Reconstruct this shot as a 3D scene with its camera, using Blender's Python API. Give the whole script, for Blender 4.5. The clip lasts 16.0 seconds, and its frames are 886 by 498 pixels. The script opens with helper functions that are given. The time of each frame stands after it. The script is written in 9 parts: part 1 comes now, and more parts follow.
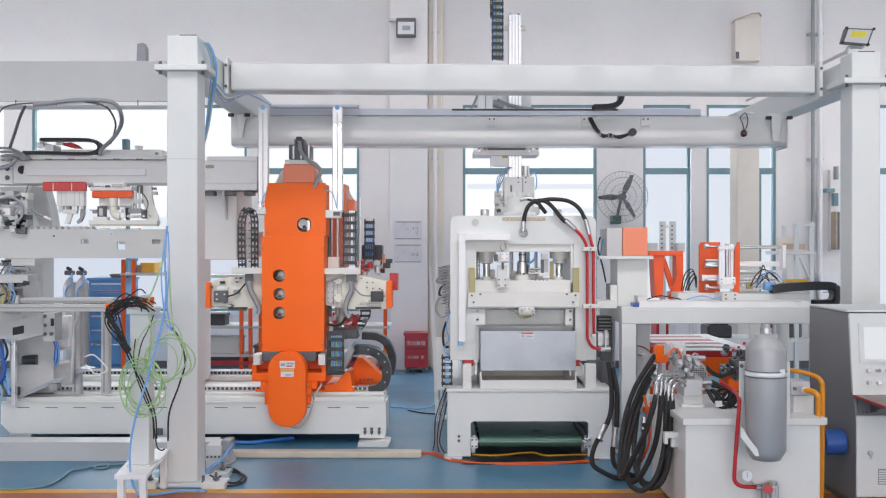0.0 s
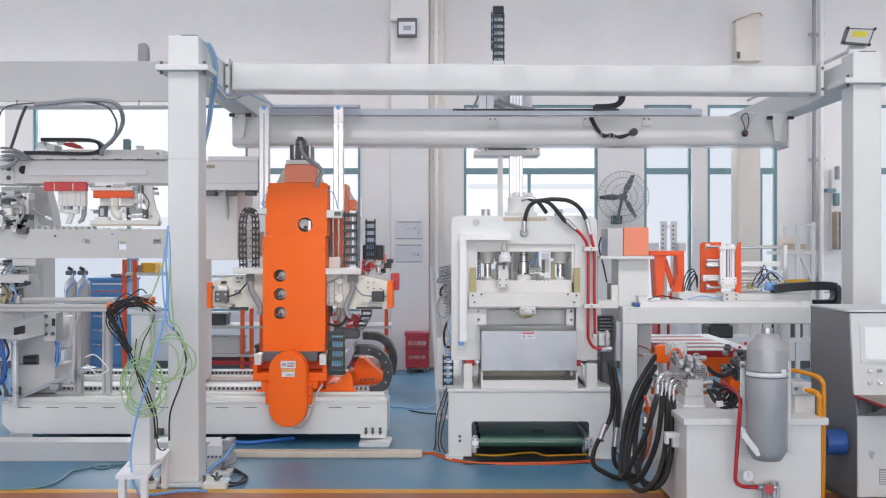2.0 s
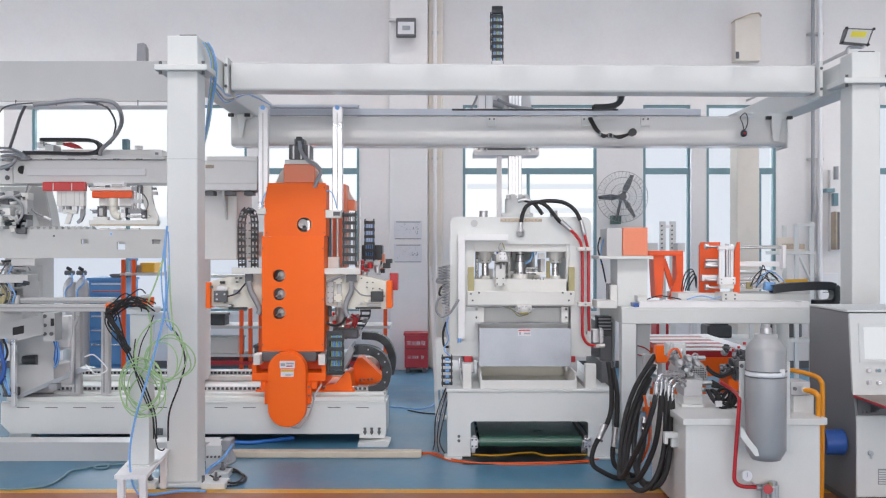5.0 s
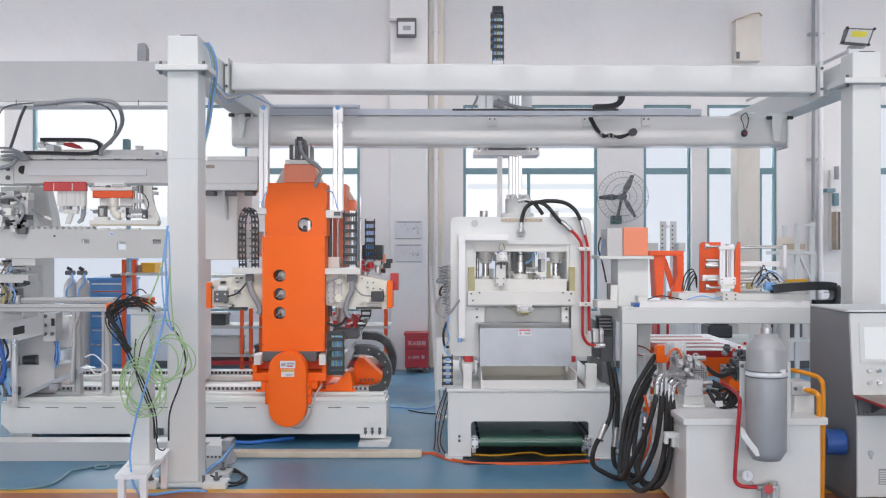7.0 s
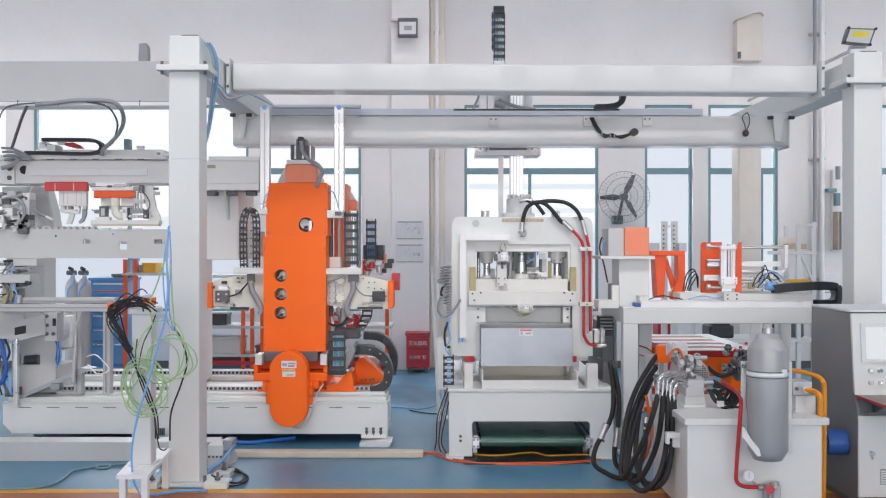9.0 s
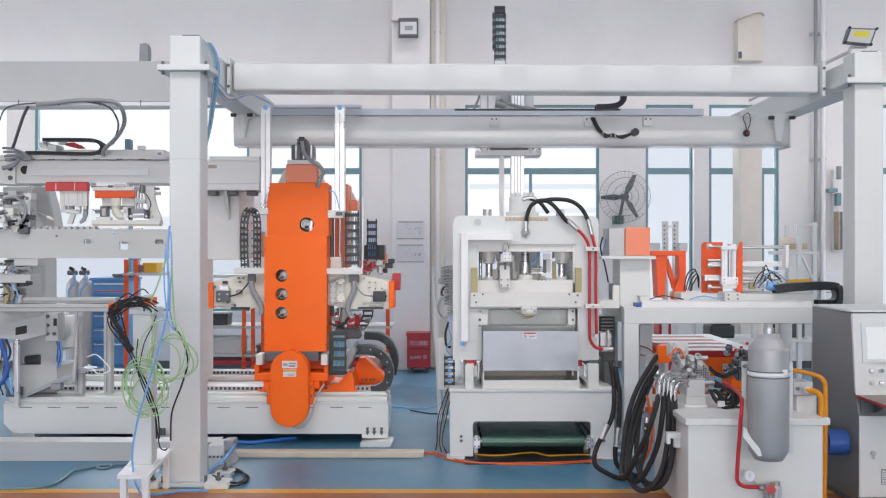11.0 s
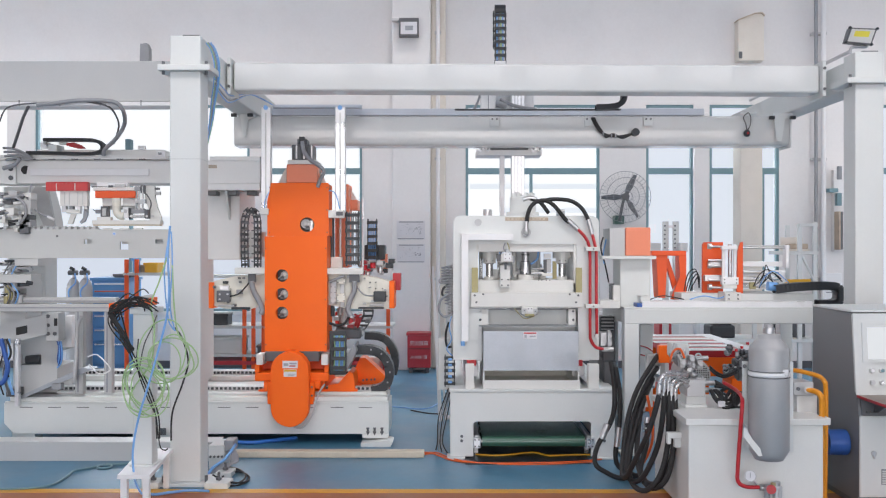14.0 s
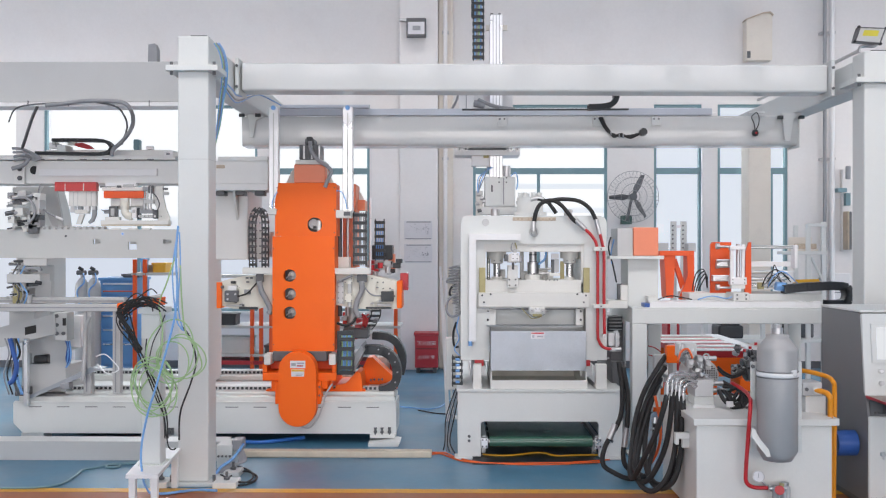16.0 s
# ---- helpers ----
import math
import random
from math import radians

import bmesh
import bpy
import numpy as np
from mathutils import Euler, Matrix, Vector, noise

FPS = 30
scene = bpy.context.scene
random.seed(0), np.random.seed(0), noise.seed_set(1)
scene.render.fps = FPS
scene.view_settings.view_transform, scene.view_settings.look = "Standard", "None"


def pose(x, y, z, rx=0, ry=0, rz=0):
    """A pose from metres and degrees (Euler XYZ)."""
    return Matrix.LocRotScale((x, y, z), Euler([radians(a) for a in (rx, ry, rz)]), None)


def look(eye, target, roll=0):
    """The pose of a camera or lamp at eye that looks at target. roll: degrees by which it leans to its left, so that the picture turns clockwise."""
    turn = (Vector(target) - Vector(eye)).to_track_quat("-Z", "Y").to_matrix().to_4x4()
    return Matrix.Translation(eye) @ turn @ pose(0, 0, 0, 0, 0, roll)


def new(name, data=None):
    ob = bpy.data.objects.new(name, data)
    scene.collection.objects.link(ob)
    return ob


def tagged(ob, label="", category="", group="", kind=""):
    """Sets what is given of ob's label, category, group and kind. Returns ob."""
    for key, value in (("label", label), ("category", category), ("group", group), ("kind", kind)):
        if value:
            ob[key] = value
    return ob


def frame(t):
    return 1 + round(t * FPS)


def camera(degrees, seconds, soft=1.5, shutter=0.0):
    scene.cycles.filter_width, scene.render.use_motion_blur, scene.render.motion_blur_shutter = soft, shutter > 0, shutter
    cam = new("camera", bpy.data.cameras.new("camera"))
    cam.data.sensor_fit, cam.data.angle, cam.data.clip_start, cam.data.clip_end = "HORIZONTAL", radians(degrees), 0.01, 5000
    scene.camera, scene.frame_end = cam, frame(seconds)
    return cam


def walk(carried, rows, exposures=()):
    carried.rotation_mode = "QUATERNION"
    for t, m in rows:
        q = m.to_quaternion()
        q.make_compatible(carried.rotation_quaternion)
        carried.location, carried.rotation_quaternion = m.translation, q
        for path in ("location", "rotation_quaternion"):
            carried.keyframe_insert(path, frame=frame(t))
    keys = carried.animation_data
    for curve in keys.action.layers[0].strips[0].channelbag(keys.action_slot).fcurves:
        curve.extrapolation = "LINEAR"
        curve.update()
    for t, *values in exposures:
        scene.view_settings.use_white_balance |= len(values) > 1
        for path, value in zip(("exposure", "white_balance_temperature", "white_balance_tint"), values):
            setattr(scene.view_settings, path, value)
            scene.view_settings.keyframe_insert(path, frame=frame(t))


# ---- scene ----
# ---- camera: stands still on its tripod and turns a little ----
cam = camera(50.0, 16.0, soft=1.2)
walk(cam, [(t, pose(0, 0, 2.0, 90, 0, turn)) for t, turn in (
    (0, 0), (0.25, 0.06), (0.5, 0.12), (1, 0.15), (1.5, 0.11), (2, 0.06), (2.5, 0.005), (3, 0), (4.2, 0),
    (6.5, 0.005), (7, 0.03), (8, 0.035), (8.5, 0.055), (9, 0.1), (10, 0.135), (11.5, 0.15), (13.5, 0.155), (14, 0.17),
    (14.5, 0.225), (15, 0.335), (15.5, 0.45), (16, 0.62))])

# ---- light: daylight through high windows, skylights and the back windows, with added side fill ----
world = bpy.data.worlds.new("world")
scene.world = world
world.use_nodes = True
sky = world.node_tree.nodes.new("ShaderNodeTexSky")
sky.sky_type, sky.sun_disc = "NISHITA", False
sky.sun_elevation, sky.sun_rotation = radians(50), radians(200)
world.node_tree.links.new(sky.outputs[0], world.node_tree.nodes["Background"].inputs[0])
world.node_tree.nodes["Background"].inputs[1].default_value = 0.12
sun_data = bpy.data.lights.new("sun", "SUN")
sun_data.energy, sun_data.angle, sun_data.color = 1.0, radians(10), (1, 0.96, 0.9)
sun = new("sun", sun_data)
sun.matrix_world = look((4, -10, 18), (0, 5, 0))


def area_lamp(name, m, wide, high, power, colour=(1, 1, 1)):
    data = bpy.data.lights.new(name, "AREA")
    data.shape, data.size, data.size_y, data.energy, data.color = "RECTANGLE", wide, high, power, colour
    ob = new(name, data)
    ob.matrix_world = m
    return ob


area_lamp("front_daylight", look((1.5, -8.9, 7.6), (1.5, 4, 4.8)), 20, 2.4, 980, (1, 0.937, 0.95))
area_lamp("low_daylight", look((-0.5, -8.7, 2.5), (-0.5, 4, 2.5)), 21, 3.2, 1400, (1, 0.934, 0.942))
area_lamp("skylight_daylight", look((0, 3.5, 9.6), (0, 3.501, 0)), 20, 2.2, 620, (1, 0.943, 0.955))
area_lamp("skylight_daylight", look((0, 11.5, 9.6), (0, 11.501, 0)), 16, 2.2, 90, (1, 0.943, 0.955))
# fill lamps added outside unseen side openings to brighten the back wall
area_lamp("side_daylight", look((12.6, 12.0, 2.5), (4, 12.6, 2.0)), 4.6, 2.8, 260, (1, 0.95, 0.96))
area_lamp("side_daylight", look((-12.6, 12.0, 2.6), (-2, 14.2, 2.0)), 4.6, 2.8, 260, (1, 0.95, 0.96))
for left, right in ((-6.9, -3.3), (-2.99, -1.41), (0.33, 2.59), (3.37, 4.17), (4.44, 5.61)):
    area_lamp("window_daylight", look(((left + right) / 2, 18.0, 5.15), ((left + right) / 2, 14.5, 0.5)), right - left, 0.5, 75 * (right - left), (0.86, 0.93, 1))
scene.view_settings.exposure = -0.35



# ---- materials ----
def material(name, colour, rough=0.5, metal=0.0, spread=0.06, scale=3.0, grain=60.0, bump=0.0, coat=0.0, coat_rough=0.09, spec=0.5, rough_spread=0.08,
             dirt=0.0, dirt_colour=(0.12, 0.1, 0.08)):
    """A painted or bare surface with broad and fine variation of tone and gloss."""
    m = bpy.data.materials.new(name)
    m.use_nodes = True
    nt = m.node_tree
    bsdf = nt.nodes["Principled BSDF"]
    geo = nt.nodes.new("ShaderNodeNewGeometry")
    info = nt.nodes.new("ShaderNodeObjectInfo")
    add = nt.nodes.new("ShaderNodeVectorMath")
    add.operation = "MULTIPLY_ADD"
    add.inputs[1].default_value = (1, 1, 1)
    nt.links.new(geo.outputs["Position"], add.inputs[0])
    shift = nt.nodes.new("ShaderNodeMath")
    shift.operation, shift.inputs[1].default_value = "MULTIPLY", 7.0
    nt.links.new(info.outputs["Random"], shift.inputs[0])
    nt.links.new(shift.outputs[0], add.inputs[2])
    tc = nt.nodes.new("ShaderNodeTexCoord")
    nt.links.new(tc.outputs["Object"], add.inputs[0])
    big = nt.nodes.new("ShaderNodeTexNoise")
    big.inputs["Scale"].default_value, big.inputs["Detail"].default_value = scale, 5
    fine = nt.nodes.new("ShaderNodeTexNoise")
    fine.inputs["Scale"].default_value, fine.inputs["Detail"].default_value = grain, 3
    nt.links.new(add.outputs[0], big.inputs["Vector"])
    nt.links.new(add.outputs[0], fine.inputs["Vector"])
    mix = nt.nodes.new("ShaderNodeMath")
    mix.operation, mix.inputs[1].default_value = "MULTIPLY_ADD", 0.3
    nt.links.new(fine.outputs["Fac"], mix.inputs[0])
    nt.links.new(big.outputs["Fac"], mix.inputs[2])
    ramp = nt.nodes.new("ShaderNodeMapRange")
    ramp.inputs["From Min"].default_value, ramp.inputs["From Max"].default_value = 0.35, 0.95
    ramp.inputs["To Min"].default_value, ramp.inputs["To Max"].default_value = 1 - spread, 1 + spread
    nt.links.new(mix.outputs[0], ramp.inputs["Value"])
    tone = nt.nodes.new("ShaderNodeVectorMath")
    tone.operation, tone.inputs[0].default_value = "SCALE", colour
    nt.links.new(ramp.outputs[0], tone.inputs["Scale"])
    out = tone.outputs[0]
    if dirt:
        spots = nt.nodes.new("ShaderNodeTexNoise")
        spots.inputs["Scale"].default_value, spots.inputs["Detail"].default_value = scale * 2.3, 8
        spots.inputs["Roughness"].default_value = 0.7
        nt.links.new(add.outputs[0], spots.inputs["Vector"])
        cut = nt.nodes.new("ShaderNodeMapRange")
        cut.inputs["From Min"].default_value, cut.inputs["From Max"].default_value = 0.5, 0.85
        cut.inputs["To Max"].default_value = dirt
        nt.links.new(spots.outputs["Fac"], cut.inputs["Value"])
        blend = nt.nodes.new("ShaderNodeMix")
        blend.data_type = "RGBA"
        blend.inputs[7].default_value = (*dirt_colour, 1)
        nt.links.new(cut.outputs[0], blend.inputs[0])
        nt.links.new(out, blend.inputs[6])
        out = blend.outputs[2]
    nt.links.new(out, bsdf.inputs["Base Color"])
    gloss = nt.nodes.new("ShaderNodeMapRange")
    gloss.inputs["From Min"].default_value, gloss.inputs["From Max"].default_value = 0.3, 0.7
    gloss.inputs["To Min"].default_value = max(0.02, rough - rough_spread)
    gloss.inputs["To Max"].default_value = min(1, rough + rough_spread)
    nt.links.new(big.outputs["Fac"], gloss.inputs["Value"])
    nt.links.new(gloss.outputs[0], bsdf.inputs["Roughness"])
    bsdf.inputs["Metallic"].default_value = metal
    bsdf.inputs["Specular IOR Level"].default_value = spec
    bsdf.inputs["Coat Weight"].default_value = coat
    bsdf.inputs["Coat Roughness"].default_value = coat_rough
    if bump:
        b = nt.nodes.new("ShaderNodeBump")
        b.inputs["Strength"].default_value, b.inputs["Distance"].default_value = bump, 0.004
        nt.links.new(fine.outputs["Fac"], b.inputs["Height"])
        nt.links.new(b.outputs[0], bsdf.inputs["Normal"])
    return m


def glow(name, colour, strength):
    m = bpy.data.materials.new(name)
    m.use_nodes = True
    bsdf = m.node_tree.nodes["Principled BSDF"]
    bsdf.inputs["Base Color"].default_value = (0.02, 0.02, 0.02, 1)
    bsdf.inputs["Roughness"].default_value = 0.9
    bsdf.inputs["Emission Color"].default_value = (*colour, 1)
    bsdf.inputs["Emission Strength"].default_value = strength
    return m


def glass_material(name, tint, rough=0.02):
    m = bpy.data.materials.new(name)
    m.use_nodes = True
    bsdf = m.node_tree.nodes["Principled BSDF"]
    bsdf.inputs["Base Color"].default_value = (*tint, 1)
    bsdf.inputs["Roughness"].default_value = rough
    bsdf.inputs["IOR"].default_value = 1.05
    bsdf.inputs["Transmission Weight"].default_value = 1
    return m


wall_paint = material("wall_paint", (0.79, 0.777, 0.775), 0.7, scale=0.55, grain=25, spread=0.06, bump=0.05, dirt=0.16, dirt_colour=(0.5, 0.46, 0.42))
pilaster_paint = material("pilaster_paint", (0.81, 0.797, 0.795), 0.55, scale=0.8, grain=20, spread=0.06, bump=0.05)
beige_paint = material("beige_paint", (0.75, 0.70, 0.63), 0.6, scale=2, spread=0.06, dirt=0.2, dirt_colour=(0.4, 0.36, 0.3))
tan = material("tan", (0.5, 0.41, 0.32), 0.6, scale=9, spread=0.25)
plank = material("plank", (0.6, 0.53, 0.42), 0.6, scale=5, spread=0.12, dirt=0.2, dirt_colour=(0.35, 0.28, 0.2))
ceiling_paint = material("ceiling_paint", (0.75, 0.75, 0.76), 0.8)
machine_grey = material("machine_grey", (0.70, 0.72, 0.71), 0.48, spec=0.35, coat=0.03, scale=1.5, spread=0.04, dirt=0.06, dirt_colour=(0.48, 0.46, 0.43))
beam_gloss = material("beam_gloss", (0.63, 0.645, 0.64), 0.4, coat=0.65, coat_rough=0.06, scale=1.5, spread=0.04)
beam_satin = material("beam_satin", (0.63, 0.645, 0.64), 0.4, coat=1.0, coat_rough=0.1, scale=1.5, spread=0.05, dirt=0.08, dirt_colour=(0.45, 0.43, 0.4))
rail_blue = material("rail_blue", (0.56, 0.6, 0.67), 0.4, scale=3, spread=0.06)
rail_grey = material("rail_grey", (0.53, 0.545, 0.54), 0.4, scale=2, spread=0.05)
shop_grey = material("shop_grey", (0.52, 0.53, 0.53), 0.45, scale=1.5, spread=0.05)
# machine grey made paler, to make up for dim light on the transfer gantry
pale_grey = material("pale_grey", (0.8, 0.8, 0.785), 0.45, spec=0.4, coat=0.05, scale=1.5, spread=0.04, dirt=0.06, dirt_colour=(0.5, 0.48, 0.45))
machine_cream = material("machine_cream", (0.71, 0.71, 0.685), 0.4, coat=0.1, scale=2, spread=0.05, dirt=0.08, dirt_colour=(0.42, 0.38, 0.3))
ivory = material("ivory", (0.76, 0.74, 0.66), 0.4, scale=2, spread=0.05)
white_metal = material("white_metal", (0.82, 0.82, 0.83), 0.35, scale=3, spread=0.04)
orange_paint = material("orange_paint", (1.0, 0.155, 0.008), 0.5, spec=0.25, coat=0.15, coat_rough=0.3, scale=1.2, spread=0.06, dirt=0.05, dirt_colour=(0.5, 0.08, 0.01))
# redder orange; on bracket, clamp plates and carriage recess it paints their shade
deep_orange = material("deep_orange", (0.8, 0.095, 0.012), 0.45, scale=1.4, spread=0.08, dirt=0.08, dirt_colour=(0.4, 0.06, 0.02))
# paler pinkish orange; the reflection on the head block is put into its colour
pale_orange = material("pale_orange", (0.86, 0.26, 0.14), 0.4, scale=1.6, spread=0.06)
red_paint = material("red_paint", (0.47, 0.014, 0.022), 0.35, scale=3, spread=0.1)
gripper_red = material("gripper_red", (0.58, 0.06, 0.06), 0.4, scale=3, spread=0.12)
box_red = material("box_red", (0.46, 0.03, 0.045), 0.4, scale=4, spread=0.15)
black_rubber = material("black_rubber", (0.03, 0.03, 0.031), 0.55, spec=0.3, scale=8, spread=0.25, bump=0.1)
black_plastic = material("black_plastic", (0.025, 0.03, 0.036), 0.4, scale=6, spread=0.3)
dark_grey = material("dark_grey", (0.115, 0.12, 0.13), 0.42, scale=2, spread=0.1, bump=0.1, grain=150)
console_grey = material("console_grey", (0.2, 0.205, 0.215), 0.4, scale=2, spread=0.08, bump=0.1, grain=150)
steel = material("steel", (0.55, 0.55, 0.56), 0.38, metal=1.0, scale=5, spread=0.12)
brushed_sheet = material("brushed_sheet", (0.38, 0.405, 0.44), 0.4, metal=0.75, scale=3, spread=0.2, grain=120, bump=0.03)
aluminium = material("aluminium", (0.78, 0.79, 0.81), 0.32, metal=0.85, scale=4, spread=0.06)
silver_paint = material("silver_paint", (0.5, 0.505, 0.51), 0.45, metal=0.25, scale=3, spread=0.06)
chrome = material("chrome", (0.55, 0.55, 0.56), 0.25, metal=0.9, scale=5, spread=0.08)
bottle_grey = material("bottle_grey", (0.42, 0.42, 0.425), 0.42, metal=0.25, scale=3, spread=0.08, grain=90, bump=0.06)
desk_brown = material("desk_brown", (0.2, 0.15, 0.12), 0.35, scale=6, spread=0.15)
brass = material("brass", (0.4, 0.36, 0.19), 0.5, metal=0.4, scale=6, spread=0.15)
green_belt = material("green_belt", (0.05, 0.135, 0.095), 0.22, coat=0.5, coat_rough=0.12, scale=3, spread=0.15)
blue_paint = material("blue_paint", (0.13, 0.34, 0.66), 0.4, scale=2, spread=0.08)
hose_blue = material("hose_blue", (0.05, 0.2, 0.62), 0.35, scale=3, spread=0.1)
motor_blue = material("motor_blue", (0.03, 0.1, 0.36), 0.4, scale=3, spread=0.1)
blue_tube = material("blue_tube", (0.2, 0.42, 0.78), 0.35, scale=4, spread=0.1)
green_tube = material("green_tube", (0.38, 0.56, 0.28), 0.35, scale=4, spread=0.1)
yellow_paint = material("yellow_paint", (0.75, 0.42, 0.03), 0.4, scale=3, spread=0.08)
pipe_yellow = material("pipe_yellow", (0.74, 0.28, 0.01), 0.35, scale=3, spread=0.08)
orange_hose = material("orange_hose", (0.75, 0.12, 0.02), 0.4, scale=4, spread=0.1)
grey_cable = material("grey_cable", (0.3, 0.31, 0.33), 0.5, scale=6, spread=0.12)
frame_teal = material("frame_teal", (0.17, 0.29, 0.33), 0.4, scale=2, spread=0.08)
bracket_green = material("bracket_green", (0.05, 0.12, 0.1), 0.45, scale=4, spread=0.12)
paper = material("paper", (0.72, 0.72, 0.75), 0.6, scale=5, spread=0.05)
ink = material("ink", (0.36, 0.37, 0.4), 0.6, scale=9, spread=0.2)
dark_cavity = material("dark_cavity", (0.03, 0.03, 0.03), 0.7)
window_glass = glass_material("window_glass", (0.96, 0.98, 1))


def floor_material():
    """Blue epoxy floor, scuffed, with a soft gloss."""
    m = material("floor_epoxy", (0.068, 0.21, 0.325), 0.46, scale=1.6, grain=14, spread=0.18, rough_spread=0.1, coat=0.32, coat_rough=0.27, dirt=0.1, dirt_colour=(0.19, 0.25, 0.29))
    return m


floor_epoxy = floor_material()
floor_red = material("floor_red", (0.33, 0.105, 0.04), 0.5, scale=1.5, grain=14, spread=0.2, dirt=0.25, dirt_colour=(0.3, 0.2, 0.14))
floor_yellow = material("floor_yellow", (0.66, 0.33, 0.02), 0.45, scale=4, grain=30, spread=0.2, dirt=0.6, dirt_colour=(0.4, 0.25, 0.12))


# ---- mesh helpers ----
def box(bm, x0, x1, y0, y1, z0, z1, bevel=0.0):
    """A block between two corners, its edges rounded by bevel."""
    r = bmesh.ops.create_cube(bm, size=1, matrix=Matrix.LocRotScale(((x0 + x1) / 2, (y0 + y1) / 2, (z0 + z1) / 2), None, (abs(x1 - x0), abs(y1 - y0), abs(z1 - z0))))
    if bevel:
        edges = list({e for v in r["verts"] for e in v.link_edges})
        bmesh.ops.bevel(bm, geom=edges, offset=bevel, segments=2, affect="EDGES", profile=0.5)
    return bm


def prism(bm, outline, y0, y1, axis="y"):
    """A plate with the given outline, extruded along an axis."""
    def at(a, b, c):
        return {"y": (a, c, b), "x": (c, a, b), "z": (a, b, c)}[axis]
    near = [bm.verts.new(at(a, b, y0)) for a, b in outline]
    far = [bm.verts.new(at(a, b, y1)) for a, b in outline]
    bm.faces.new(near)
    bm.faces.new(list(reversed(far)))
    n = len(outline)
    for i in range(n):
        bm.faces.new((near[i], far[i], far[(i + 1) % n], near[(i + 1) % n]))
    bmesh.ops.recalc_face_normals(bm, faces=bm.faces)
    return bm


def rod(bm, a, b, r, r2=None, n=16):
    """A straight rod or cone from a to b."""
    a, b = Vector(a), Vector(b)
    m = Matrix.Translation((a + b) / 2) @ (b - a).to_track_quat("Z", "Y").to_matrix().to_4x4()
    made = bmesh.ops.create_cone(bm, cap_ends=True, segments=n, radius1=r, radius2=r if r2 is None else r2, depth=(b - a).length, matrix=m)
    for f in {f for v in made["verts"] for f in v.link_faces}:
        f.smooth = len(f.verts) == 4
        if len(f.verts) > 4:
            for e in f.edges:
                e.smooth = False
    return bm


def smooth_path(points, steps=6):
    pts = [Vector(p) for p in points]
    out = []
    for i in range(len(pts) - 1):
        p0, p1, p2, p3 = pts[max(i - 1, 0)], pts[i], pts[i + 1], pts[min(i + 2, len(pts) - 1)]
        for k in range(steps):
            t = k / steps
            out.append(0.5 * (2 * p1 + (p2 - p0) * t + (2 * p0 - 5 * p1 + 4 * p2 - p3) * t * t + (3 * p1 - p0 - 3 * p2 + p3) * t ** 3))
    return out + [pts[-1]]


def hose(bm, points, r, n=8, steps=6):
    """A round hose along a smooth path."""
    path = smooth_path(points, steps) if steps > 1 else [Vector(p) for p in points]
    rings, side = [], None
    for i, p in enumerate(path):
        way = (path[min(i + 1, len(path) - 1)] - path[max(i - 1, 0)]).normalized()
        if side is None:
            side = way.orthogonal().normalized()
        side = (side - way * side.dot(way)).normalized()
        up = way.cross(side)
        rings.append([bm.verts.new(p + r * (math.cos(2 * math.pi * k / n) * side + math.sin(2 * math.pi * k / n) * up)) for k in range(n)])
    for a, b in zip(rings, rings[1:]):
        for k in range(n):
            bm.faces.new((a[k], a[(k + 1) % n], b[(k + 1) % n], b[k])).smooth = True
    bm.faces.new(list(reversed(rings[0])))
    bm.faces.new(rings[-1])
    return bm


def lathe(bm, x, y, outline, n=28):
    """A turned body about the upright through x, y; outline of (radius, z)."""
    rings = [[bm.verts.new((x + r * math.cos(2 * math.pi * k / n), y + r * math.sin(2 * math.pi * k / n), z)) for k in range(n)] for r, z in outline]
    for a, b in zip(rings, rings[1:]):
        for k in range(n):
            bm.faces.new((a[k], a[(k + 1) % n], b[(k + 1) % n], b[k])).smooth = True
    bm.faces.new(list(reversed(rings[0])))
    bm.faces.new(rings[-1])
    return bm


def plate_with_holes(bm, x0, x1, z0, z1, holes, y0, y1):
    """An upright plate with rectangular holes (x0, x1, z0, z1) cut through, built as a grid."""
    xs = sorted({x0, x1, *(h[0] for h in holes), *(h[1] for h in holes)})
    zs = sorted({z0, z1, *(h[2] for h in holes), *(h[3] for h in holes)})
    def solid(i, j):
        if not (0 <= i < len(xs) - 1 and 0 <= j < len(zs) - 1):
            return False
        cx, cz = (xs[i] + xs[i + 1]) / 2, (zs[j] + zs[j + 1]) / 2
        return not any(h[0] < cx < h[1] and h[2] < cz < h[3] for h in holes)
    made = {}
    def v(i, j, y):
        if (i, j, y) not in made:
            made[i, j, y] = bm.verts.new((xs[i], y, zs[j]))
        return made[i, j, y]
    for i in range(len(xs) - 1):
        for j in range(len(zs) - 1):
            if not solid(i, j):
                continue
            bm.faces.new((v(i, j, y0), v(i + 1, j, y0), v(i + 1, j + 1, y0), v(i, j + 1, y0)))
            bm.faces.new((v(i, j + 1, y1), v(i + 1, j + 1, y1), v(i + 1, j, y1), v(i, j, y1)))
            for di, dj, a, b in ((-1, 0, (i, j), (i, j + 1)), (1, 0, (i + 1, j + 1), (i + 1, j)), (0, -1, (i + 1, j), (i, j)), (0, 1, (i, j + 1), (i + 1, j + 1))):
                if not solid(i + di, j + dj):
                    bm.faces.new((v(*a, y0), v(*b, y0), v(*b, y1), v(*a, y1)))
    bmesh.ops.recalc_face_normals(bm, faces=bm.faces)
    return bm


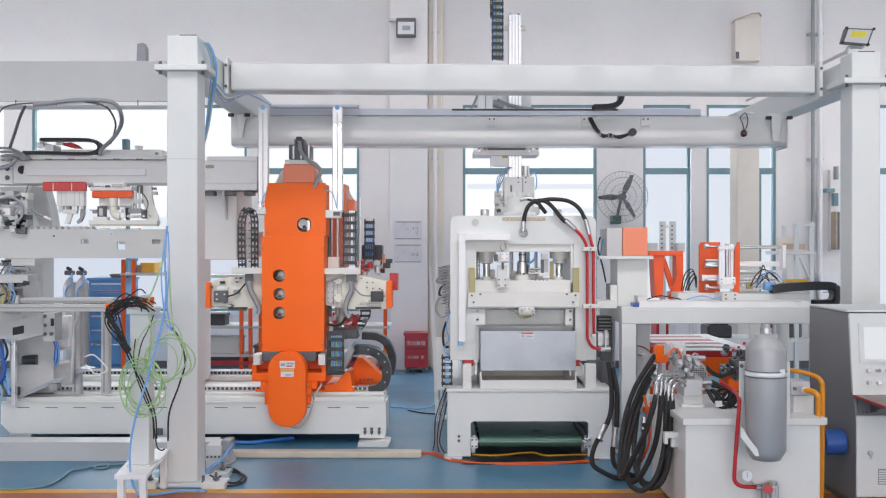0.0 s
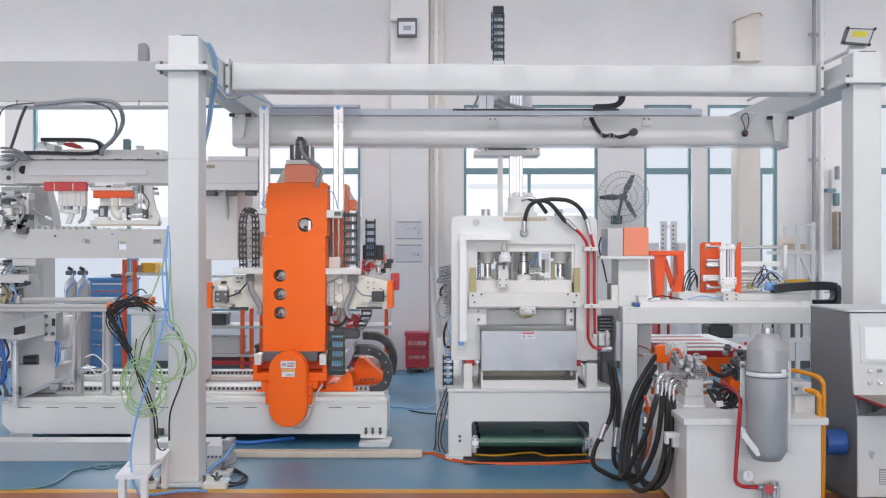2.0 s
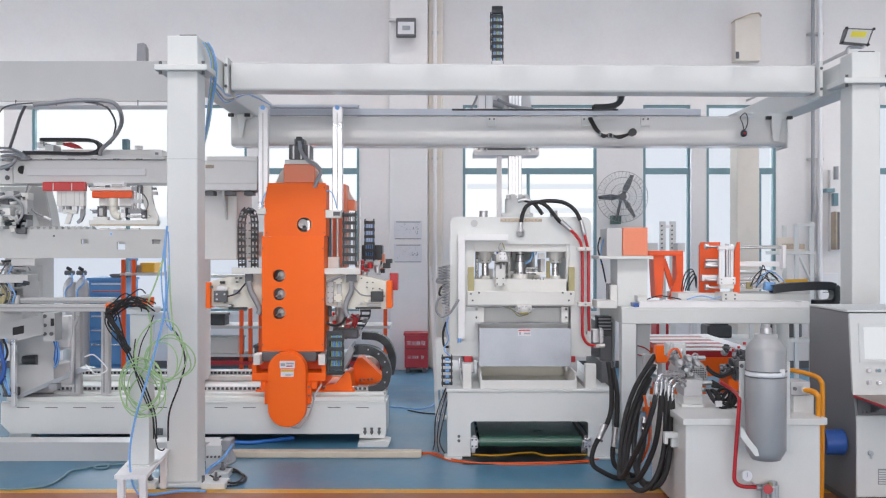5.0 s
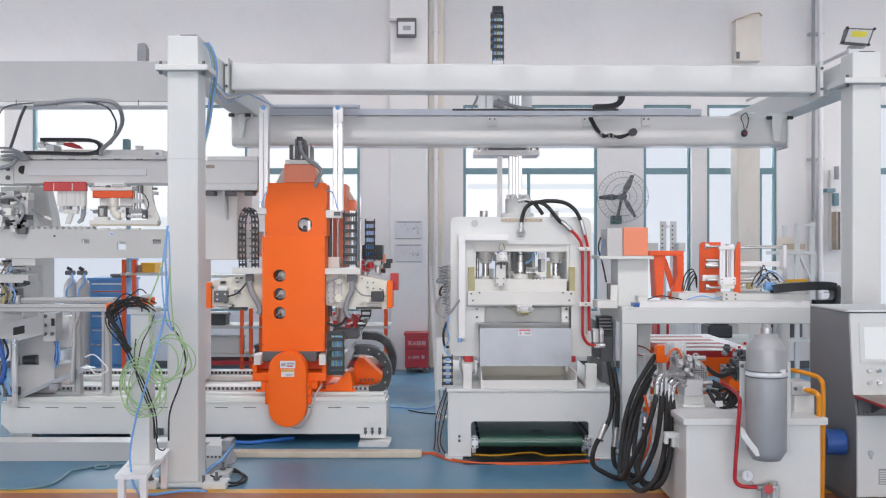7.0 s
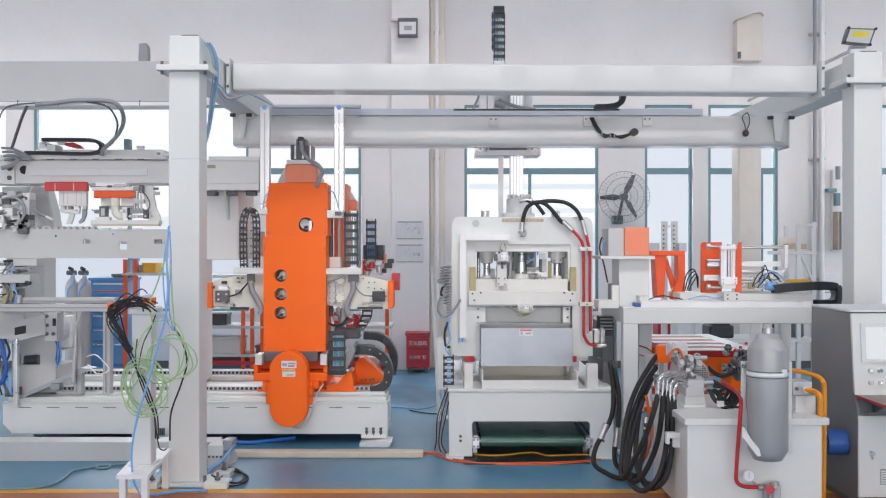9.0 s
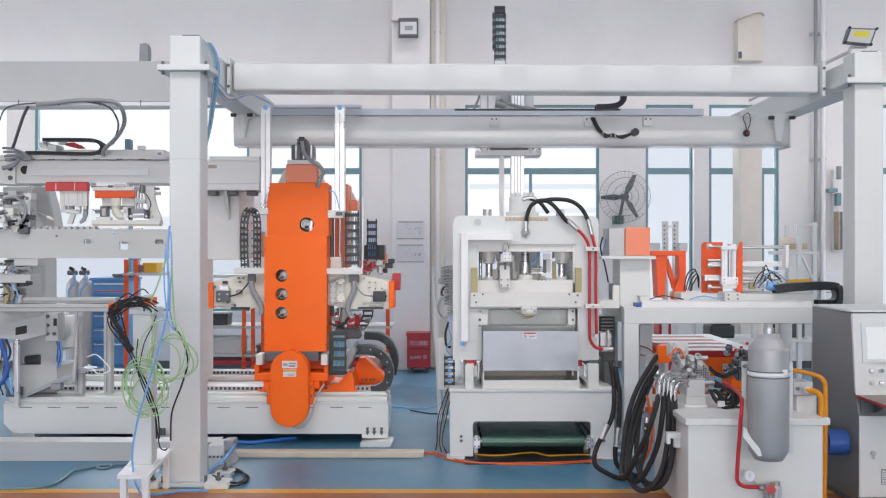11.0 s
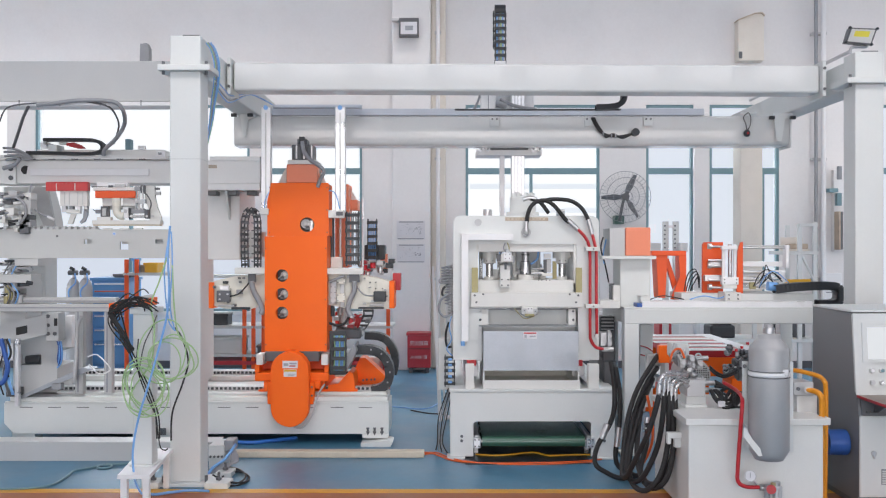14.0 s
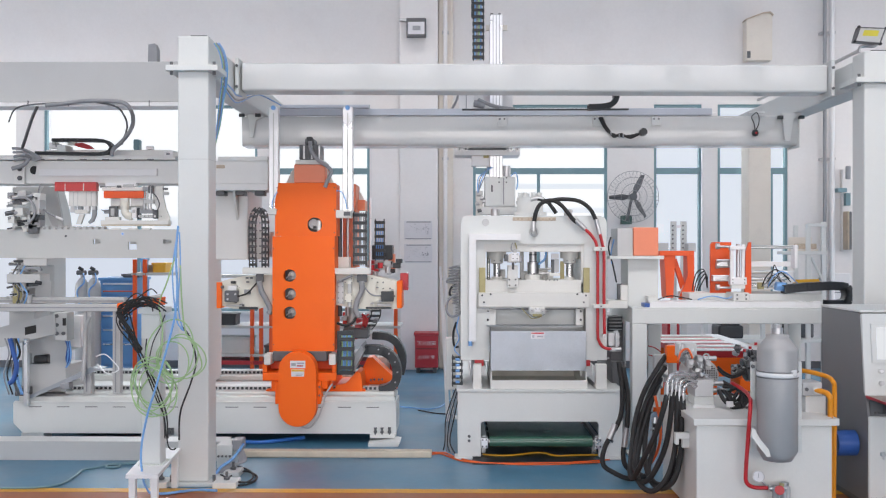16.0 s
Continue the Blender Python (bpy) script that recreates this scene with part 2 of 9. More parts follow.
def thing(name, at, label, category, group="", kind=""):
    """The Empty at a thing's base."""
    ob = new(name)
    ob.location = at
    ob.empty_display_size = 0.1
    return tagged(ob, label, category, group, kind)


def base_of(ob):
    at = Vector((0, 0, 0))
    while ob:
        at += ob.location
        ob = ob.parent
    return at


def part(name, bm, mat, parent=None, label="", **tags):
    """Links a bmesh, given in the world's metres, as one mesh object under a thing or part."""
    data = bpy.data.meshes.new(name)
    if parent:
        bmesh.ops.translate(bm, verts=bm.verts, vec=-base_of(parent))
    bm.to_mesh(data)
    bm.free()
    data.materials.append(mat)
    ob = new(name, data)
    if parent:
        ob.parent = parent
    if label or tags:
        tagged(ob, label, **tags)
    return ob


def B():
    return bmesh.new()


def blk(name, mat, parent, x0, x1, y0, y1, z0, z1, bevel=0.006, label=""):
    """A rounded block as one part."""
    return part(name, box(B(), x0, x1, y0, y1, z0, z1, bevel), mat, parent, label)


def bolts(parent, places, r=0.012, out=0.012, mat=None, name="bolt", axis="y"):
    """Bolt heads on a face that looks towards -y (or up)."""
    for x, y, z in places:
        tip = (x, y - out, z) if axis == "y" else (x, y, z + out)
        part(name, rod(B(), (x, y + 0.004, z) if axis == "y" else (x, y, z - 0.004), tip, r, n=10), mat or dark_grey, parent)


def link_chain(name, mat, parent, points, wide, high=0.05, pitch=0.06, across=(0, 1, 0), label="", solid=False):
    """A cable carrier along a path: each link two side plates and two cross bars, joined into one mesh."""
    path = smooth_path(points, 12)
    run = [0.0]
    for a, b in zip(path, path[1:]):
        run.append(run[-1] + (b - a).length)
    bm = B()
    count = max(2, int(run[-1] / pitch))
    side = Vector(across).normalized()
    for i in range(count):
        s = (i + 0.5) * run[-1] / count
        k = max(j for j in range(len(path) - 1) if run[j] <= s)
        p = path[k].lerp(path[k + 1], (s - run[k]) / max(run[k + 1] - run[k], 1e-6))
        way = (path[k + 1] - path[k]).normalized()
        up = side.cross(way).normalized()
        m = Matrix((way, side, up)).transposed().to_4x4()
        m.translation = p
        for dy in (-wide / 2, wide / 2):
            if solid:
                bmesh.ops.create_cube(bm, size=1, matrix=m @ Matrix.LocRotScale((0, dy, 0), None, (pitch * 1.25, 0.012, high)))
                continue
            for dz in (-high * 0.4, high * 0.4):
                bmesh.ops.create_cube(bm, size=1, matrix=m @ Matrix.LocRotScale((0, dy, dz), None, (pitch * 1.04, 0.012, high * 0.26)))
            bmesh.ops.create_cube(bm, size=1, matrix=m @ Matrix.LocRotScale((0, dy * 1.04, 0), None, (pitch * 0.45, 0.016, high * 1.05)))
        for dz in (-high / 2, high / 2):
            bmesh.ops.create_cube(bm, size=1, matrix=m @ Matrix.LocRotScale((0, 0, dz), None, (pitch * (1.15 if solid else 0.42), wide, 0.008)))
    return part(name, bm, mat, parent, label)



# ---- the hall ----
WINDOWS = [(-6.924, -3.305), (-2.990, -1.410), (0.333, 2.590), (3.371, 4.171),
           (4.438, 5.610), (7.250, 8.914), (-9.6, -7.4)]
SILL, HEAD = 0.95, 4.429


def hall():
    bm = B()
    plate_with_holes(bm, -12, 12, -0.05, 10.2, [(a, b, SILL, HEAD) for a, b in WINDOWS], 16.0, 16.28)
    part("wall_north", bm, wall_paint, None, "off-white plastered hall wall with tall windows", kind="structure")
    bm = B()
    high = [(-11.75 + 2.15 * i, -10.25 + 2.15 * i, 6.72, 8.5) for i in range(11)]
    low = [(-10 + 4.4 * i, -6.1 + 4.4 * i, 1.0, 4.0) for i in range(5)]
    plate_with_holes(bm, -12, 12, -0.05, 10.2, high + low, -8.3, -8.02)
    part("wall_south", bm, wall_paint, None, "off-white plastered wall with high windows", kind="structure")
    # openings in both side walls are unseen, added for the fill lamps
    bm = plate_with_holes(B(), -8.3, 16.28, -0.05, 10.2, [(9.7, 14.3, 1.0, 4.4)], -12.28, -12.0)
    for v in bm.verts:
        v.co = (v.co.y, v.co.x, v.co.z)
    bmesh.ops.recalc_face_normals(bm, faces=bm.faces)
    part("wall_west", bm, wall_paint, None, "off-white plastered side wall with a wide opening added for fill light", kind="structure")
    bm = plate_with_holes(B(), -8.3, 16.28, -0.05, 10.2, [(9.7, 14.3, 1.0, 5.4)], 12.0, 12.28)
    for v in bm.verts:
        v.co = (v.co.y, v.co.x, v.co.z)
    bmesh.ops.recalc_face_normals(bm, faces=bm.faces)
    part("wall_east", bm, wall_paint, None, "off-white plastered side wall with a wide opening added for fill light", kind="structure")
    bm = B()
    plate_with_holes(bm, -12.28, 12.28, -8.3, 16.28, [(-10, 10, 2.4, 4.6), (-10, 10, 10.4, 12.6)], 9.3, 9.4)
    for v in bm.verts:
        v.co = (v.co.x, v.co.z, v.co.y)
    bmesh.ops.recalc_face_normals(bm, faces=bm.faces)
    part("ceiling", bm, ceiling_paint, None, "pale steel hall ceiling with two skylight strips", kind="structure")
    bm = B()
    box(bm, -12, 12, 7.887, 16.1, -0.12, 0.0)
    part("floor", bm, floor_epoxy, None, "glossy scuffed blue epoxy floor", kind="structure")
    part("walkway", box(B(), -12, 12, 6.8, 7.787, -0.12, 0.0), floor_red, None, "worn reddish-brown painted walkway band", kind="structure")
    part("floor_rear", box(B(), -12, 12, -8.1, 6.8, -0.12, 0.0), floor_epoxy, None, "glossy blue epoxy floor", kind="structure")
    part("floor_line", box(B(), -12, 12, 7.787, 7.906, -0.12, 0.002), floor_yellow, None, "worn yellow floor marking line", kind="structure")
    # what lies outside the windows: panels with haze and daylight in their glowing colour
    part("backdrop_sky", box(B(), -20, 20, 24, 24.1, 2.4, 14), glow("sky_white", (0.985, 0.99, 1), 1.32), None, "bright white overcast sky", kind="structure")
    part("backdrop_yard", box(B(), -20, 20, 23.9, 24.0, -1, 2.4), glow("yard_haze", (0.82, 0.87, 0.98), 1.05), None, "glowing bluish panel for hazy buildings outside", kind="structure")
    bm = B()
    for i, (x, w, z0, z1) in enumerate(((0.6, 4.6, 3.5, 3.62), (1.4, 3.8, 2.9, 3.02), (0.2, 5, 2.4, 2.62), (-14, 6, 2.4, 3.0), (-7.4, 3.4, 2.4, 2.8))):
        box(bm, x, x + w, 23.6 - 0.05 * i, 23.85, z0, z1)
    part("backdrop_roofs", bm, glow("far_roof", (0.9, 0.94, 1), 1.14), None, "pale glowing bands for far roofs in haze", kind="structure")
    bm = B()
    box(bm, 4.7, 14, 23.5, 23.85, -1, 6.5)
    part("backdrop_buildings", bm, glow("far_facade", (0.87, 0.915, 1), 1.1), None, "pale bluish glowing block for far buildings in haze", kind="structure")


def window_unit(i, x0, x1, transom, mullions):
    w = thing("window_%d" % i, ((x0 + x1) / 2, 16.05, SILL), "tall window with teal aluminium frame", "window", kind="structure")
    t = 0.045
    bm = B()
    box(bm, x0, x0 + t, 16.02, 16.1, SILL, HEAD)
    box(bm, x1 - t, x1, 16.02, 16.1, SILL, HEAD)
    box(bm, x0 + t, x1 - t, 16.02, 16.1, SILL, SILL + t)
    box(bm, x0 + t, x1 - t, 16.02, 16.1, HEAD - t, HEAD)
    part("window_frame", bm, frame_teal, w)
    part("transom", box(B(), x0 + t, x1 - t, 16.015, 16.1, transom - 0.05, transom + 0.05), frame_teal, w)
    edges = [x0 + t, *mullions, x1 - t]
    for m in mullions:
        part("mullion", box(B(), m - 0.025, m + 0.025, 16.02, 16.1, SILL + t, transom - 0.05), frame_teal, w)
    for a, b in zip(edges, edges[1:]):
        p = part("pane", box(B(), a, b, 16.06, 16.066, SILL + t, transom - 0.05), window_glass, w)
        p.visible_shadow = False
    p = part("pane", box(B(), x0 + t, x1 - t, 16.06, 16.066, transom + 0.05, HEAD - t), window_glass, w)
    p.visible_shadow = False
    part("window_sill", box(B(), x0 - 0.05, x1 + 0.05, 15.93, 16.0, SILL - 0.05, SILL), pilaster_paint, w)


hall()
TRANSOM = 3.314
for i, (a, b) in enumerate(WINDOWS[:6]):
    mid = {0: [a + 1.6], 1: [], 2: [1.438], 3: [], 4: [5.343], 5: []}[i]
    window_unit(i + 1, a, b, TRANSOM, mid)


def wall_trim():
    part("pilaster_1", box(B(), -0.888, -0.252, 15.7, 16.0, 0, 9.3, 0.02), pilaster_paint, None, "off-white square wall pilaster", kind="structure")
    part("pilaster_2", box(B(), -0.250, 0.000, 15.85, 16.0, 0, 9.3, 0.03), beige_paint, None, "narrow beige boxed wall duct", kind="structure")
    part("pilaster_3", box(B(), 4.798, 5.167, 15.5, 15.9, 0, 4.131, 0.02), beige_paint, None, "stained beige column before the windows", kind="structure")
    part("pilaster_4", box(B(), 4.155, 4.401, 15.9, 16.0, 0, 4.281, 0.01), pilaster_paint, None, "off-white strip between windows", kind="structure")
    part("pilaster_5", box(B(), -1.359, -0.889, 15.85, 16.0, 0, 4.274, 0.0), pilaster_paint, None, "off-white wall strip beside pilaster", kind="structure")
    part("baseboard", box(B(), -12, 12, 15.975, 15.998, 0, 0.12), dark_grey, None, "dark skirting along the wall", kind="structure")


wall_trim()


# ---- gantry frame round the machines ----
def gantry_column(x0, x1, y, foot_z, top, collar, cable_side, seam):
    c = thing("gantry_column", ((x0 + x1) / 2, y + 0.13, 0), "light grey square steel gantry column with bolted head plate", "column", "gantry columns")
    d = x1 - x0
    blk("post", machine_grey, c, x0, x1, y, y + d, 0.03, collar - 0.02, 0.012)
    blk("weld_line", rail_grey, c, x0 - 0.001, x1 + 0.001, y - 0.001, y + d + 0.001, seam, seam + 0.005, 0.0)
    blk("head", machine_grey, c, x0, x1, y, y + d, collar + 0.03, top, 0.012)
    blk("collar_plate", machine_grey, c, x0 - 0.09, x1 + 0.09, y - 0.05, y + d + 0.09, collar - 0.02, collar + 0.03, 0.006)
    blk("base_plate", machine_grey, c, x0 - 0.1, x1 + 0.1, y - 0.06, y + d + 0.06, 0.0, 0.03, 0.006)
    for fx0, fx1, fy in ((x0 - 0.2, x0 - 0.06, y - 0.12), (x1 + 0.06, x1 + 0.26, y - 0.12), (x1 + 0.06, x1 + 0.2, y + 0.25)):
        blk("foot_block", machine_grey, c, fx0, fx1, fy, fy + 0.2, 0.0, 0.05, 0.006)
        part("foot_screw", rod(B(), ((fx0 + fx1) / 2, fy + 0.1, 0.05), ((fx0 + fx1) / 2, fy + 0.1, 0.12), 0.012, n=8), dark_grey, c)
        part("foot_nut", rod(B(), ((fx0 + fx1) / 2, fy + 0.1, 0.055), ((fx0 + fx1) / 2, fy + 0.1, 0.075), 0.026, n=6), dark_grey, c)
    blk("cap", dark_grey, c, x0 + d * 0.35, x0 + d * 0.9, y + 0.06, y + d - 0.06, top, top + 0.02, 0.004)
    for x in (x0 - 0.05, x1 + 0.05):
        part("bolt", rod(B(), (x, y - 0.01, collar - 0.05), (x, y - 0.01, collar + 0.06), 0.014, n=8), dark_grey, c)
        part("anchor_bolt", rod(B(), (x, y - 0.01, 0.03), (x, y - 0.01, 0.09), 0.014, n=8), dark_grey, c)
    return c


gantry_column(-2.334, -2.072, 8.02, 0, 3.804, 3.523, 1, 2.759)
gantry_column(3.723, 3.985, 8.65, 0, 3.797, 3.524, -1, 3.49)


def gantry_beams():
    b = thing("gantry_front_beam", (0.9, 9.1, 3.487), "glossy light grey rectangular steel crossbeam", "beam", "gantry beams")
    bm = box(B(), 0, 5.618, 0, 0.26, 0, 0.265, 0.018)
    bmesh.ops.transform(bm, matrix=Matrix.Translation((-2.014, 9.0, 3.505)) @ pose(0, 0, 0, 0, 0, 1.7), verts=bm.verts)
    part("tube", bm, beam_gloss, b)
    for x, y, dz in ((-2.046, 8.97, 0), (3.619, 9.13, -0.005)):
        e = blk("end_plate", machine_grey, b, x - 0.012, x + 0.02, y - 0.03, y + 0.33, 3.463, 3.805, 0.004)
        bolts(e, [(x + 0.004, y - 0.03, 3.532), (x + 0.004, y - 0.03, 3.730)], 0.014)
    r = thing("gantry_rear_beam", (0.6, 10.46, 3.139), "light grey round-edged steel runway beam", "beam", "gantry beams")
    section = [(10.76, 3.463), (10.475, 3.463), (10.464, 3.458), (10.46, 3.445)]
    z, yy = 3.445, 10.46
    for k in range(1, 17):
        lean = radians(0.4 + 8.5 * max(0, k - 7) / 9)
        z, yy = z - 0.0165, yy + 0.0165 * math.tan(lean)
        section.append((yy, z))
    section += [(yy + 0.005, z - 0.02), (yy + 0.014, z - 0.033), (yy + 0.03, z - 0.041), (10.76, z - 0.042)]
    bm = prism(B(), section, -2.335, 3.779, "x")
    for f in bm.faces:
        f.smooth = len(f.verts) == 4 and abs(f.normal.y) > 0.3
        if len(f.verts) > 4:
            for e in f.edges:
                e.smooth = False
    part("tube", bm, beam_satin, r)
    blk("end_plate", machine_grey, r, 3.779, 3.798, 10.46 - 0.02, 10.46 + 0.32, 3.114, 3.482, 0.004)
    # guide rails on top and cable tray
    blk("guide_rail", rail_blue, r, -1.918, 2.839, 10.46 - 0.02, 10.46 + 0.05, 3.469, 3.544, 0.006)
    part("tray_strip", box(B(), -1.876, -0.920, 10.28, 10.4, 3.533, 3.563), rail_blue, r, "thin pale blue cable tray")
    part("tray_strip", box(B(), 0.097, 1.888, 10.24, 10.3, 3.500, 3.512), black_plastic, r, "thin black cable tray")
    for x in (0.535, 1.575, 2.223):
        blk("clamp", machine_grey, r, x - 0.05, x + 0.05, 10.46 - 0.03, 10.46 + 0.01, 3.351, 3.451, 0.004)
        bolts(r, [(x - 0.025, 10.46 - 0.03, 3.426), (x + 0.025, 10.46 - 0.03, 3.426)], 0.01)
    # side beams run from the front columns back over the rear beam
    for name, x0, x1, y0, top in (("gantry_side_beam", -2.334 + 0.004, -2.072 - 0.004, 8.02 + 0.266, 3.77), ("gantry_side_beam", 3.723 + 0.004, 3.985 - 0.004, 8.65 + 0.268, 3.75)):
        s = thing(name, ((x0 + x1) / 2, 9.5, 3.48), "light grey steel side beam of the gantry", "beam", "gantry beams")
        blk("tube", machine_grey, s, x0, x1, y0, 12.9, 3.485, top, 0.015)
    for outline in ([(3.577, 3.485), (3.800, 3.485), (3.800, 3.454), (3.713, 3.423), (3.676, 3.182), (3.620, 3.182), (3.596, 3.417)], [(-2.265, 3.479), (-2.092, 3.479), (-2.092, 3.448), (-2.166, 3.417), (-2.197, 3.225), (-2.228, 3.225), (-2.246, 3.417)]):
        part("hanger_plate", prism(B(), outline, 10.405, 10.43), machine_grey, r, "tapered hanger plate")
    for x, z in [(3.565, 3.436), (3.794, 3.436), (-2.321, 3.467), (-2.141, 3.467)]:
        blk("hanger_bolt", black_plastic, r, x - 0.03, x + 0.03, 10.38, 10.42, z - 0.018, z + 0.018, 0.004)
    # the broad runway that goes on over the neighbouring line
    l = thing("neighbour_beam", (-3.827, 9.5, 3.421), "deep light grey beam over the neighbouring line", "beam", "gantry beams")
    # darker grey than the other beams: its shade is put into the colour
    blk("web", shop_grey, l, -7, -2.708, 9.4, 9.6, 3.460, 3.863, 0.01)
    for i in range(9):
        x = -6.2 + 0.4 * i
        blk("cable_tie", dark_grey, l, x, x + 0.008, 9.325, 9.34, 3.408, 3.464, 0.001)
    blk("bottom_rail", white_metal, l, -7, -2.710, 9.33, 9.6, 3.408, 3.447, 0.004)


gantry_beams()



# ---- hydraulic trimming press ----
def press_base():
    x0, x1, y0, y1 = 0.043, 1.612, 9.06, 11.4
    b = thing("press_stand", ((x0 + x1) / 2, 9.06 + 1, 0), "light grey steel press stand with conveyor slot, on the floor", "press stand")
    top, low = 0.636, 0.021
    sx0, sx1, st = 0.264, 1.386, 0.355
    bm = B()
    prism(bm, [(x0, low), (sx0, low), (sx0, st - 0.02), (sx0 + 0.02, st), (sx1 - 0.02, st), (sx1, st - 0.02), (sx1, low), (x1, low), (x1, top), (x0, top)], y0, y0 + 0.05)
    bmesh.ops.bevel(bm, geom=[e for e in bm.edges if abs(e.verts[0].co.y - y0) < 1e-4 and abs(e.verts[1].co.y - y0) < 1e-4], offset=0.005, segments=2, affect="EDGES")
    part("front_plate", bm, machine_grey, b)
    blk("side_plate", machine_grey, b, x0, x0 + 0.06, y0 + 0.05, y1, low, top)
    blk("side_plate", machine_grey, b, x1 - 0.06, x1, y0 + 0.05, y1, low, top)
    blk("back_plate", machine_grey, b, x0 + 0.06, x1 - 0.06, y1 - 0.05, y1, 0.45, top)
    blk("deck", machine_grey, b, x0 - 0.01, x1 + 0.01, y0 - 0.012, y1, top + 0.002, 0.663, 0.006)
    for x in (x0 + 0.02, x1 - 0.12):
        for y in (y0 + 0.02, y1 - 0.2):
            blk("foot", machine_grey, b, x - 0.05, x + 0.12, y - 0.06, y + 0.12, 0.0, low, 0.004)
    bolts(b, [(0.151, y0, 0.215), (0.151, y0, 0.172), (1.510, y0, 0.215), (1.510, y0, 0.172)], 0.014)
    # chip tray on the deck
    zt, zb = 0.819, 0.663
    t0, t1 = 0.357, 1.281
    tray = blk("chip_tray", machine_cream, b, t0, t1, 9.06 + 0.02, 9.06 + 0.05, zb, 0.746, 0.004, "cream sheet-metal chip tray")
    blk("tray_side", machine_cream, tray, t0, t0 + 0.015, 9.06 + 0.05, 10.0, zb, zt, 0.003)
    blk("tray_side", machine_cream, tray, t1 - 0.015, t1, 9.06 + 0.05, 10.0, zb, zt, 0.003)
    blk("tray_back", ivory, tray, t0 + 0.015, t1 - 0.015, 9.95, 9.98, zb, zt + 0.1, 0.003)
    blk("tray_floor", ivory, tray, t0 + 0.015, t1 - 0.015, 9.06 + 0.05, 9.95, zb, zb + 0.01, 0.002)
    # guide blocks for the sliding frame
    for a, c in ((0.190, 0.271,), (1.365, 1.468,)):
        blk("guide_post", machine_cream, b, a, c, 9.1, 9.2, 0.657, 0.895, 0.004)
    for x in (0.183, 1.362):
        blk("slide_rail", steel, b, x, x + 0.1, 9.2, 11.3, 0.657, 0.705, 0.004)
    return b


def conveyor():
    x0, x1 = 0.347, 1.327
    c = thing("belt_conveyor", ((x0 + x1) / 2, 9.4, 0), "dark green belt conveyor on steel rollers under the press", "conveyor")
    z = 0.158
    r = 0.05
    bm = B()
    rod(bm, (x0, 9.1, z), (x1, 9.1, z), r, n=24)
    part("front_roller", bm, green_belt, c, "belt turning over the front roller")
    bm = B()
    box(bm, x0, x1, 9.1, 11.3, z + r - 0.006, z + r)
    part("belt", bm, green_belt, c)
    part("return_belt", box(B(), x0, x1, 9.1, 11.3, z - r, z - r + 0.006), green_belt, c)
    part("rear_roller", rod(B(), (x0, 11.3, z), (x1, 11.3, z), r - 0.004, n=16), steel, c)
    for x, s in ((x0 - 0.05, -1), (x1 + 0.05, 1)):
        blk("side_rail", aluminium, c, x - 0.02, x + 0.02, 9.12, 11.3, z - 0.04, z + 0.05, 0.003)
        h = blk("bearing", aluminium, c, x - 0.035, x + 0.035, 9.04, 9.12, z - 0.055, z + 0.045, 0.006)
        part("shaft_end", rod(B(), (x - 0.06, 9.1, z), (x + 0.06, 9.1, z), 0.018), steel, h)
        bolts(h, [(x - 0.018, 9.04, z + 0.028), (x + 0.018, 9.04, z + 0.028), (x - 0.018, 9.04, z - 0.035), (x + 0.018, 9.04, z - 0.035)], 0.008, mat=dark_grey)
        for y in (9.3, 11.1):
            blk("leg", aluminium, c, x - 0.02, x + 0.02, y, y + 0.04, 0, z - 0.04, 0.002)


def floor_sheet():
    m = thing("floor_sheet", (0.747, 9.2, 0), "thin black sheet on the floor under the press", "floor mat")
    part("sheet", prism(B(), [(0.179, 8.82), (0.739, 8.8), (1.347, 8.84), (1.413, 10.6), (0.151, 10.6)], 0.001, 0.006, "z"), black_plastic, m)


floor_sheet()


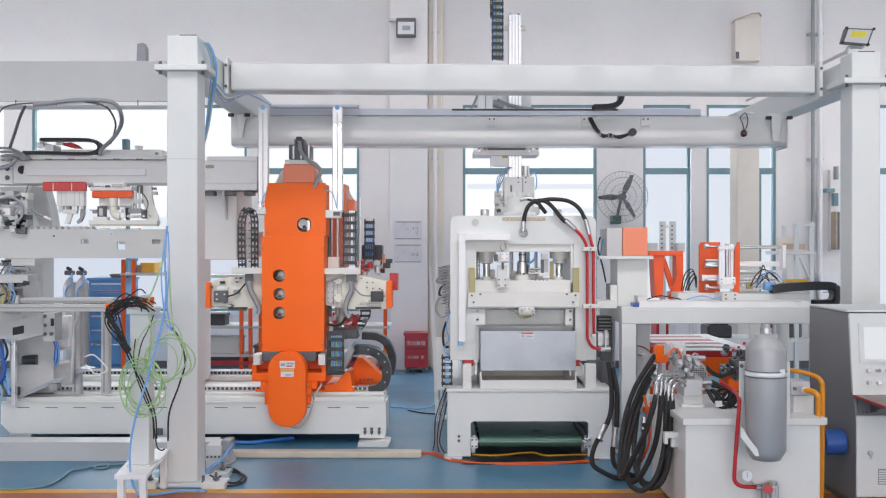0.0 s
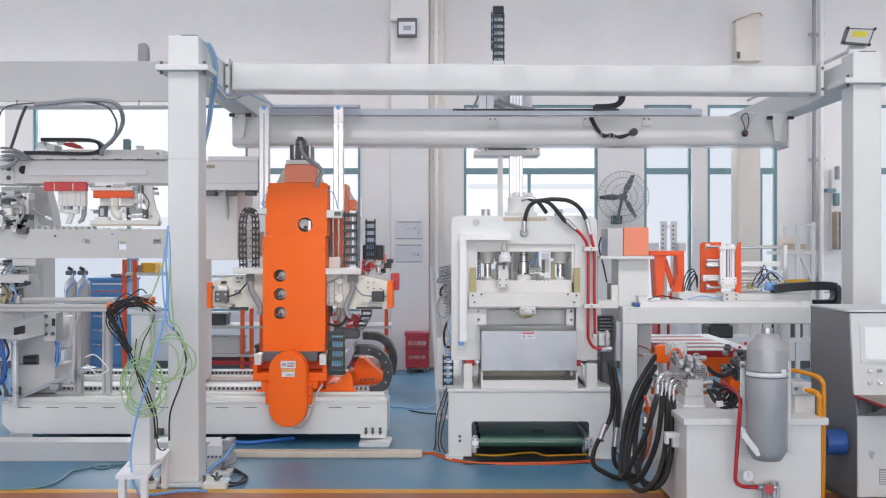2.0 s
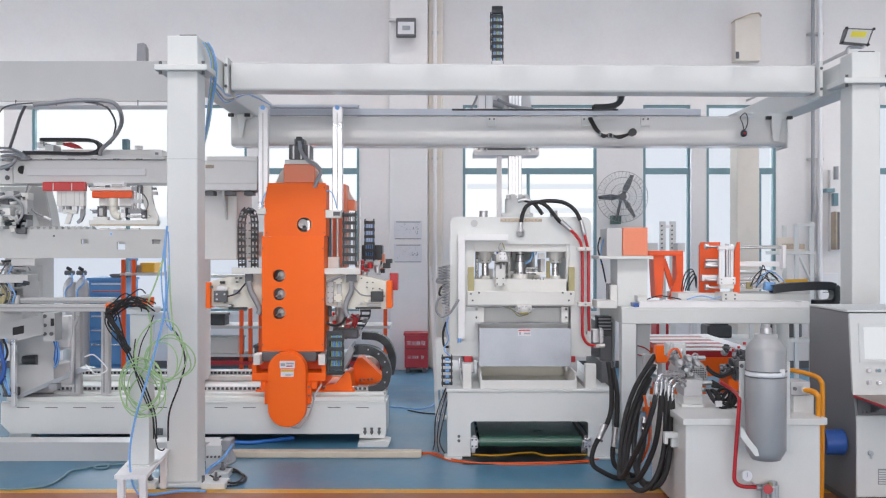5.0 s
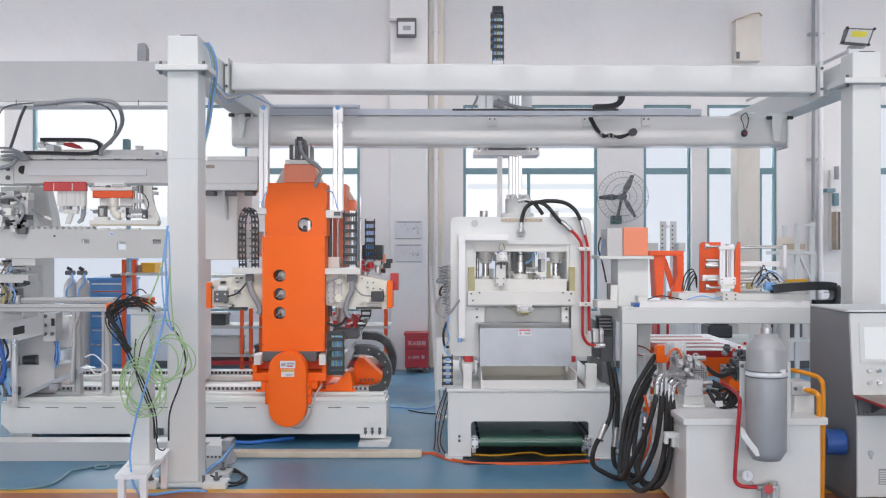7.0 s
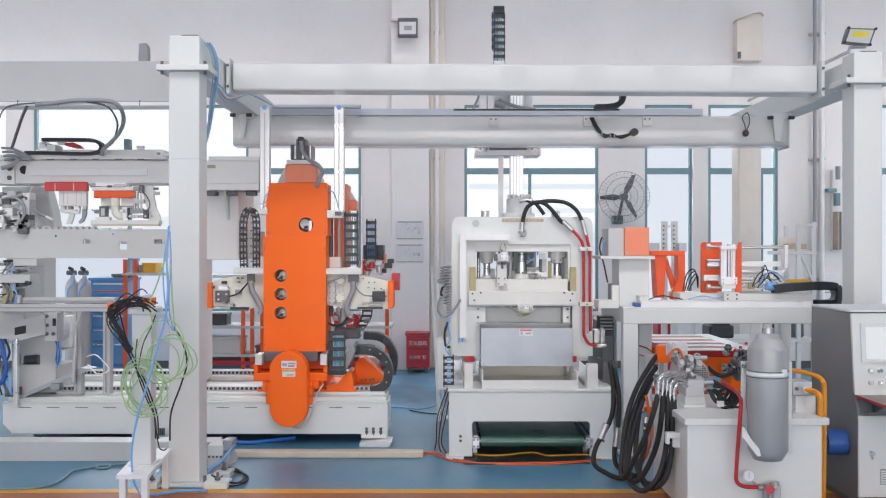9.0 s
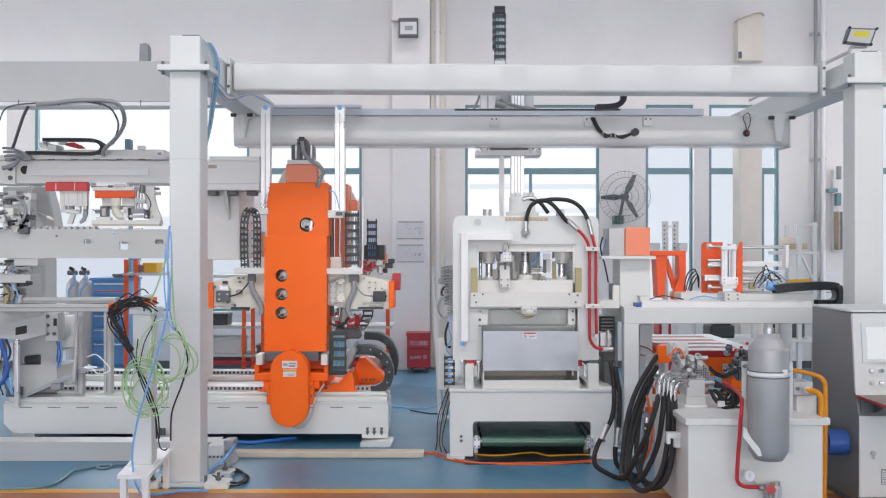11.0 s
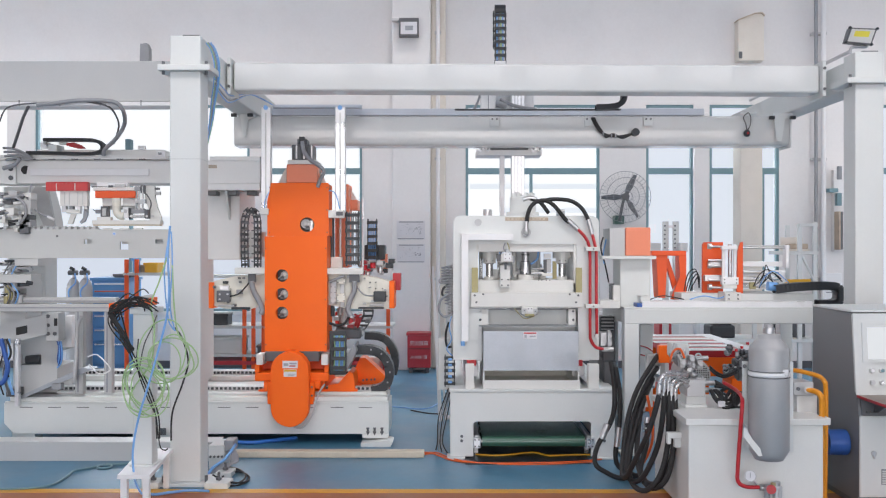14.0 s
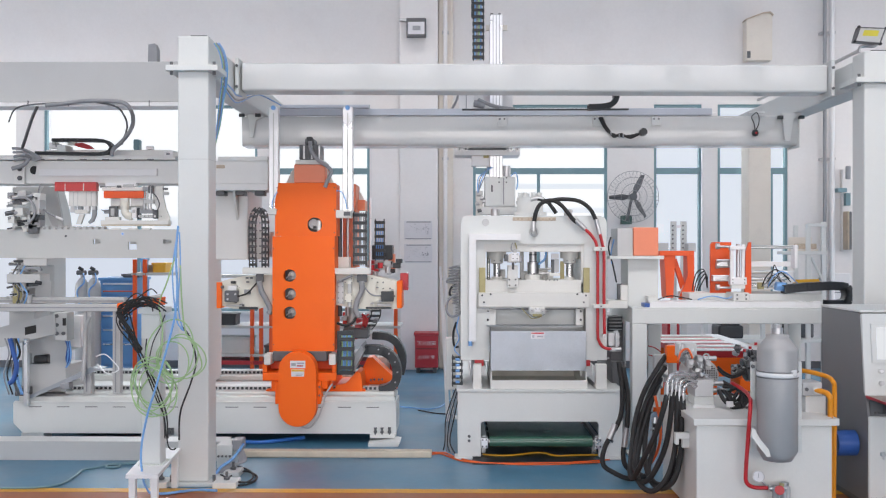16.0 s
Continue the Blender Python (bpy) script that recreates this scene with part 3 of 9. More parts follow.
def press_frame():
    """The upper frame, which slides to and fro on the base."""
    y = 9.25
    x0, x1 = 0.072, 1.492
    z0, z1 = 0.921, 2.325
    f = thing("hydraulic_press", ((x0 + x1) / 2, y + 0.9, 0.663), "light grey sliding hydraulic press with red pipes and steel guard", "press")
    wx0, wx1, wz0, wz1 = 0.297, 1.272, 1.565, 2.050
    lx0, lx1, lz1 = 0.352, 1.288, 1.422
    def yoke(name, ya, yb, x0, x1, z1):
        bm = B()
        plate_with_holes(bm, x0, x1, z0, 2.1, [(wx0, wx1, wz0, wz1), (lx0, lx1, z0 - 0.0, lz1)], ya, yb)
        r = 0.075
        arc = [(r * math.sin(k * math.pi / 12), r * math.cos(k * math.pi / 12)) for k in range(7)]
        prism(bm, [(x0, 2.1), (x1, 2.1)] + [(x1 - r + b, z1 - r + a) for a, b in arc] + [(x0 + r - a, z1 - r + b) for a, b in arc], ya, yb)
        part(name, bm, machine_grey, f)
    yoke("front_yoke", y, y + 0.08, x0, x1, z1)
    yoke("rear_yoke", y + 1.1, y + 1.18, x0 + 0.04, x1 - 0.04, z1 - 0.05)
    blk("top_plate", machine_grey, f, x0 + 0.1, x1 - 0.1, y + 0.08, y + 1.1, z1 - 0.16, z1 - 0.04)
    blk("side_plate", machine_grey, f, x0 + 0.01, x0 + 0.06, y + 0.08, y + 1.1, z0 + 0.1, z1 - 0.1)
    blk("side_plate", machine_grey, f, x1 - 0.06, x1 - 0.01, y + 0.08, y + 1.1, z0 + 0.1, z1 - 0.1)
    for a, c in ((0.209, 0.297,), (1.255, 1.332,)):
        blk("slide_foot", red_paint, f, a, c, y, y + 1.18, 0.860, z0, 0.004, "red-painted slide foot")
    blk("slide_shoe", steel, f, 0.187, 0.319, y + 0.1, y + 1.1, 0.750, 0.860, 0.004)
    blk("slide_shoe", steel, f, 1.244, 1.365, y + 0.1, y + 1.1, 0.750, 0.860, 0.004)
    blk("rear_panel", machine_grey, f, x0 + 0.07, x1 - 0.07, y + 1.0, y + 1.05, z0 + 0.05, lz1, 0.005)
    # upper die plate, ram and lower platen in the window
    d = 9.28
    blk("upper_platen", machine_cream, f, 0.315, 1.248, d, d + 0.9, 1.972, 2.061, 0.004)
    def spindle(name, x, y, steps):
        """A turned column out of stacked rings; the first is the thing's own part."""
        own = None
        for ring, za, zb, r, mat in steps:
            q = part(ring if own else name, rod(B(), (x, y, za), (x, y, zb), r, n=24), mat, own or f)
            own = own or q
    for a in (0.436, 1.161,):
        spindle("guide_column", a, 9.5, (("", 1.719, 1.865, 0.035, chrome), ("bushing", 1.906, 1.982, 0.094, machine_cream),
                ("bushing_lip", 1.857, 1.906, 0.064, machine_cream), ("wiper", 1.851, 1.857, 0.047, dark_grey),
                ("base_collar", 1.672, 1.725, 0.053, machine_cream)))
        for k in (-1, 1):
            part("set_screw", rod(B(), (a + k * 0.03, 9.5 - 0.062, 1.883), (a + k * 0.03, 9.5 - 0.05, 1.883), 0.005, n=8), dark_grey, f)
    spindle("punch_cylinder", 0.796, 9.5, (("", 1.748, 1.871, 0.056, chrome), ("piston", 1.871, 1.982, 0.038, steel),
            ("seal", 1.865, 1.877, 0.044, dark_grey), ("groove", 1.936, 1.947, 0.040, dark_grey), ("gland", 1.672, 1.745, 0.082, machine_cream)))
    part("oil_port", rod(B(), (0.802, 9.43, 1.754), (0.802, 9.46, 1.754), 0.009, n=10), dark_cavity, f)
    for x, r, mat in zip((0.355, 0.693, 0.942, 1.262,), (0.018, 0.02, 0.016, 0.016), (chrome, machine_cream, machine_grey, chrome)):
        part("tie_rod", rod(B(), (x, 9.62, 1.680), (x, 9.62, 1.982), r, n=14), mat, f)
    for x, w, za, zb in zip((0.495, 0.713, 0.884, 0.978,), (0.03, 0.035, 0.045, 0.03), (1.676, 1.676, 1.676, 1.676,), (1.794, 1.776, 1.806, 1.735,)):
        blk("die_block", machine_cream, f, x - w, x + w, 9.57, 9.68, za, zb, 0.004)
    for a, c in ((0.293, 0.315,), (1.246, 1.273,)):
        blk("window_liner", machine_cream, f, a, c, 9.27, 9.86, 1.666, 2.051, 0.002)
    # valve group hanging in the window
    s = blk("pilot_valve", white_metal, f, 0.972, 1.041, 9.720, 9.780, 1.905, 1.954, 0.004)
    s.location.y -= 0.33
    for name, x0v, x1v, za, zb, mat in (("solenoid", 956, 964, 458, 481, silver_paint), ("coil", 951.5, 956.5, 459, 482, dark_grey), ("valve_foot", 948, 966, 482, 487, machine_cream)):
        k = 9.75 / 1680
        q = blk(name, mat, f, (x0v - 784) * k, (x1v - 784) * k, 9.41, 9.47, 2 - (zb - 441) * k, 2 - (za - 441) * k, 0.004)
    for z, r in zip((1.803, 1.759,), (0.008, 0.011)):
        part("push_rod", rod(B(), (0.847, 9.43, z), (0.981, 9.43, z), r, n=12), steel, f)
        part("rod_nut", rod(B(), (0.940, 9.43, z), (0.963, 9.43, z), r * 1.6, n=6), steel, f)
    blk("wear_strip", brass, f, 1.068, 1.108, 9.5, 9.52, 1.702, 1.877, 0.002)
    blk("tool_block", machine_cream, f, 0.309, 1.248, d, d + 0.8, 1.553, 1.696, 0.005)
    blk("lower_beam", machine_cream, f, 0.241, 1.320, 9.2, 9.26, 1.436, 1.578, 0.005)
    bolts(f, [(a, 9.2, b) for a, b in (((0.279,)[0], (1.551,)[0]), ((0.296,)[0], (1.485,)[0]), ((1.281,)[0], (1.551,)[0]), ((1.260,)[0], (1.485,)[0]), ((0.361,)[0], (1.562,)[0]), ((1.199,)[0], (1.562,)[0]))], 0.01)
    for a in (0.252, 1.262,):
        blk("brass_wear_strip", brass, f, a, a + 0.06, 9.22, 9.25, 1.577, 1.819, 0.003, "dull yellow-brass wear strip")
    v = blk("valve_bracket", machine_cream, f, 0.525, 0.623, 9.18, 9.26, 1.628, 1.842, 0.004)
    blk("sensor", machine_cream, v, 0.534, 0.632, 9.13, 9.2, 1.875, 1.951, 0.004)
    bolts(v, [(a, 9.18, b) for a in (0.541, 0.601,) for b in (1.705, 1.650,)], 0.008)
    bolts(f, [(a, 9.28, b) for a in (0.906, 0.939, 0.983, 1.016,) for b in (1.696, 1.646,)[:1]], 0.006, 0.004)
    for a in (0.336, 1.240,):
        bolts(f, [(a, 9.26, 1.394), (a, 9.26, 1.311)], 0.012, 0.01)
    # dark strip drawn for the shadow line below the lower beam
    blk("gap_strip", dark_grey, f, 0.338, 1.262, 9.29, 9.3, 1.408, 1.424, 0.001)
    # solenoid valve on the bracket
    k = 9.51 / 1680
    for name, x0v, x1v, z0v, z1v, y0v, mat in (("valve_block", 882, 895, 447, 461, 9.1, white_metal), ("valve_base", 876, 898, 452, 464, 9.14, silver_paint), ("valve_coil", 871, 877, 450, 462, 9.13, dark_grey),
                                               ("valve_coil", 897, 901, 453, 464, 9.15, grey_cable), ("slot", 884, 888, 464, 476, 9.176, dark_grey), ("plug", 886, 892, 441, 447, 9.12, silver_paint)):
        blk(name, mat, v, (x0v - 784) * k, (x1v - 784) * k, y0v, 9.22, 2 - (z1v - 441) * k, 2 - (z0v - 441) * k, 0.003)
    bolts(v, [((a - 784) * k, 9.1, 2 - (b - 441) * k) for a in (885, 892) for b in (450, 457)], 0.005, 0.004)
    part("air_tube", hose(B(), [(0.918, 9.400, 1.972), (0.906, 9.400, 1.905), (0.873, 9.400, 1.871), (0.839, 9.400, 1.849)], 0.011, n=8), blue_tube, f)
    part("air_tube", hose(B(), [(0.572, 9.150, 2.060), (0.556, 9.150, 2.005), (0.588, 9.150, 1.951), (0.566, 9.150, 1.886)], 0.006, n=6), ink, f)
    part("air_tube", hose(B(), [(0.594, 9.150, 2.060), (0.610, 9.150, 1.995), (0.577, 9.150, 1.940), (0.599, 9.150, 1.864)], 0.006, n=6), brass, f)
    part("air_tube", hose(B(), [(0.229, 9.140, 1.434), (0.359, 9.140, 1.423), (0.522, 9.140, 1.429), (0.658, 9.140, 1.407), (0.729, 9.140, 1.374), (0.794, 9.140, 1.342), (0.881, 9.140, 1.374)], 0.0045, n=6), grey_cable, f)
    for x0v, x1v, z0v, z1v, m in ((0.735, 0.77, 1.39, 1.43, silver_paint), (0.84, 0.872, 1.385, 1.425, silver_paint), (0.78, 0.83, 1.4, 1.438, white_metal), (0.879, 0.91, 1.395, 1.41, steel)):
        blk("switch_detail", m, f, x0v, x1v, 9.085, 9.1, z0v, z1v, 0.003)
    bolts(f, [(0.752, 9.085, 1.41), (0.856, 9.085, 1.405), (0.79, 9.085, 1.428), (0.82, 9.085, 1.428)], 0.005, 0.004)
    part("air_tube", hose(B(), [(0.658, 9.130, 1.429), (0.706, 9.130, 1.375), (0.761, 9.130, 1.332), (0.848, 9.130, 1.353)], 0.005, n=6), brass, f)
    # slide behind the lower opening, with a sensor under the beam
    blk("ram_face", machine_grey, f, 0.347, 1.315, 9.4, 9.6, 1.110, 1.413, 0.004)
    for a in (0.342, 1.193,):
        blk("ram_guide", machine_cream, f, a, a + 0.072, 9.26, 9.4, 1.260, 1.414, 0.004)
    s = blk("limit_switch", machine_cream, f, 0.727, 0.879, 9.1, 9.2, 1.376, 1.446, 0.006)
    part("roller", rod(B(), (0.760, 9.1, 1.365), (0.847, 9.1, 1.365), 0.012), brass, s)
    # sheet-metal guard
    gd = 9.1
    gz0, gz1 = 0.835, 1.215
    g = blk("guard_panel", brushed_sheet, f, 0.363, 1.268, gd, gd + 0.004, gz0, gz1, 0.0015, "bare sheet-steel guard")
    blk("guard_top", brushed_sheet, g, 0.322, 1.246, gd + 0.004, 9.3, 1.257, 1.262, 0.001)
    part("guard_side", prism(B(), [(gd, gz0), (gd, gz1), (9.3, gz1 + 0.03), (9.3, gz0 + 0.05)], 0.363 - 0.003, 0.363, "x"), brushed_sheet, g)
    part("guard_side", prism(B(), [(gd, gz0), (gd, gz1), (9.3, gz1 + 0.03), (9.3, gz0 + 0.05)], 1.268, 1.268 + 0.003, "x"), brushed_sheet, g)
    st = part("sticker", box(B(), 0.742, 0.872, gd - 0.002, gd, 1.139, 1.204), paper, g, "white warning sticker with red head")
    part("sticker_head", box(B(), 0.747, 0.867, gd - 0.003, gd - 0.002, 1.188, 1.201), red_paint, st)
    part("text_bar", box(B(), 0.802, 0.861, gd - 0.003, gd - 0.002, 1.155, 1.171), ink, st)
    part("symbol", box(B(), 0.753, 0.775, gd - 0.003, gd - 0.002, 1.150, 1.177), ink, st)
    # white bent conduit on the front
    cy = 9.17
    c = part("conduit", prism(B(), [(0.153, 1.105), (0.218, 1.105), (0.218, 2.087), (0.650, 2.087), (0.650, 2.147), (0.153, 2.147)], cy, 9.25), white_metal, f, "white bent sheet-metal cable conduit")
    part("push_fitting", rod(B(), (0.164, cy, 1.067), (0.164, cy, 1.110), 0.02), blue_tube, c, "blue push-in fitting")
    # name strip and eye fitting
    blk("name_strip", tan, f, 0.578, 0.997, y - 0.004, y, 2.275, 2.308, 0.001, "worn tan name strip with unreadable marks")
    for i in range(11):
        x = 0.6 + 0.034 * i + 0.004 * (i % 3)
        blk("text_bar", plank, f, x, x + 0.02, y - 0.006, y - 0.0035, 2.285, 2.298, 0.0)
    part("eye_ring", hose(B(), [(0.782 + 0.035 * math.cos(a * math.pi / 8), y - 0.02, 2.165 + 0.035 * math.sin(a * math.pi / 8)) for a in range(17)], 0.01), steel, f)
    part("cap_plug", rod(B(), (0.314, y - 0.006, 2.259), (0.314, y, 2.259), 0.035, n=24), silver_paint, f)
    part("cap_plug", rod(B(), (0.423, 9.6, z1), (0.423, 9.6, 2.400), 0.045, n=20), steel, f)
    part("cap_plug", rod(B(), (1.160, 9.6, z1), (1.160, 9.6, 2.400), 0.045, n=20), steel, f)
    # main cylinder and pressure hoses on top
    mc = part("main_cylinder", lathe(B(), 0.793, 9.8, [(0.17, z1 - 0.05), (0.17, 2.379), (0.135, 2.385), (0.135, 2.531), (0.06, 2.537)]), machine_grey, f)
    for k in range(8):
        a = k * math.pi / 4 + 0.2
        part("flange_bolt", rod(B(), (0.793 + 0.105 * math.cos(a), 9.8 + 0.105 * math.sin(a), 2.525), (0.793 + 0.105 * math.cos(a), 9.8 + 0.105 * math.sin(a), 2.578), 0.022, n=8), machine_grey, mc)
    hy = 9.2
    h1 = part("pressure_hose", hose(B(), [(0.778, hy, 2.208), (0.794, hy, 2.334), (0.843, hy, 2.433), (0.947, hy, 2.471), (1.046, hy, 2.422), (1.155, hy, 2.290), (1.199, hy, 2.257)], 0.02), black_rubber, f, "black rubber pressure hose")
    part("ferrule", rod(B(), (0.778, hy, 2.170), (0.778, hy, 2.268), 0.023), steel, h1)
    part("ferrule", rod(B(), (1.183, hy, 2.279), (1.281, hy, 2.186), 0.024), steel, h1)
    h2 = part("pressure_hose", hose(B(), [(0.936, hy, 2.465), (1.046, hy, 2.482), (1.210, hy, 2.465), (1.320, hy, 2.389), (1.385, hy, 2.268)], 0.02), black_rubber, f, "black rubber pressure hose")
    part("ferrule", rod(B(), (1.380, hy, 2.290), (1.418, hy, 2.137), 0.023), steel, h2)
    part("pressure_hose", hose(B(), [(0.826, 9.5, 2.509), (0.939, 9.5, 2.469), (1.029, 9.5, 2.356)], 0.02), black_rubber, f, "black rubber pressure hose")
    part("elbow", hose(B(), [(0.769, 9.5, 2.492), (0.837, 9.5, 2.509), (0.905, 9.5, 2.498)], 0.022), steel, f)
    # red pipes down the right-hand side
    py = 9.19
    part("red_pipe", hose(B(), [(1.275, py, 2.191), (1.346, py, 2.115), (1.389, py, 2.005), (1.395, py, 1.677), (1.395, py, 1.212), (1.406, py, 1.114), (1.455, py, 1.048), (1.543, py, 1.032)], 0.015, n=12), red_paint, f, "red-painted hydraulic pipe")
    part("red_pipe", hose(B(), [(1.417, py, 2.142), (1.439, py, 2.049), (1.455, py, 1.951), (1.455, py, 1.568), (1.461, py, 1.174)], 0.015, n=12), red_paint, f, "red-painted hydraulic pipe")
    for z in (2.000, 1.448):
        k = blk("pipe_clamp", machine_cream, f, 1.351, 1.488, py - 0.03, 9.25, z - 0.02, z + 0.02, 0.004)
        bolts(k, [(1.422, py - 0.03, z)], 0.008)
    m = blk("valve_manifold", steel, f, 1.506, 1.616, 9.25, 9.4, 1.053, 1.186, 0.006)
    for a, _, c in ((1.457, 9.200, 1.162), (1.583, 9.200, 1.162), (1.583, 9.200, 1.096), (1.544, 9.200, 1.031)):
        part("fitting", rod(B(), (a, 9.17, c), (a, 9.26, c), 0.021, n=6), steel, m)
    part("fitting", rod(B(), (1.511, 9.2, 1.031), (1.621, 9.2, 1.031), 0.024, n=8), steel, m)
    part("fitting", rod(B(), (1.577, 9.2, 1.211), (1.577, 9.2, 1.009), 0.018, n=8), steel, m)
    return f


press_base()
conveyor()
PRESS = press_frame()



# ---- machining unit on its slideway ----
def round_hole_panel(bm, x0, x1, z0, z1, holes, y0, y1, n=24):
    """An upright plate with round holes (x, z, r), each in a strip of its own, from the top down."""
    holes = sorted(holes, key=lambda h: -h[1])
    cuts = [z1] + [(a[1] + b[1]) / 2 for a, b in zip(holes, holes[1:])] + [z0]
    for (hx, hz, r), top, low in zip(holes, cuts, cuts[1:]):
        angles = sorted({2 * math.pi * k / n for k in range(n)} | {math.atan2(z - hz, x - hx) % (2 * math.pi) for x in (x0, x1) for z in (low, top)})
        rim, edge = [], []
        for a in angles:
            c, s = math.cos(a), math.sin(a)
            d = min(((x1 if c > 0 else x0) - hx) / c if abs(c) > 1e-9 else 1e9, ((top if s > 0 else low) - hz) / s if abs(s) > 1e-9 else 1e9)
            rim.append((hx + r * c, hz + r * s))
            edge.append((hx + d * c, hz + d * s))
        vs = [[bm.verts.new((p[0], y, p[1])) for p in ring] for ring in (rim, edge) for y in (y0, y1)]
        k = len(angles)
        for i in range(k):
            j = (i + 1) % k
            bm.faces.new((vs[0][i], vs[2][i], vs[2][j], vs[0][j]))
            bm.faces.new((vs[0][i], vs[0][j], vs[1][j], vs[1][i]))
            bm.faces.new((vs[1][i], vs[1][j], vs[3][j], vs[3][i]))
            bm.faces.new((vs[2][j], vs[2][i], vs[3][i], vs[3][j]))
    bmesh.ops.remove_doubles(bm, verts=bm.verts, dist=1e-5)
    bmesh.ops.recalc_face_normals(bm, faces=bm.faces)
    return bm


def slideway():
    y = 9.74
    b = thing("slideway_bed", (-3, y + 1, 0), "long light grey machine bed with two dark linear rails", "machine bed")
    x0, x1 = -4.534, -0.586
    part("body", prism(B(), [(x0 + 0.1, 0.104), (x1, 0.104), (x1, 0.417), (x0, 0.417), (x0, 0.209)], y, 10.3), machine_grey, b)
    part("rear_body", prism(B(), [(x0 + 0.1, 0.104), (-0.735, 0.104), (-0.735, 0.417), (x0, 0.417), (x0, 0.209)], 10.3, 11.95), machine_grey, b)
    blk("top_step", machine_grey, b, -4.503, -0.601, 9.8, 10.298, 0.423, 0.472, 0.006)
    blk("top_step", machine_grey, b, -4.503, -0.75, 10.302, 11.9, 0.418, 0.472, 0.006)
    for d0, zt, zb, xe in ((9.95, 0.502, 0.472, -0.62), (11.0, 0.533, 0.472, -0.76)):
        blk("rail_step", machine_grey, b, -4.318, xe, d0, d0 + 0.6, zb, zt, 0.006)
        r = blk("linear_rail", silver_paint, b, -4.258, xe - 0.024, d0 + 0.12, d0 + 0.2, zt, zt + 0.04, 0.004)
        bm = B()
        for i in range(73):
            x = -4.229 + i * 0.047
            box(bm, x, x + 0.028, d0 + 0.117, d0 + 0.121, zt + 0.006, zt + 0.033)
        part("rail_slot", bm, black_plastic, r, kind="stuff")
    # thin dark strips stand for the dashes of shadow along the edge groove
    for i in range(13):
        x = -4.371 + 0.29 * i
        blk("edge_slot", dark_grey, b, x, x + 0.13, y - 0.002, y + 0.01, 0.371, 0.379, 0.0008)
    blk("edge_lip", machine_grey, b, -4.522, -0.586, y - 0.01, y + 0.02, 0.417 + 0.001, 0.435, 0.003)
    # levelling foot at the end
    blk("foot_bracket", machine_grey, b, -0.856, -0.590, 9.720, 9.900, 0.062, 0.108)
    part("foot_pad", prism(B(), [(-0.862, 0.0), (-0.56, 0.0), (-0.535, 0.05), (-0.6, 0.062), (-0.862, 0.03)], 9.6, 9.85), machine_grey, b, "pale wedge slab under the foot")
    blk("foot_pad", machine_grey, b, -4.457, -4.223, 9.75, 9.95, 0, 0.104)
    blk("foot_pad", machine_grey, b, -3.057, -2.823, 9.75, 9.95, 0, 0.104)
    blk("foot_pad", machine_grey, b, -4.457, -4.223, 11.5, 11.7, 0, 0.104)
    blk("foot_pad", machine_grey, b, -1.073, -0.723, 11.5, 11.7, 0, 0.104)
    for x in (-0.799, -0.730, -0.654,):
        k = part("levelling_bolt", rod(B(), (x, 9.73, 0.095), (x, 9.73, 0.164), 0.012, n=8), dark_grey, b)
        part("nut", rod(B(), (x, 9.73, 0.118), (x, 9.73, 0.135), 0.019, n=6), dark_grey, k)
        part("nut", rod(B(), (x, 9.73, 0.158), (x, 9.73, 0.170), 0.017, n=6), dark_grey, k)
    for x in (-2.919, -2.884,):
        part("levelling_bolt", rod(B(), (x, 9.73, 0.095), (x, 9.73, 0.164), 0.016, n=8), dark_grey, b)


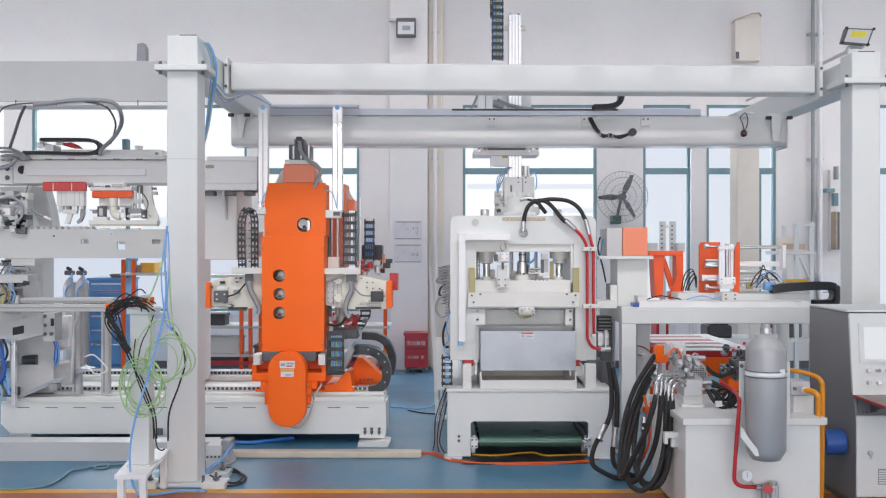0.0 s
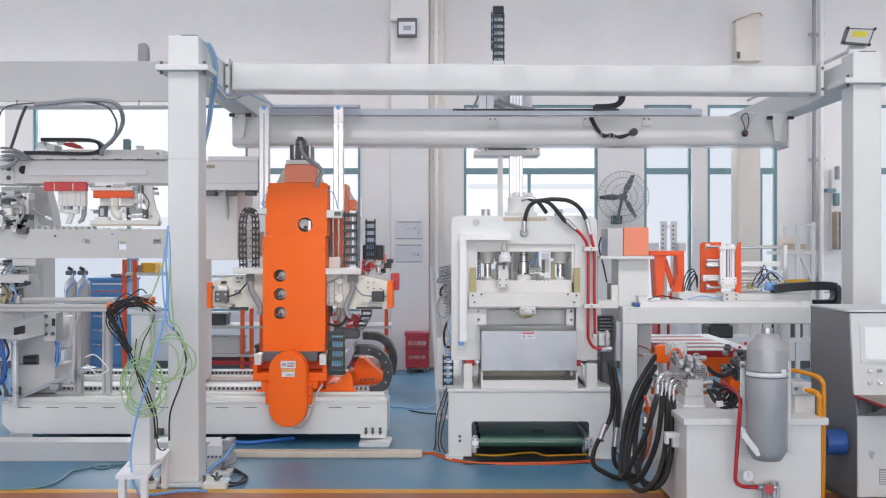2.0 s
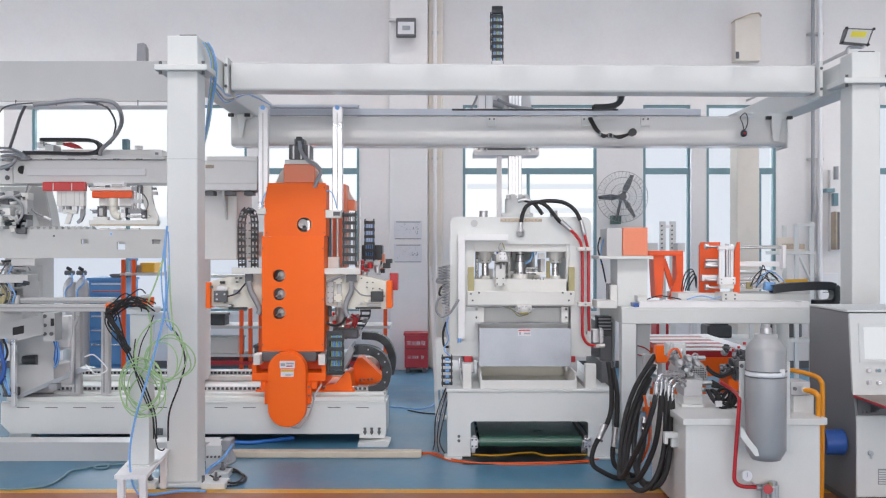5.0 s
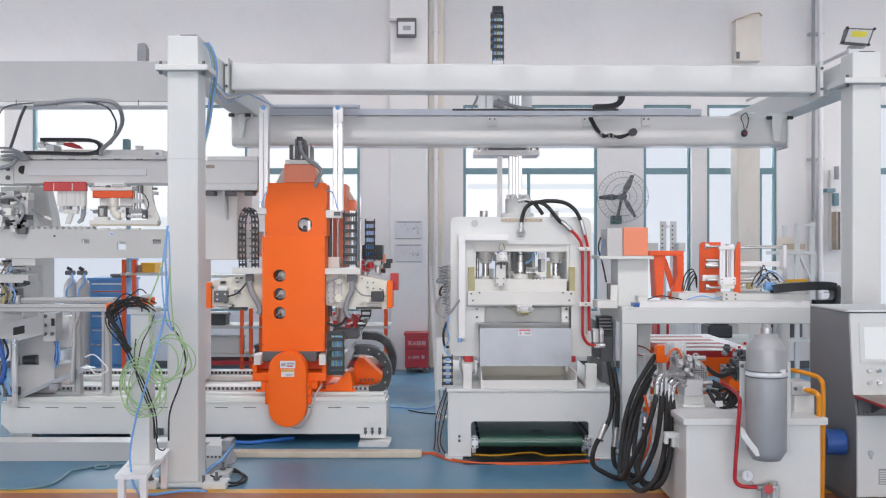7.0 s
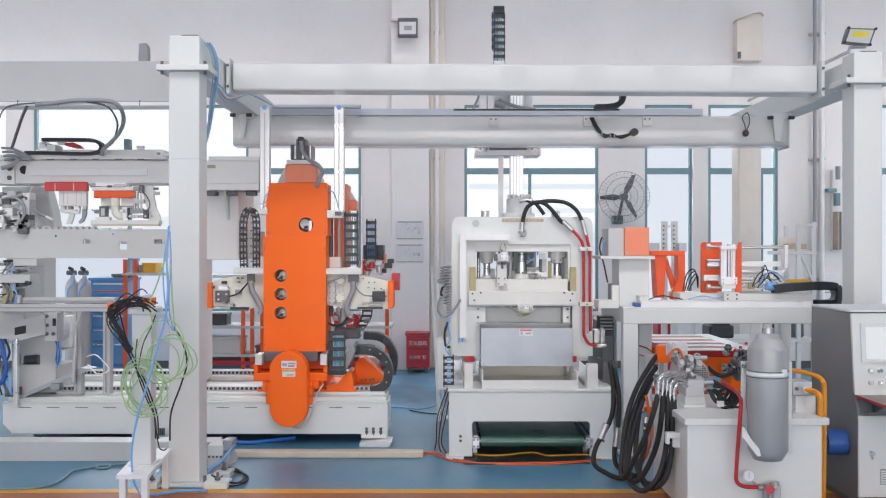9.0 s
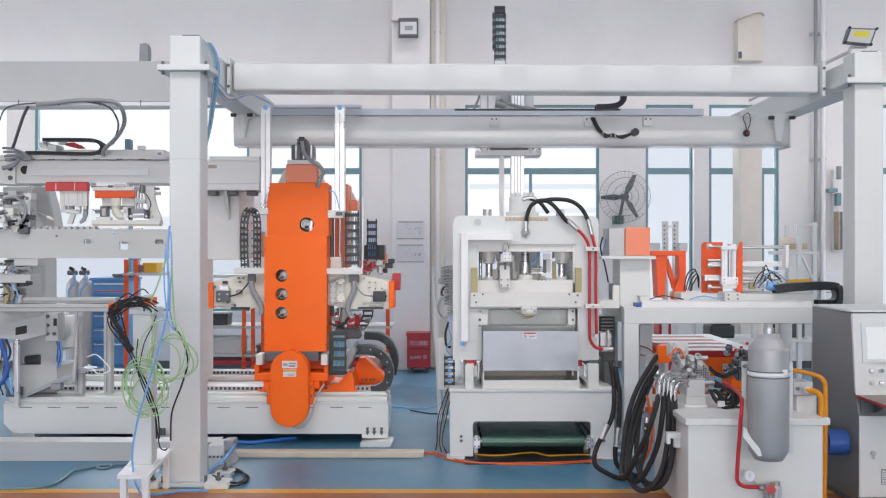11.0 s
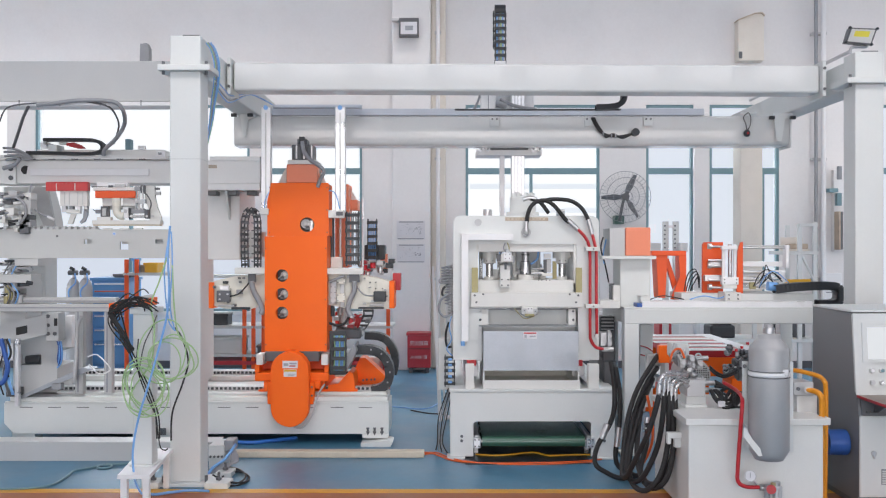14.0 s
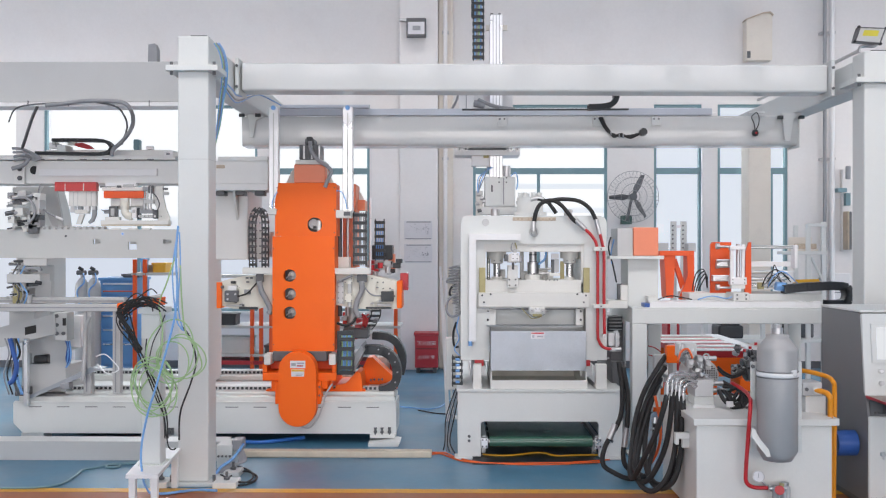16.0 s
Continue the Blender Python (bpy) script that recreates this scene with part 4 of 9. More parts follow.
def machining_unit():
    o = thing("machining_unit", (-1.556, 10.4, 0.502), "tall orange machining unit with pulley cover, on the bed rails", "machine")
    y = 9.88
    # carriage under the unit
    blk("carriage", orange_paint, o, -1.972, -0.927, 9.980, 11.300, 0.432, 0.521, 0.01)
    blk("carriage_block", orange_paint, o, -1.972, -1.208, 9.800, 10.300, 0.636, 0.722, 0.008)
    # redder paint puts the shade of the recess into its colour
    blk("carriage_back", deep_orange, o, -1.95, -1.23, 10.0, 10.5, 0.73, 0.88, 0.008)
    blk("carriage_lug", orange_paint, o, -1.972, -1.925, 9.800, 10.000, 0.724, 0.82, 0.006)
    blk("carriage_lug", orange_paint, o, -1.88, -1.8, 9.800, 10.000, 0.53, 0.634, 0.006)
    blk("carriage_lug", orange_paint, o, -1.255, -1.208, 9.800, 10.000, 0.724, 0.82, 0.006)
    blk("carriage_lug", orange_paint, o, -1.383, -1.3, 9.800, 10.000, 0.56, 0.634, 0.006)
    blk("rib", orange_paint, o, -1.869, -1.274, 10.000, 10.900, 0.494, 0.625, 0.008)
    for x in (-1.915, -1.246,):
        blk("way_clamp", machine_cream, o, x - 0.035, x + 0.035, 9.76, 9.95, 0.807, 0.917, 0.006)
    # dark grey block stands in for the shaded gap below the cover
    blk("spindle_flange", dark_grey, o, -1.878, -1.315, 9.860, 10.300, 0.832, 0.938, 0.01)
    # tall cover in two panels over a closed body
    blk("column_body", orange_paint, o, -1.841 + 0.02, -1.235 - 0.02, y + 0.16, 10.5, 0.936, 2.653, 0.01)
    up = round_hole_panel(B(), -1.858, -1.217, 2.135, 2.688, [(-1.444, 2.253, 0.076)], y, y + 0.012)
    for v in up.verts:
        if v.co.z > 2.653:
            v.co.x += 0.035 if v.co.x < -1.670 else -0.005
    panel = part("upper_cover", up, orange_paint, o)
    low = round_hole_panel(B(), -1.882, -1.235, 0.936, 2.132, [(-1.703, z, 0.065) for z in (1.724, 1.530, 1.335,)], y - 0.012, y)
    lowp = part("lower_cover", low, orange_paint, o)
    part("cover_side", box(B(), -1.235 - 0.012, -1.235, y + 0.001, y + 0.3, 0.936, 2.129), orange_paint, o)
    part("cover_side", box(B(), -1.882, -1.882 + 0.012, y + 0.001, y + 0.3, 0.936, 2.129), orange_paint, o)
    part("cover_side", box(B(), -1.217 - 0.012, -1.217 - 0.001, y + 0.013, y + 0.3, 2.135, 2.676), orange_paint, o)
    bolts(lowp, [(x, y - 0.012, z) for x in (-1.870, -1.247) for z in (2.006, 1.477, 1.006,)], 0.006, 0.004)
    bolts(panel, [(x, y, z) for x in (-1.835, -1.235) for z in (2.641, 2.406, 2.171,)], 0.006, 0.004)
    for z in (2.253, 1.724, 1.530, 1.335,):
        x = -1.444 if z > 2.2 else -1.703
        w = 0.09 if z > 2.2 else 0.07
        part("hole_lining", box(B(), x - w, x + w, y + 0.13, y + 0.14, z - w, z + w), dark_grey, o)
        if z > 2.2:
            part("inner_wheel", rod(B(), (x - 0.02, y + 0.05, z + 0.01), (x - 0.02, y + 0.12, z + 0.01), w * 0.55, n=24), silver_paint, o)
            part("inner_hub", rod(B(), (x - 0.02, y + 0.04, z + 0.01), (x - 0.02, y + 0.05, z + 0.01), w * 0.2, n=14), silver_paint, o)
            blk("inner_sleeve", steel, o, x + 0.015, x + 0.06, y + 0.06, y + 0.12, z - 0.07, z + 0.05, 0.008)
        else:
            part("inner_wheel", rod(B(), (x + 0.015, y + 0.05, z), (x + 0.015, y + 0.12, z), w * 0.6, n=20), silver_paint, o)
            part("inner_hub", rod(B(), (x + 0.022, y + 0.035, z + 0.012), (x + 0.022, y + 0.05, z + 0.012), w * 0.26, n=14), machine_cream, o)
            part("inner_lever", rod(B(), (x - 0.045, y + 0.04, z - 0.03), (x + 0.03, y + 0.045, z + 0.03), 0.007, n=8), steel, o)
        part("inner_arm", box(B(), x - 0.03, x + 0.02, y + 0.05, y + 0.1, z - 0.05, z - 0.005, 0.006), grey_cable, o)
    # pulley cover below
    c = 9.6
    r = 0.191
    cx, zt, zb = -1.580, 0.771, 0.389
    arc = [(cx + r * math.cos(k * math.pi / 14), zt + r * math.sin(k * math.pi / 14)) for k in range(15)]
    arc += [(cx - r * math.cos(k * math.pi / 14), zb - r * math.sin(k * math.pi / 14)) for k in range(15)]
    bm = prism(B(), arc, c, c + 0.16)
    bmesh.ops.bevel(bm, geom=[e for e in bm.edges if abs(e.verts[0].co.y - c) < 1e-4 and abs(e.verts[1].co.y - c) < 1e-4], offset=0.008, segments=2, affect="EDGES")
    p = part("pulley_cover", bm, orange_paint, o, "rounded orange pulley cover with stickers")
    s = part("sticker", box(B(), -1.651, -1.497, c - 0.002, c, 0.794, 0.869), paper, p, "white maker's sticker")
    part("mark", box(B(), -1.640, -1.594, c - 0.003, c - 0.002, 0.817, 0.846), ink, s)
    part("mark", box(B(), -1.583, -1.509, c - 0.003, c - 0.002, 0.834, 0.851), ink, s)
    part("mark", box(B(), -1.583, -1.520, c - 0.003, c - 0.002, 0.811, 0.823), red_paint, s)
    s = part("sticker", box(B(), -1.640, -1.509, c - 0.002, c, 0.709, 0.783), paper, p, "yellow-headed warning sticker")
    part("mark", box(B(), -1.637, -1.511, c - 0.003, c - 0.002, 0.760, 0.780), yellow_paint, s)
    part("mark", box(B(), -1.594, -1.520, c - 0.003, c - 0.002, 0.731, 0.737), ink, s)
    part("mark", box(B(), -1.594, -1.531, c - 0.003, c - 0.002, 0.717, 0.723), ink, s)
    blk("pulley_back", orange_paint, o, -1.828, -1.354, 9.720, 9.860, 0.409, 0.640, 0.01)
    bolts(o, [(-1.371, 9.720, 0.588), (-1.371, 9.720, 0.501)], 0.01)
    part("drain_hose", hose(B(), [(-1.545, 9.650, 0.191), (-1.459, 9.650, 0.185), (-1.373, 9.650, 0.283), (-1.327, 9.650, 0.426), (-1.287, 9.650, 0.541), (-1.229, 9.650, 0.627)], 0.009), silver_paint, o, "grey flexible conduit")
    # head block, motor and cable on top
    # paler colour paints the reflection on this block
    blk("head_block", pale_orange, o, -1.670, -1.344, 9.950, 10.400, 2.693, 2.888, 0.008)
    blk("motor_flange", machine_cream, o, -1.655, -1.359, 9.930, 10.400, 2.887, 2.934, 0.006)
    m = blk("motor", dark_grey, o, -1.622, -1.396, 9.980, 10.250, 2.939, 3.099, 0.012, "dark grey finned servo motor")
    for i in range(6):
        x = -1.616 + i * 0.04
        blk("fin", steel if i % 2 else dark_grey, m, x, x + 0.016, 9.96, 9.98, 2.945, 3.087, 0.002)
    blk("encoder", dark_grey, m, -1.565, -1.464, 10.000, 10.200, 3.101, 3.161, 0.008)
    blk("plug", black_plastic, m, -1.535, -1.476, 9.920, 9.990, 3.092, 3.175, 0.006)
    part("cable_sleeve", hose(B(), [(-1.489, 9.850, 3.120), (-1.472, 9.850, 3.014), (-1.401, 9.850, 2.921), (-1.313, 9.850, 2.862), (-1.266, 9.850, 2.803), (-1.302, 9.850, 2.721), (-1.331, 9.850, 2.639)], 0.02), grey_cable, o, "thick grey sleeved motor cable")
    part("gusset", prism(B(), [(-1.780, 2.703), (-1.695, 2.703), (-1.695, 2.860), (-1.725, 2.824)], 10.1, 10.14), machine_cream, o)
    part("gusset", prism(B(), [(-1.371, 2.703), (-1.275, 2.703), (-1.347, 2.860), (-1.371, 2.872)], 10.1, 10.14), machine_cream, o)
    # aluminium posts that hold the side guards
    for x0, x1, low in ((-1.931, -1.830, 2.384), (-1.157, -1.051, 2.384)):
        g = blk("profile_post", aluminium, o, x0, x1, 9.92, 10.02, low, 3.482, 0.008, "slotted aluminium profile post")
        part("slot", box(B(), (x0 + x1) / 2 - 0.006, (x0 + x1) / 2 + 0.006, 9.916, 9.921, low + 0.02, 3.423), rail_grey, g)
        part("blue_cap", rod(B(), ((x0 + x1) / 2, 9.9, 3.476), ((x0 + x1) / 2, 9.95, 3.476), 0.024, n=14), blue_tube, g)
    blk("post_foot", machine_cream, o, -1.929, -1.841, 9.850, 9.980, 2.358, 2.422)
    blk("post_foot", machine_cream, o, -1.220, -1.061, 9.850, 10.000, 2.322, 2.405)
    part("slot_plate", box(B(), -1.137, -1.067, 9.842, 9.85, 2.346, 2.387), dark_grey, o)
    part("air_tube", hose(B(), [(-1.831, 9.860, 2.593), (-1.866, 9.860, 2.534), (-1.884, 9.860, 2.464), (-1.878, 9.860, 2.381)], 0.006, n=6), blue_tube, o)
    part("air_tube", hose(B(), [(-1.215, 9.860, 2.605), (-1.162, 9.860, 2.593), (-1.127, 9.860, 2.522), (-1.103, 9.860, 2.417)], 0.006, n=6), blue_tube, o)
    # arms to both sides
    part("arm", prism(B(), [(-2.488, 1.649), (-2.357, 1.685), (-2.214, 1.714), (-1.905, 1.732), (-1.905, 1.411), (-2.048, 1.369), (-2.315, 1.369), (-2.488, 1.411)], 10.0, 10.3), ivory, o, "cream cast side arm")
    blk("arm_end", orange_paint, o, -2.490, -2.437, 9.960, 10.300, 1.377, 1.650, 0.005, "orange end plate")
    a = blk("arm_drive", dark_grey, o, -2.400, -2.258, 9.930, 10.000, 1.444, 1.563, 0.008)
    blk("plug", steel, a, -2.369, -2.274, 9.950, 10.000, 1.562, 1.615, 0.004)
    bolts(a, [(-2.364, 9.930, 1.527), (-2.364, 9.930, 1.474), (-2.282, 9.930, 1.527)], 0.01, mat=steel)
    part("arm", prism(B(), [(-1.238, 1.732), (-0.881, 1.720), (-0.738, 1.696), (-0.560, 1.649), (-0.560, 1.369), (-0.857, 1.363), (-1.048, 1.375), (-1.238, 1.411)], 10.0, 10.3), ivory, o, "cream cast side arm")
    blk("arm_end", orange_paint, o, -0.593, -0.540, 9.960, 10.350, 1.377, 1.662, 0.005, "orange end plate")
    a = blk("arm_drive", black_plastic, o, -0.756, -0.626, 9.920, 10.000, 1.451, 1.557, 0.006)
    bolts(a, [(-0.737, 9.990, 1.584), (-0.666, 9.990, 1.584), (-0.737, 9.990, 1.417), (-0.666, 9.990, 1.417)], 0.008)
    bolts(o, [(-1.177, 9.990, 1.619), (-1.154, 9.990, 1.560), (-1.177, 9.990, 1.500), (-1.106, 9.990, 1.530), (-0.797, 9.990, 1.649), (-0.737, 9.990, 1.649), (-0.856, 9.990, 1.691)], 0.008)
    random.seed(31)
    for i in range(14):
        side = i % 2
        x = random.uniform(-2.426, -2.224) if side else random.uniform(-0.856, -0.607)
        z, w = random.uniform(1.399, 1.661), random.uniform(0.008, 0.03)
        blk("arm_detail", (silver_paint, dark_grey, grey_cable, ivory, black_plastic)[i % 5], o, x - w, x + w, 9.95 + 0.0013 * i, 10.0, z - w * 0.5, z + w * 0.5, 0.003)
    guide = blk("arm_guide", silver_paint, o, -1.109, -1.067, 9.970, 9.995, 1.389, 1.721, 0.003, "bright linear guide")
    blk("guide_block", ivory, guide, -1.142, -1.053, 9.945, 9.970, 1.633, 1.704, 0.004)
    bolts(guide, [(-1.130, 9.945, 1.689), (-1.130, 9.945, 1.648), (-1.065, 9.945, 1.689), (-1.065, 9.945, 1.648)], 0.006, 0.005)
    blk("guide_block", ivory, guide, -1.142, -1.053, 9.945, 9.970, 1.444, 1.533, 0.004)
    bolts(guide, [(-1.130, 9.945, 1.518), (-1.130, 9.945, 1.459), (-1.065, 9.945, 1.518), (-1.065, 9.945, 1.459)], 0.006, 0.005)
    blk("guide_plate", silver_paint, o, -1.214, -1.149, 9.960, 9.995, 1.425, 1.680, 0.003)
    bolts(o, [(-1.203, 9.96, 1.662), (-1.203, 9.96, 1.603), (-1.203, 9.96, 1.544), (-1.203, 9.96, 1.485), (-1.203, 9.96, 1.443), (-1.161, 9.96, 1.662), (-1.161, 9.96, 1.603), (-1.161, 9.96, 1.544), (-1.161, 9.96, 1.485), (-1.161, 9.96, 1.443)], 0.006, 0.005)
    # first two, black strips, stand in for the shadow beneath the arms
    blk("arm_fitting", black_plastic, o, -2.250, -2.055, 9.955, 9.995, 1.363, 1.390, 0.003)
    blk("arm_fitting", black_plastic, o, -0.918, -0.651, 9.955, 9.995, 1.372, 1.390, 0.003)
    blk("arm_fitting", grey_cable, o, -2.197, -2.132, 9.955, 9.995, 1.526, 1.574, 0.003)
    blk("arm_fitting", silver_paint, o, -2.386, -2.220, 9.955, 9.995, 1.396, 1.414, 0.003)
    blk("arm_fitting", silver_paint, o, -0.799, -0.651, 9.955, 9.995, 1.402, 1.426, 0.003)
    blk("arm_fitting", dark_grey, o, -2.445, -2.416, 9.955, 9.995, 1.586, 1.615, 0.003)
    blk("arm_fitting", dark_grey, o, -2.173, -2.149, 9.955, 9.995, 1.645, 1.663, 0.003)
    blk("arm_fitting", silver_paint, o, -1.036, -0.977, 9.955, 9.995, 1.692, 1.722, 0.003)
    part("arm_cable", hose(B(), [(-2.260, 9.940, 1.503), (-2.165, 9.940, 1.533), (-2.095, 9.940, 1.604), (-2.047, 9.940, 1.663)], 0.008, n=6), black_rubber, o)
    part("arm_cable", hose(B(), [(-0.757, 9.940, 1.509), (-0.852, 9.940, 1.521), (-0.923, 9.940, 1.592), (-0.947, 9.940, 1.663)], 0.008, n=6), grey_cable, o)
    part("arm_slot", box(B(), *(-2.142, -2.112, 9.995, 10.001, 1.685, 1.703)), dark_grey, o)
    part("arm_slot", box(B(), *(-2.189, -2.160, 9.995, 10.001, 1.685, 1.703)), dark_grey, o)
    for i in range(24):
        x, z, w = random.uniform(-0.984, -0.593), random.uniform(1.716, 1.867), random.uniform(0.01, 0.04)
        blk("rear_detail", (dark_grey, red_paint, silver_paint, black_plastic, machine_cream)[i % 5], o, x - w, x + w, 10.5 + 0.004 * i, 10.7, z - w * 0.7, z + w * 0.7, 0.004)
    for i in range(22):
        x, z, w = random.uniform(-1.232, -0.826), random.uniform(0.990, 1.316), random.uniform(0.01, 0.035)
        blk("drive_detail", (dark_grey, steel, red_paint, black_plastic, silver_paint)[i % 5], o, x - w, x + w, 10.25 + 0.004 * i, 10.5, z - w * 0.7, z + w * 0.7, 0.004)
    blk("lamp_block", red_paint, o, -0.571, -0.486, 10.200, 10.400, 1.557, 1.739, 0.006, "red end block")
    blk("cross_bar", machine_cream, o, -2.204, -1.874, 9.900, 10.000, 1.741, 1.806, 0.004)
    blk("cross_bar", machine_cream, o, -1.238, -0.866, 9.900, 10.000, 1.735, 1.800, 0.004)
    blk("bracket", dark_grey, o, -2.069, -1.992, 9.930, 9.980, 1.651, 1.758, 0.004)
    blk("bracket", dark_grey, o, -1.011, -0.904, 9.930, 9.980, 1.651, 1.734, 0.004)
    part("cable_sleeve", hose(B(), [(-2.033, 9.930, 1.663), (-2.010, 9.930, 1.563), (-1.962, 9.930, 1.474), (-1.915, 9.930, 1.368), (-1.933, 9.930, 1.320)], 0.03), grey_cable, o)
    part("cable_sleeve", hose(B(), [(-0.958, 9.930, 1.663), (-0.958, 9.930, 1.563), (-0.999, 9.930, 1.474), (-1.023, 9.930, 1.368), (-0.993, 9.930, 1.297)], 0.028), grey_cable, o)
    part("cable_sleeve", hose(B(), [(-1.216, 9.920, 1.652), (-1.146, 9.920, 1.687), (-1.057, 9.920, 1.722)], 0.014), grey_cable, o)
    # upright carriers
    link_chain("cable_carrier", black_plastic, o, [(-2.113, 10.000, 1.804), (-2.119, 10.000, 2.006), (-2.119, 10.000, 2.244), (-2.107, 10.000, 2.339), (-2.077, 10.000, 2.399), (-2.042, 10.000, 2.411), (-2.006, 10.000, 2.387), (-1.988, 10.000, 2.327), (-1.982, 10.000, 2.244), (-1.982, 10.000, 2.006), (-1.982, 10.000, 1.804)], 0.16, 0.045, 0.062, (0, 1, 0), "black open-link cable carrier")
    for i in range(7):
        z = 2.375 - i * 0.08
        part("carrier_bar", box(B(), -2.128, -2.051, 9.9, 9.92, z - 0.03, z - 0.018), dark_grey, o)
        part("carrier_bar", box(B(), -2.027, -1.945, 9.9, 9.92, z - 0.03, z - 0.018), dark_grey, o)
    link_chain("cable_carrier", black_plastic, o, [(-0.987, 10.050, 1.815), (-0.987, 10.050, 2.006), (-0.987, 10.050, 2.185), (-0.987, 10.050, 2.335), (-0.987, 10.050, 2.401)], 0.13, 0.05, 0.08, (1, 0, 0), "black open-link cable carrier")
    for i in range(6):
        x = -1.041 + i * 0.022
        part("wire", hose(B(), [(x, 10.05, 1.827), (x + 0.006 * (-1) ** i, 10.05, 2.126), (x, 10.05, 2.389)], 0.008, n=6), grey_cable, o)
    link_chain("cable_carrier", black_plastic, o, [(-0.843, 10.900, 1.864), (-0.843, 10.900, 2.071), (-0.843, 10.900, 2.266), (-0.843, 10.900, 2.344)], 0.1, 0.05, 0.08, (1, 0, 0), "black open-link cable carrier")
    for i in range(4):
        x = -0.882 + i * 0.024
        part("wire", hose(B(), [(x, 10.9, 1.877), (x, 10.9, 2.318)], 0.008, n=6, steps=1), blue_tube, o, "blue wire")
    # rear slide with its drive seen beside the cover
    blk("rear_column", pale_orange, o, -1.225, -1.075, 10.500, 10.900, 1.794, 2.719, 0.008)
    blk("rear_column", pale_orange, o, -1.108, -0.994, 10.700, 11.000, 2.439, 2.554, 0.006)
    part("gusset", prism(B(), [(-1.119, 2.546), (-1.003, 2.546), (-1.106, 2.726), (-1.131, 2.726)], 10.8, 10.84), machine_cream, o)
    for x in (-1.220, -1.135,):
        part("guide_rod", rod(B(), (x, 10.2, 1.278), (x, 10.2, 2.370), 0.026 if x < -1.2 else 0.014, n=12), dark_grey if x < -1.2 else steel, o)
    blk("ball_nut", machine_cream, o, -1.232, -1.112, 10.150, 10.300, 1.795, 1.915)
    blk("rear_motor", black_plastic, o, -0.943, -0.707, 11.000, 11.300, 1.876, 2.046, 0.01)
    blk("rear_block", pale_orange, o, -0.766, -0.687, 11.100, 11.300, 1.756, 1.941, 0.006)
    blk("rear_block", machine_cream, o, -0.991, -0.730, 10.950, 11.300, 1.759, 1.863, 0.006)
    for q in [(-0.891, 10.400, 1.796), (-0.799, 10.400, 1.820), (-0.718, 10.400, 1.771), (-0.854, 10.400, 1.721)]:
        part("valve", rod(B(), (q[0], q[1], q[2] - 0.03), (q[0], q[1], q[2] + 0.03), 0.03, n=10), red_paint if q[2] > 1.79 else steel, o)
    part("post_pole", rod(B(), (-0.901, 10.300, 1.736), (-0.901, 10.300, 2.558), 0.012, n=8), aluminium, o)
    # drive group low on the side
    part("drive_wedge", prism(B(), [(-1.258, 0.403), (-0.959, 0.403), (-0.959, 0.593), (-0.976, 0.694), (-1.015, 0.712), (-1.128, 0.587), (-1.235, 0.569)], 9.98, 10.4), orange_paint, o, "orange wedge-shaped carriage casting")
    part("drive_wedge", prism(B(), [(-1.062, 0.501), (-1.024, 0.639), (-0.949, 0.795), (-0.893, 0.801), (-0.668, 0.595), (-0.684, 0.539), (-0.724, 0.498)], 10.5, 10.75), orange_paint, o, "orange wedge-shaped carriage casting")
    bolts(o, [(-0.912, 10.500, 0.551), (-0.874, 10.500, 0.557), (-0.824, 10.500, 0.557), (-0.787, 10.500, 0.560), (-1.224, 9.980, 0.455), (-1.123, 9.980, 0.455), (-1.022, 9.980, 0.455)], 0.012)
    link_chain("cable_carrier", black_plastic, o, [(-1.103, 9.800, 1.119), (-1.103, 9.800, 0.985), (-1.103, 9.800, 0.839), (-1.103, 9.800, 0.728)], 0.14, 0.07, 0.09, (1, 0, 0), "black open-link cable carrier")
    for i in range(7):
        x = -1.155 + i * 0.017
        part("wire", hose(B(), [(x, 9.8, 0.746), (x + 0.01, 9.8, 0.956), (x + 0.004, 9.8, 1.107)], 0.008, n=6), blue_tube if i % 3 else green_tube, o, "blue wire" if i % 3 else "green wire")
    blk("carrier_back", black_plastic, o, -1.206, -1.036, 9.840, 9.850, 0.695, 1.151, 0.004)
    part("chute", prism(B(), [(-1.225, 0.693), (-1.032, 0.728), (-0.926, 0.939), (-0.950, 1.009), (-1.049, 0.868), (-1.055, 0.763), (-1.220, 0.739)], 9.85, 10.3), grey_cable, o, "folded sheet-metal chute")
    link_chain("cable_carrier", black_plastic, o, [(-0.943, 10.100, 0.931), (-0.796, 10.100, 0.931), (-0.685, 10.100, 0.886), (-0.619, 10.100, 0.799), (-0.595, 10.100, 0.690), (-0.619, 10.100, 0.582), (-0.697, 10.100, 0.522), (-0.781, 10.100, 0.504)], 0.18, 0.085, 0.04, (0, 1, 0), "curved black cable carrier", True)
    link_chain("cable_carrier", black_plastic, o, [(-0.895, 10.600, 1.039), (-0.741, 10.600, 1.026), (-0.637, 10.600, 0.966), (-0.577, 10.600, 0.853), (-0.564, 10.600, 0.739), (-0.586, 10.600, 0.613)], 0.16, 0.075, 0.04, (0, 1, 0), "curved black cable carrier", True)
    for x, z in [(-0.788, 0.941), (-0.678, 0.897), (-0.613, 0.810), (-0.589, 0.703), (-0.613, 0.596)]:
        part("carrier_mark", rod(B(), (x, 9.985, z), (x, 10.005, z), 0.009, n=8), grey_cable, o)
    blk("spindle_motor", dark_grey, o, -1.190, -0.911, 10.200, 10.500, 1.035, 1.144, 0.02)
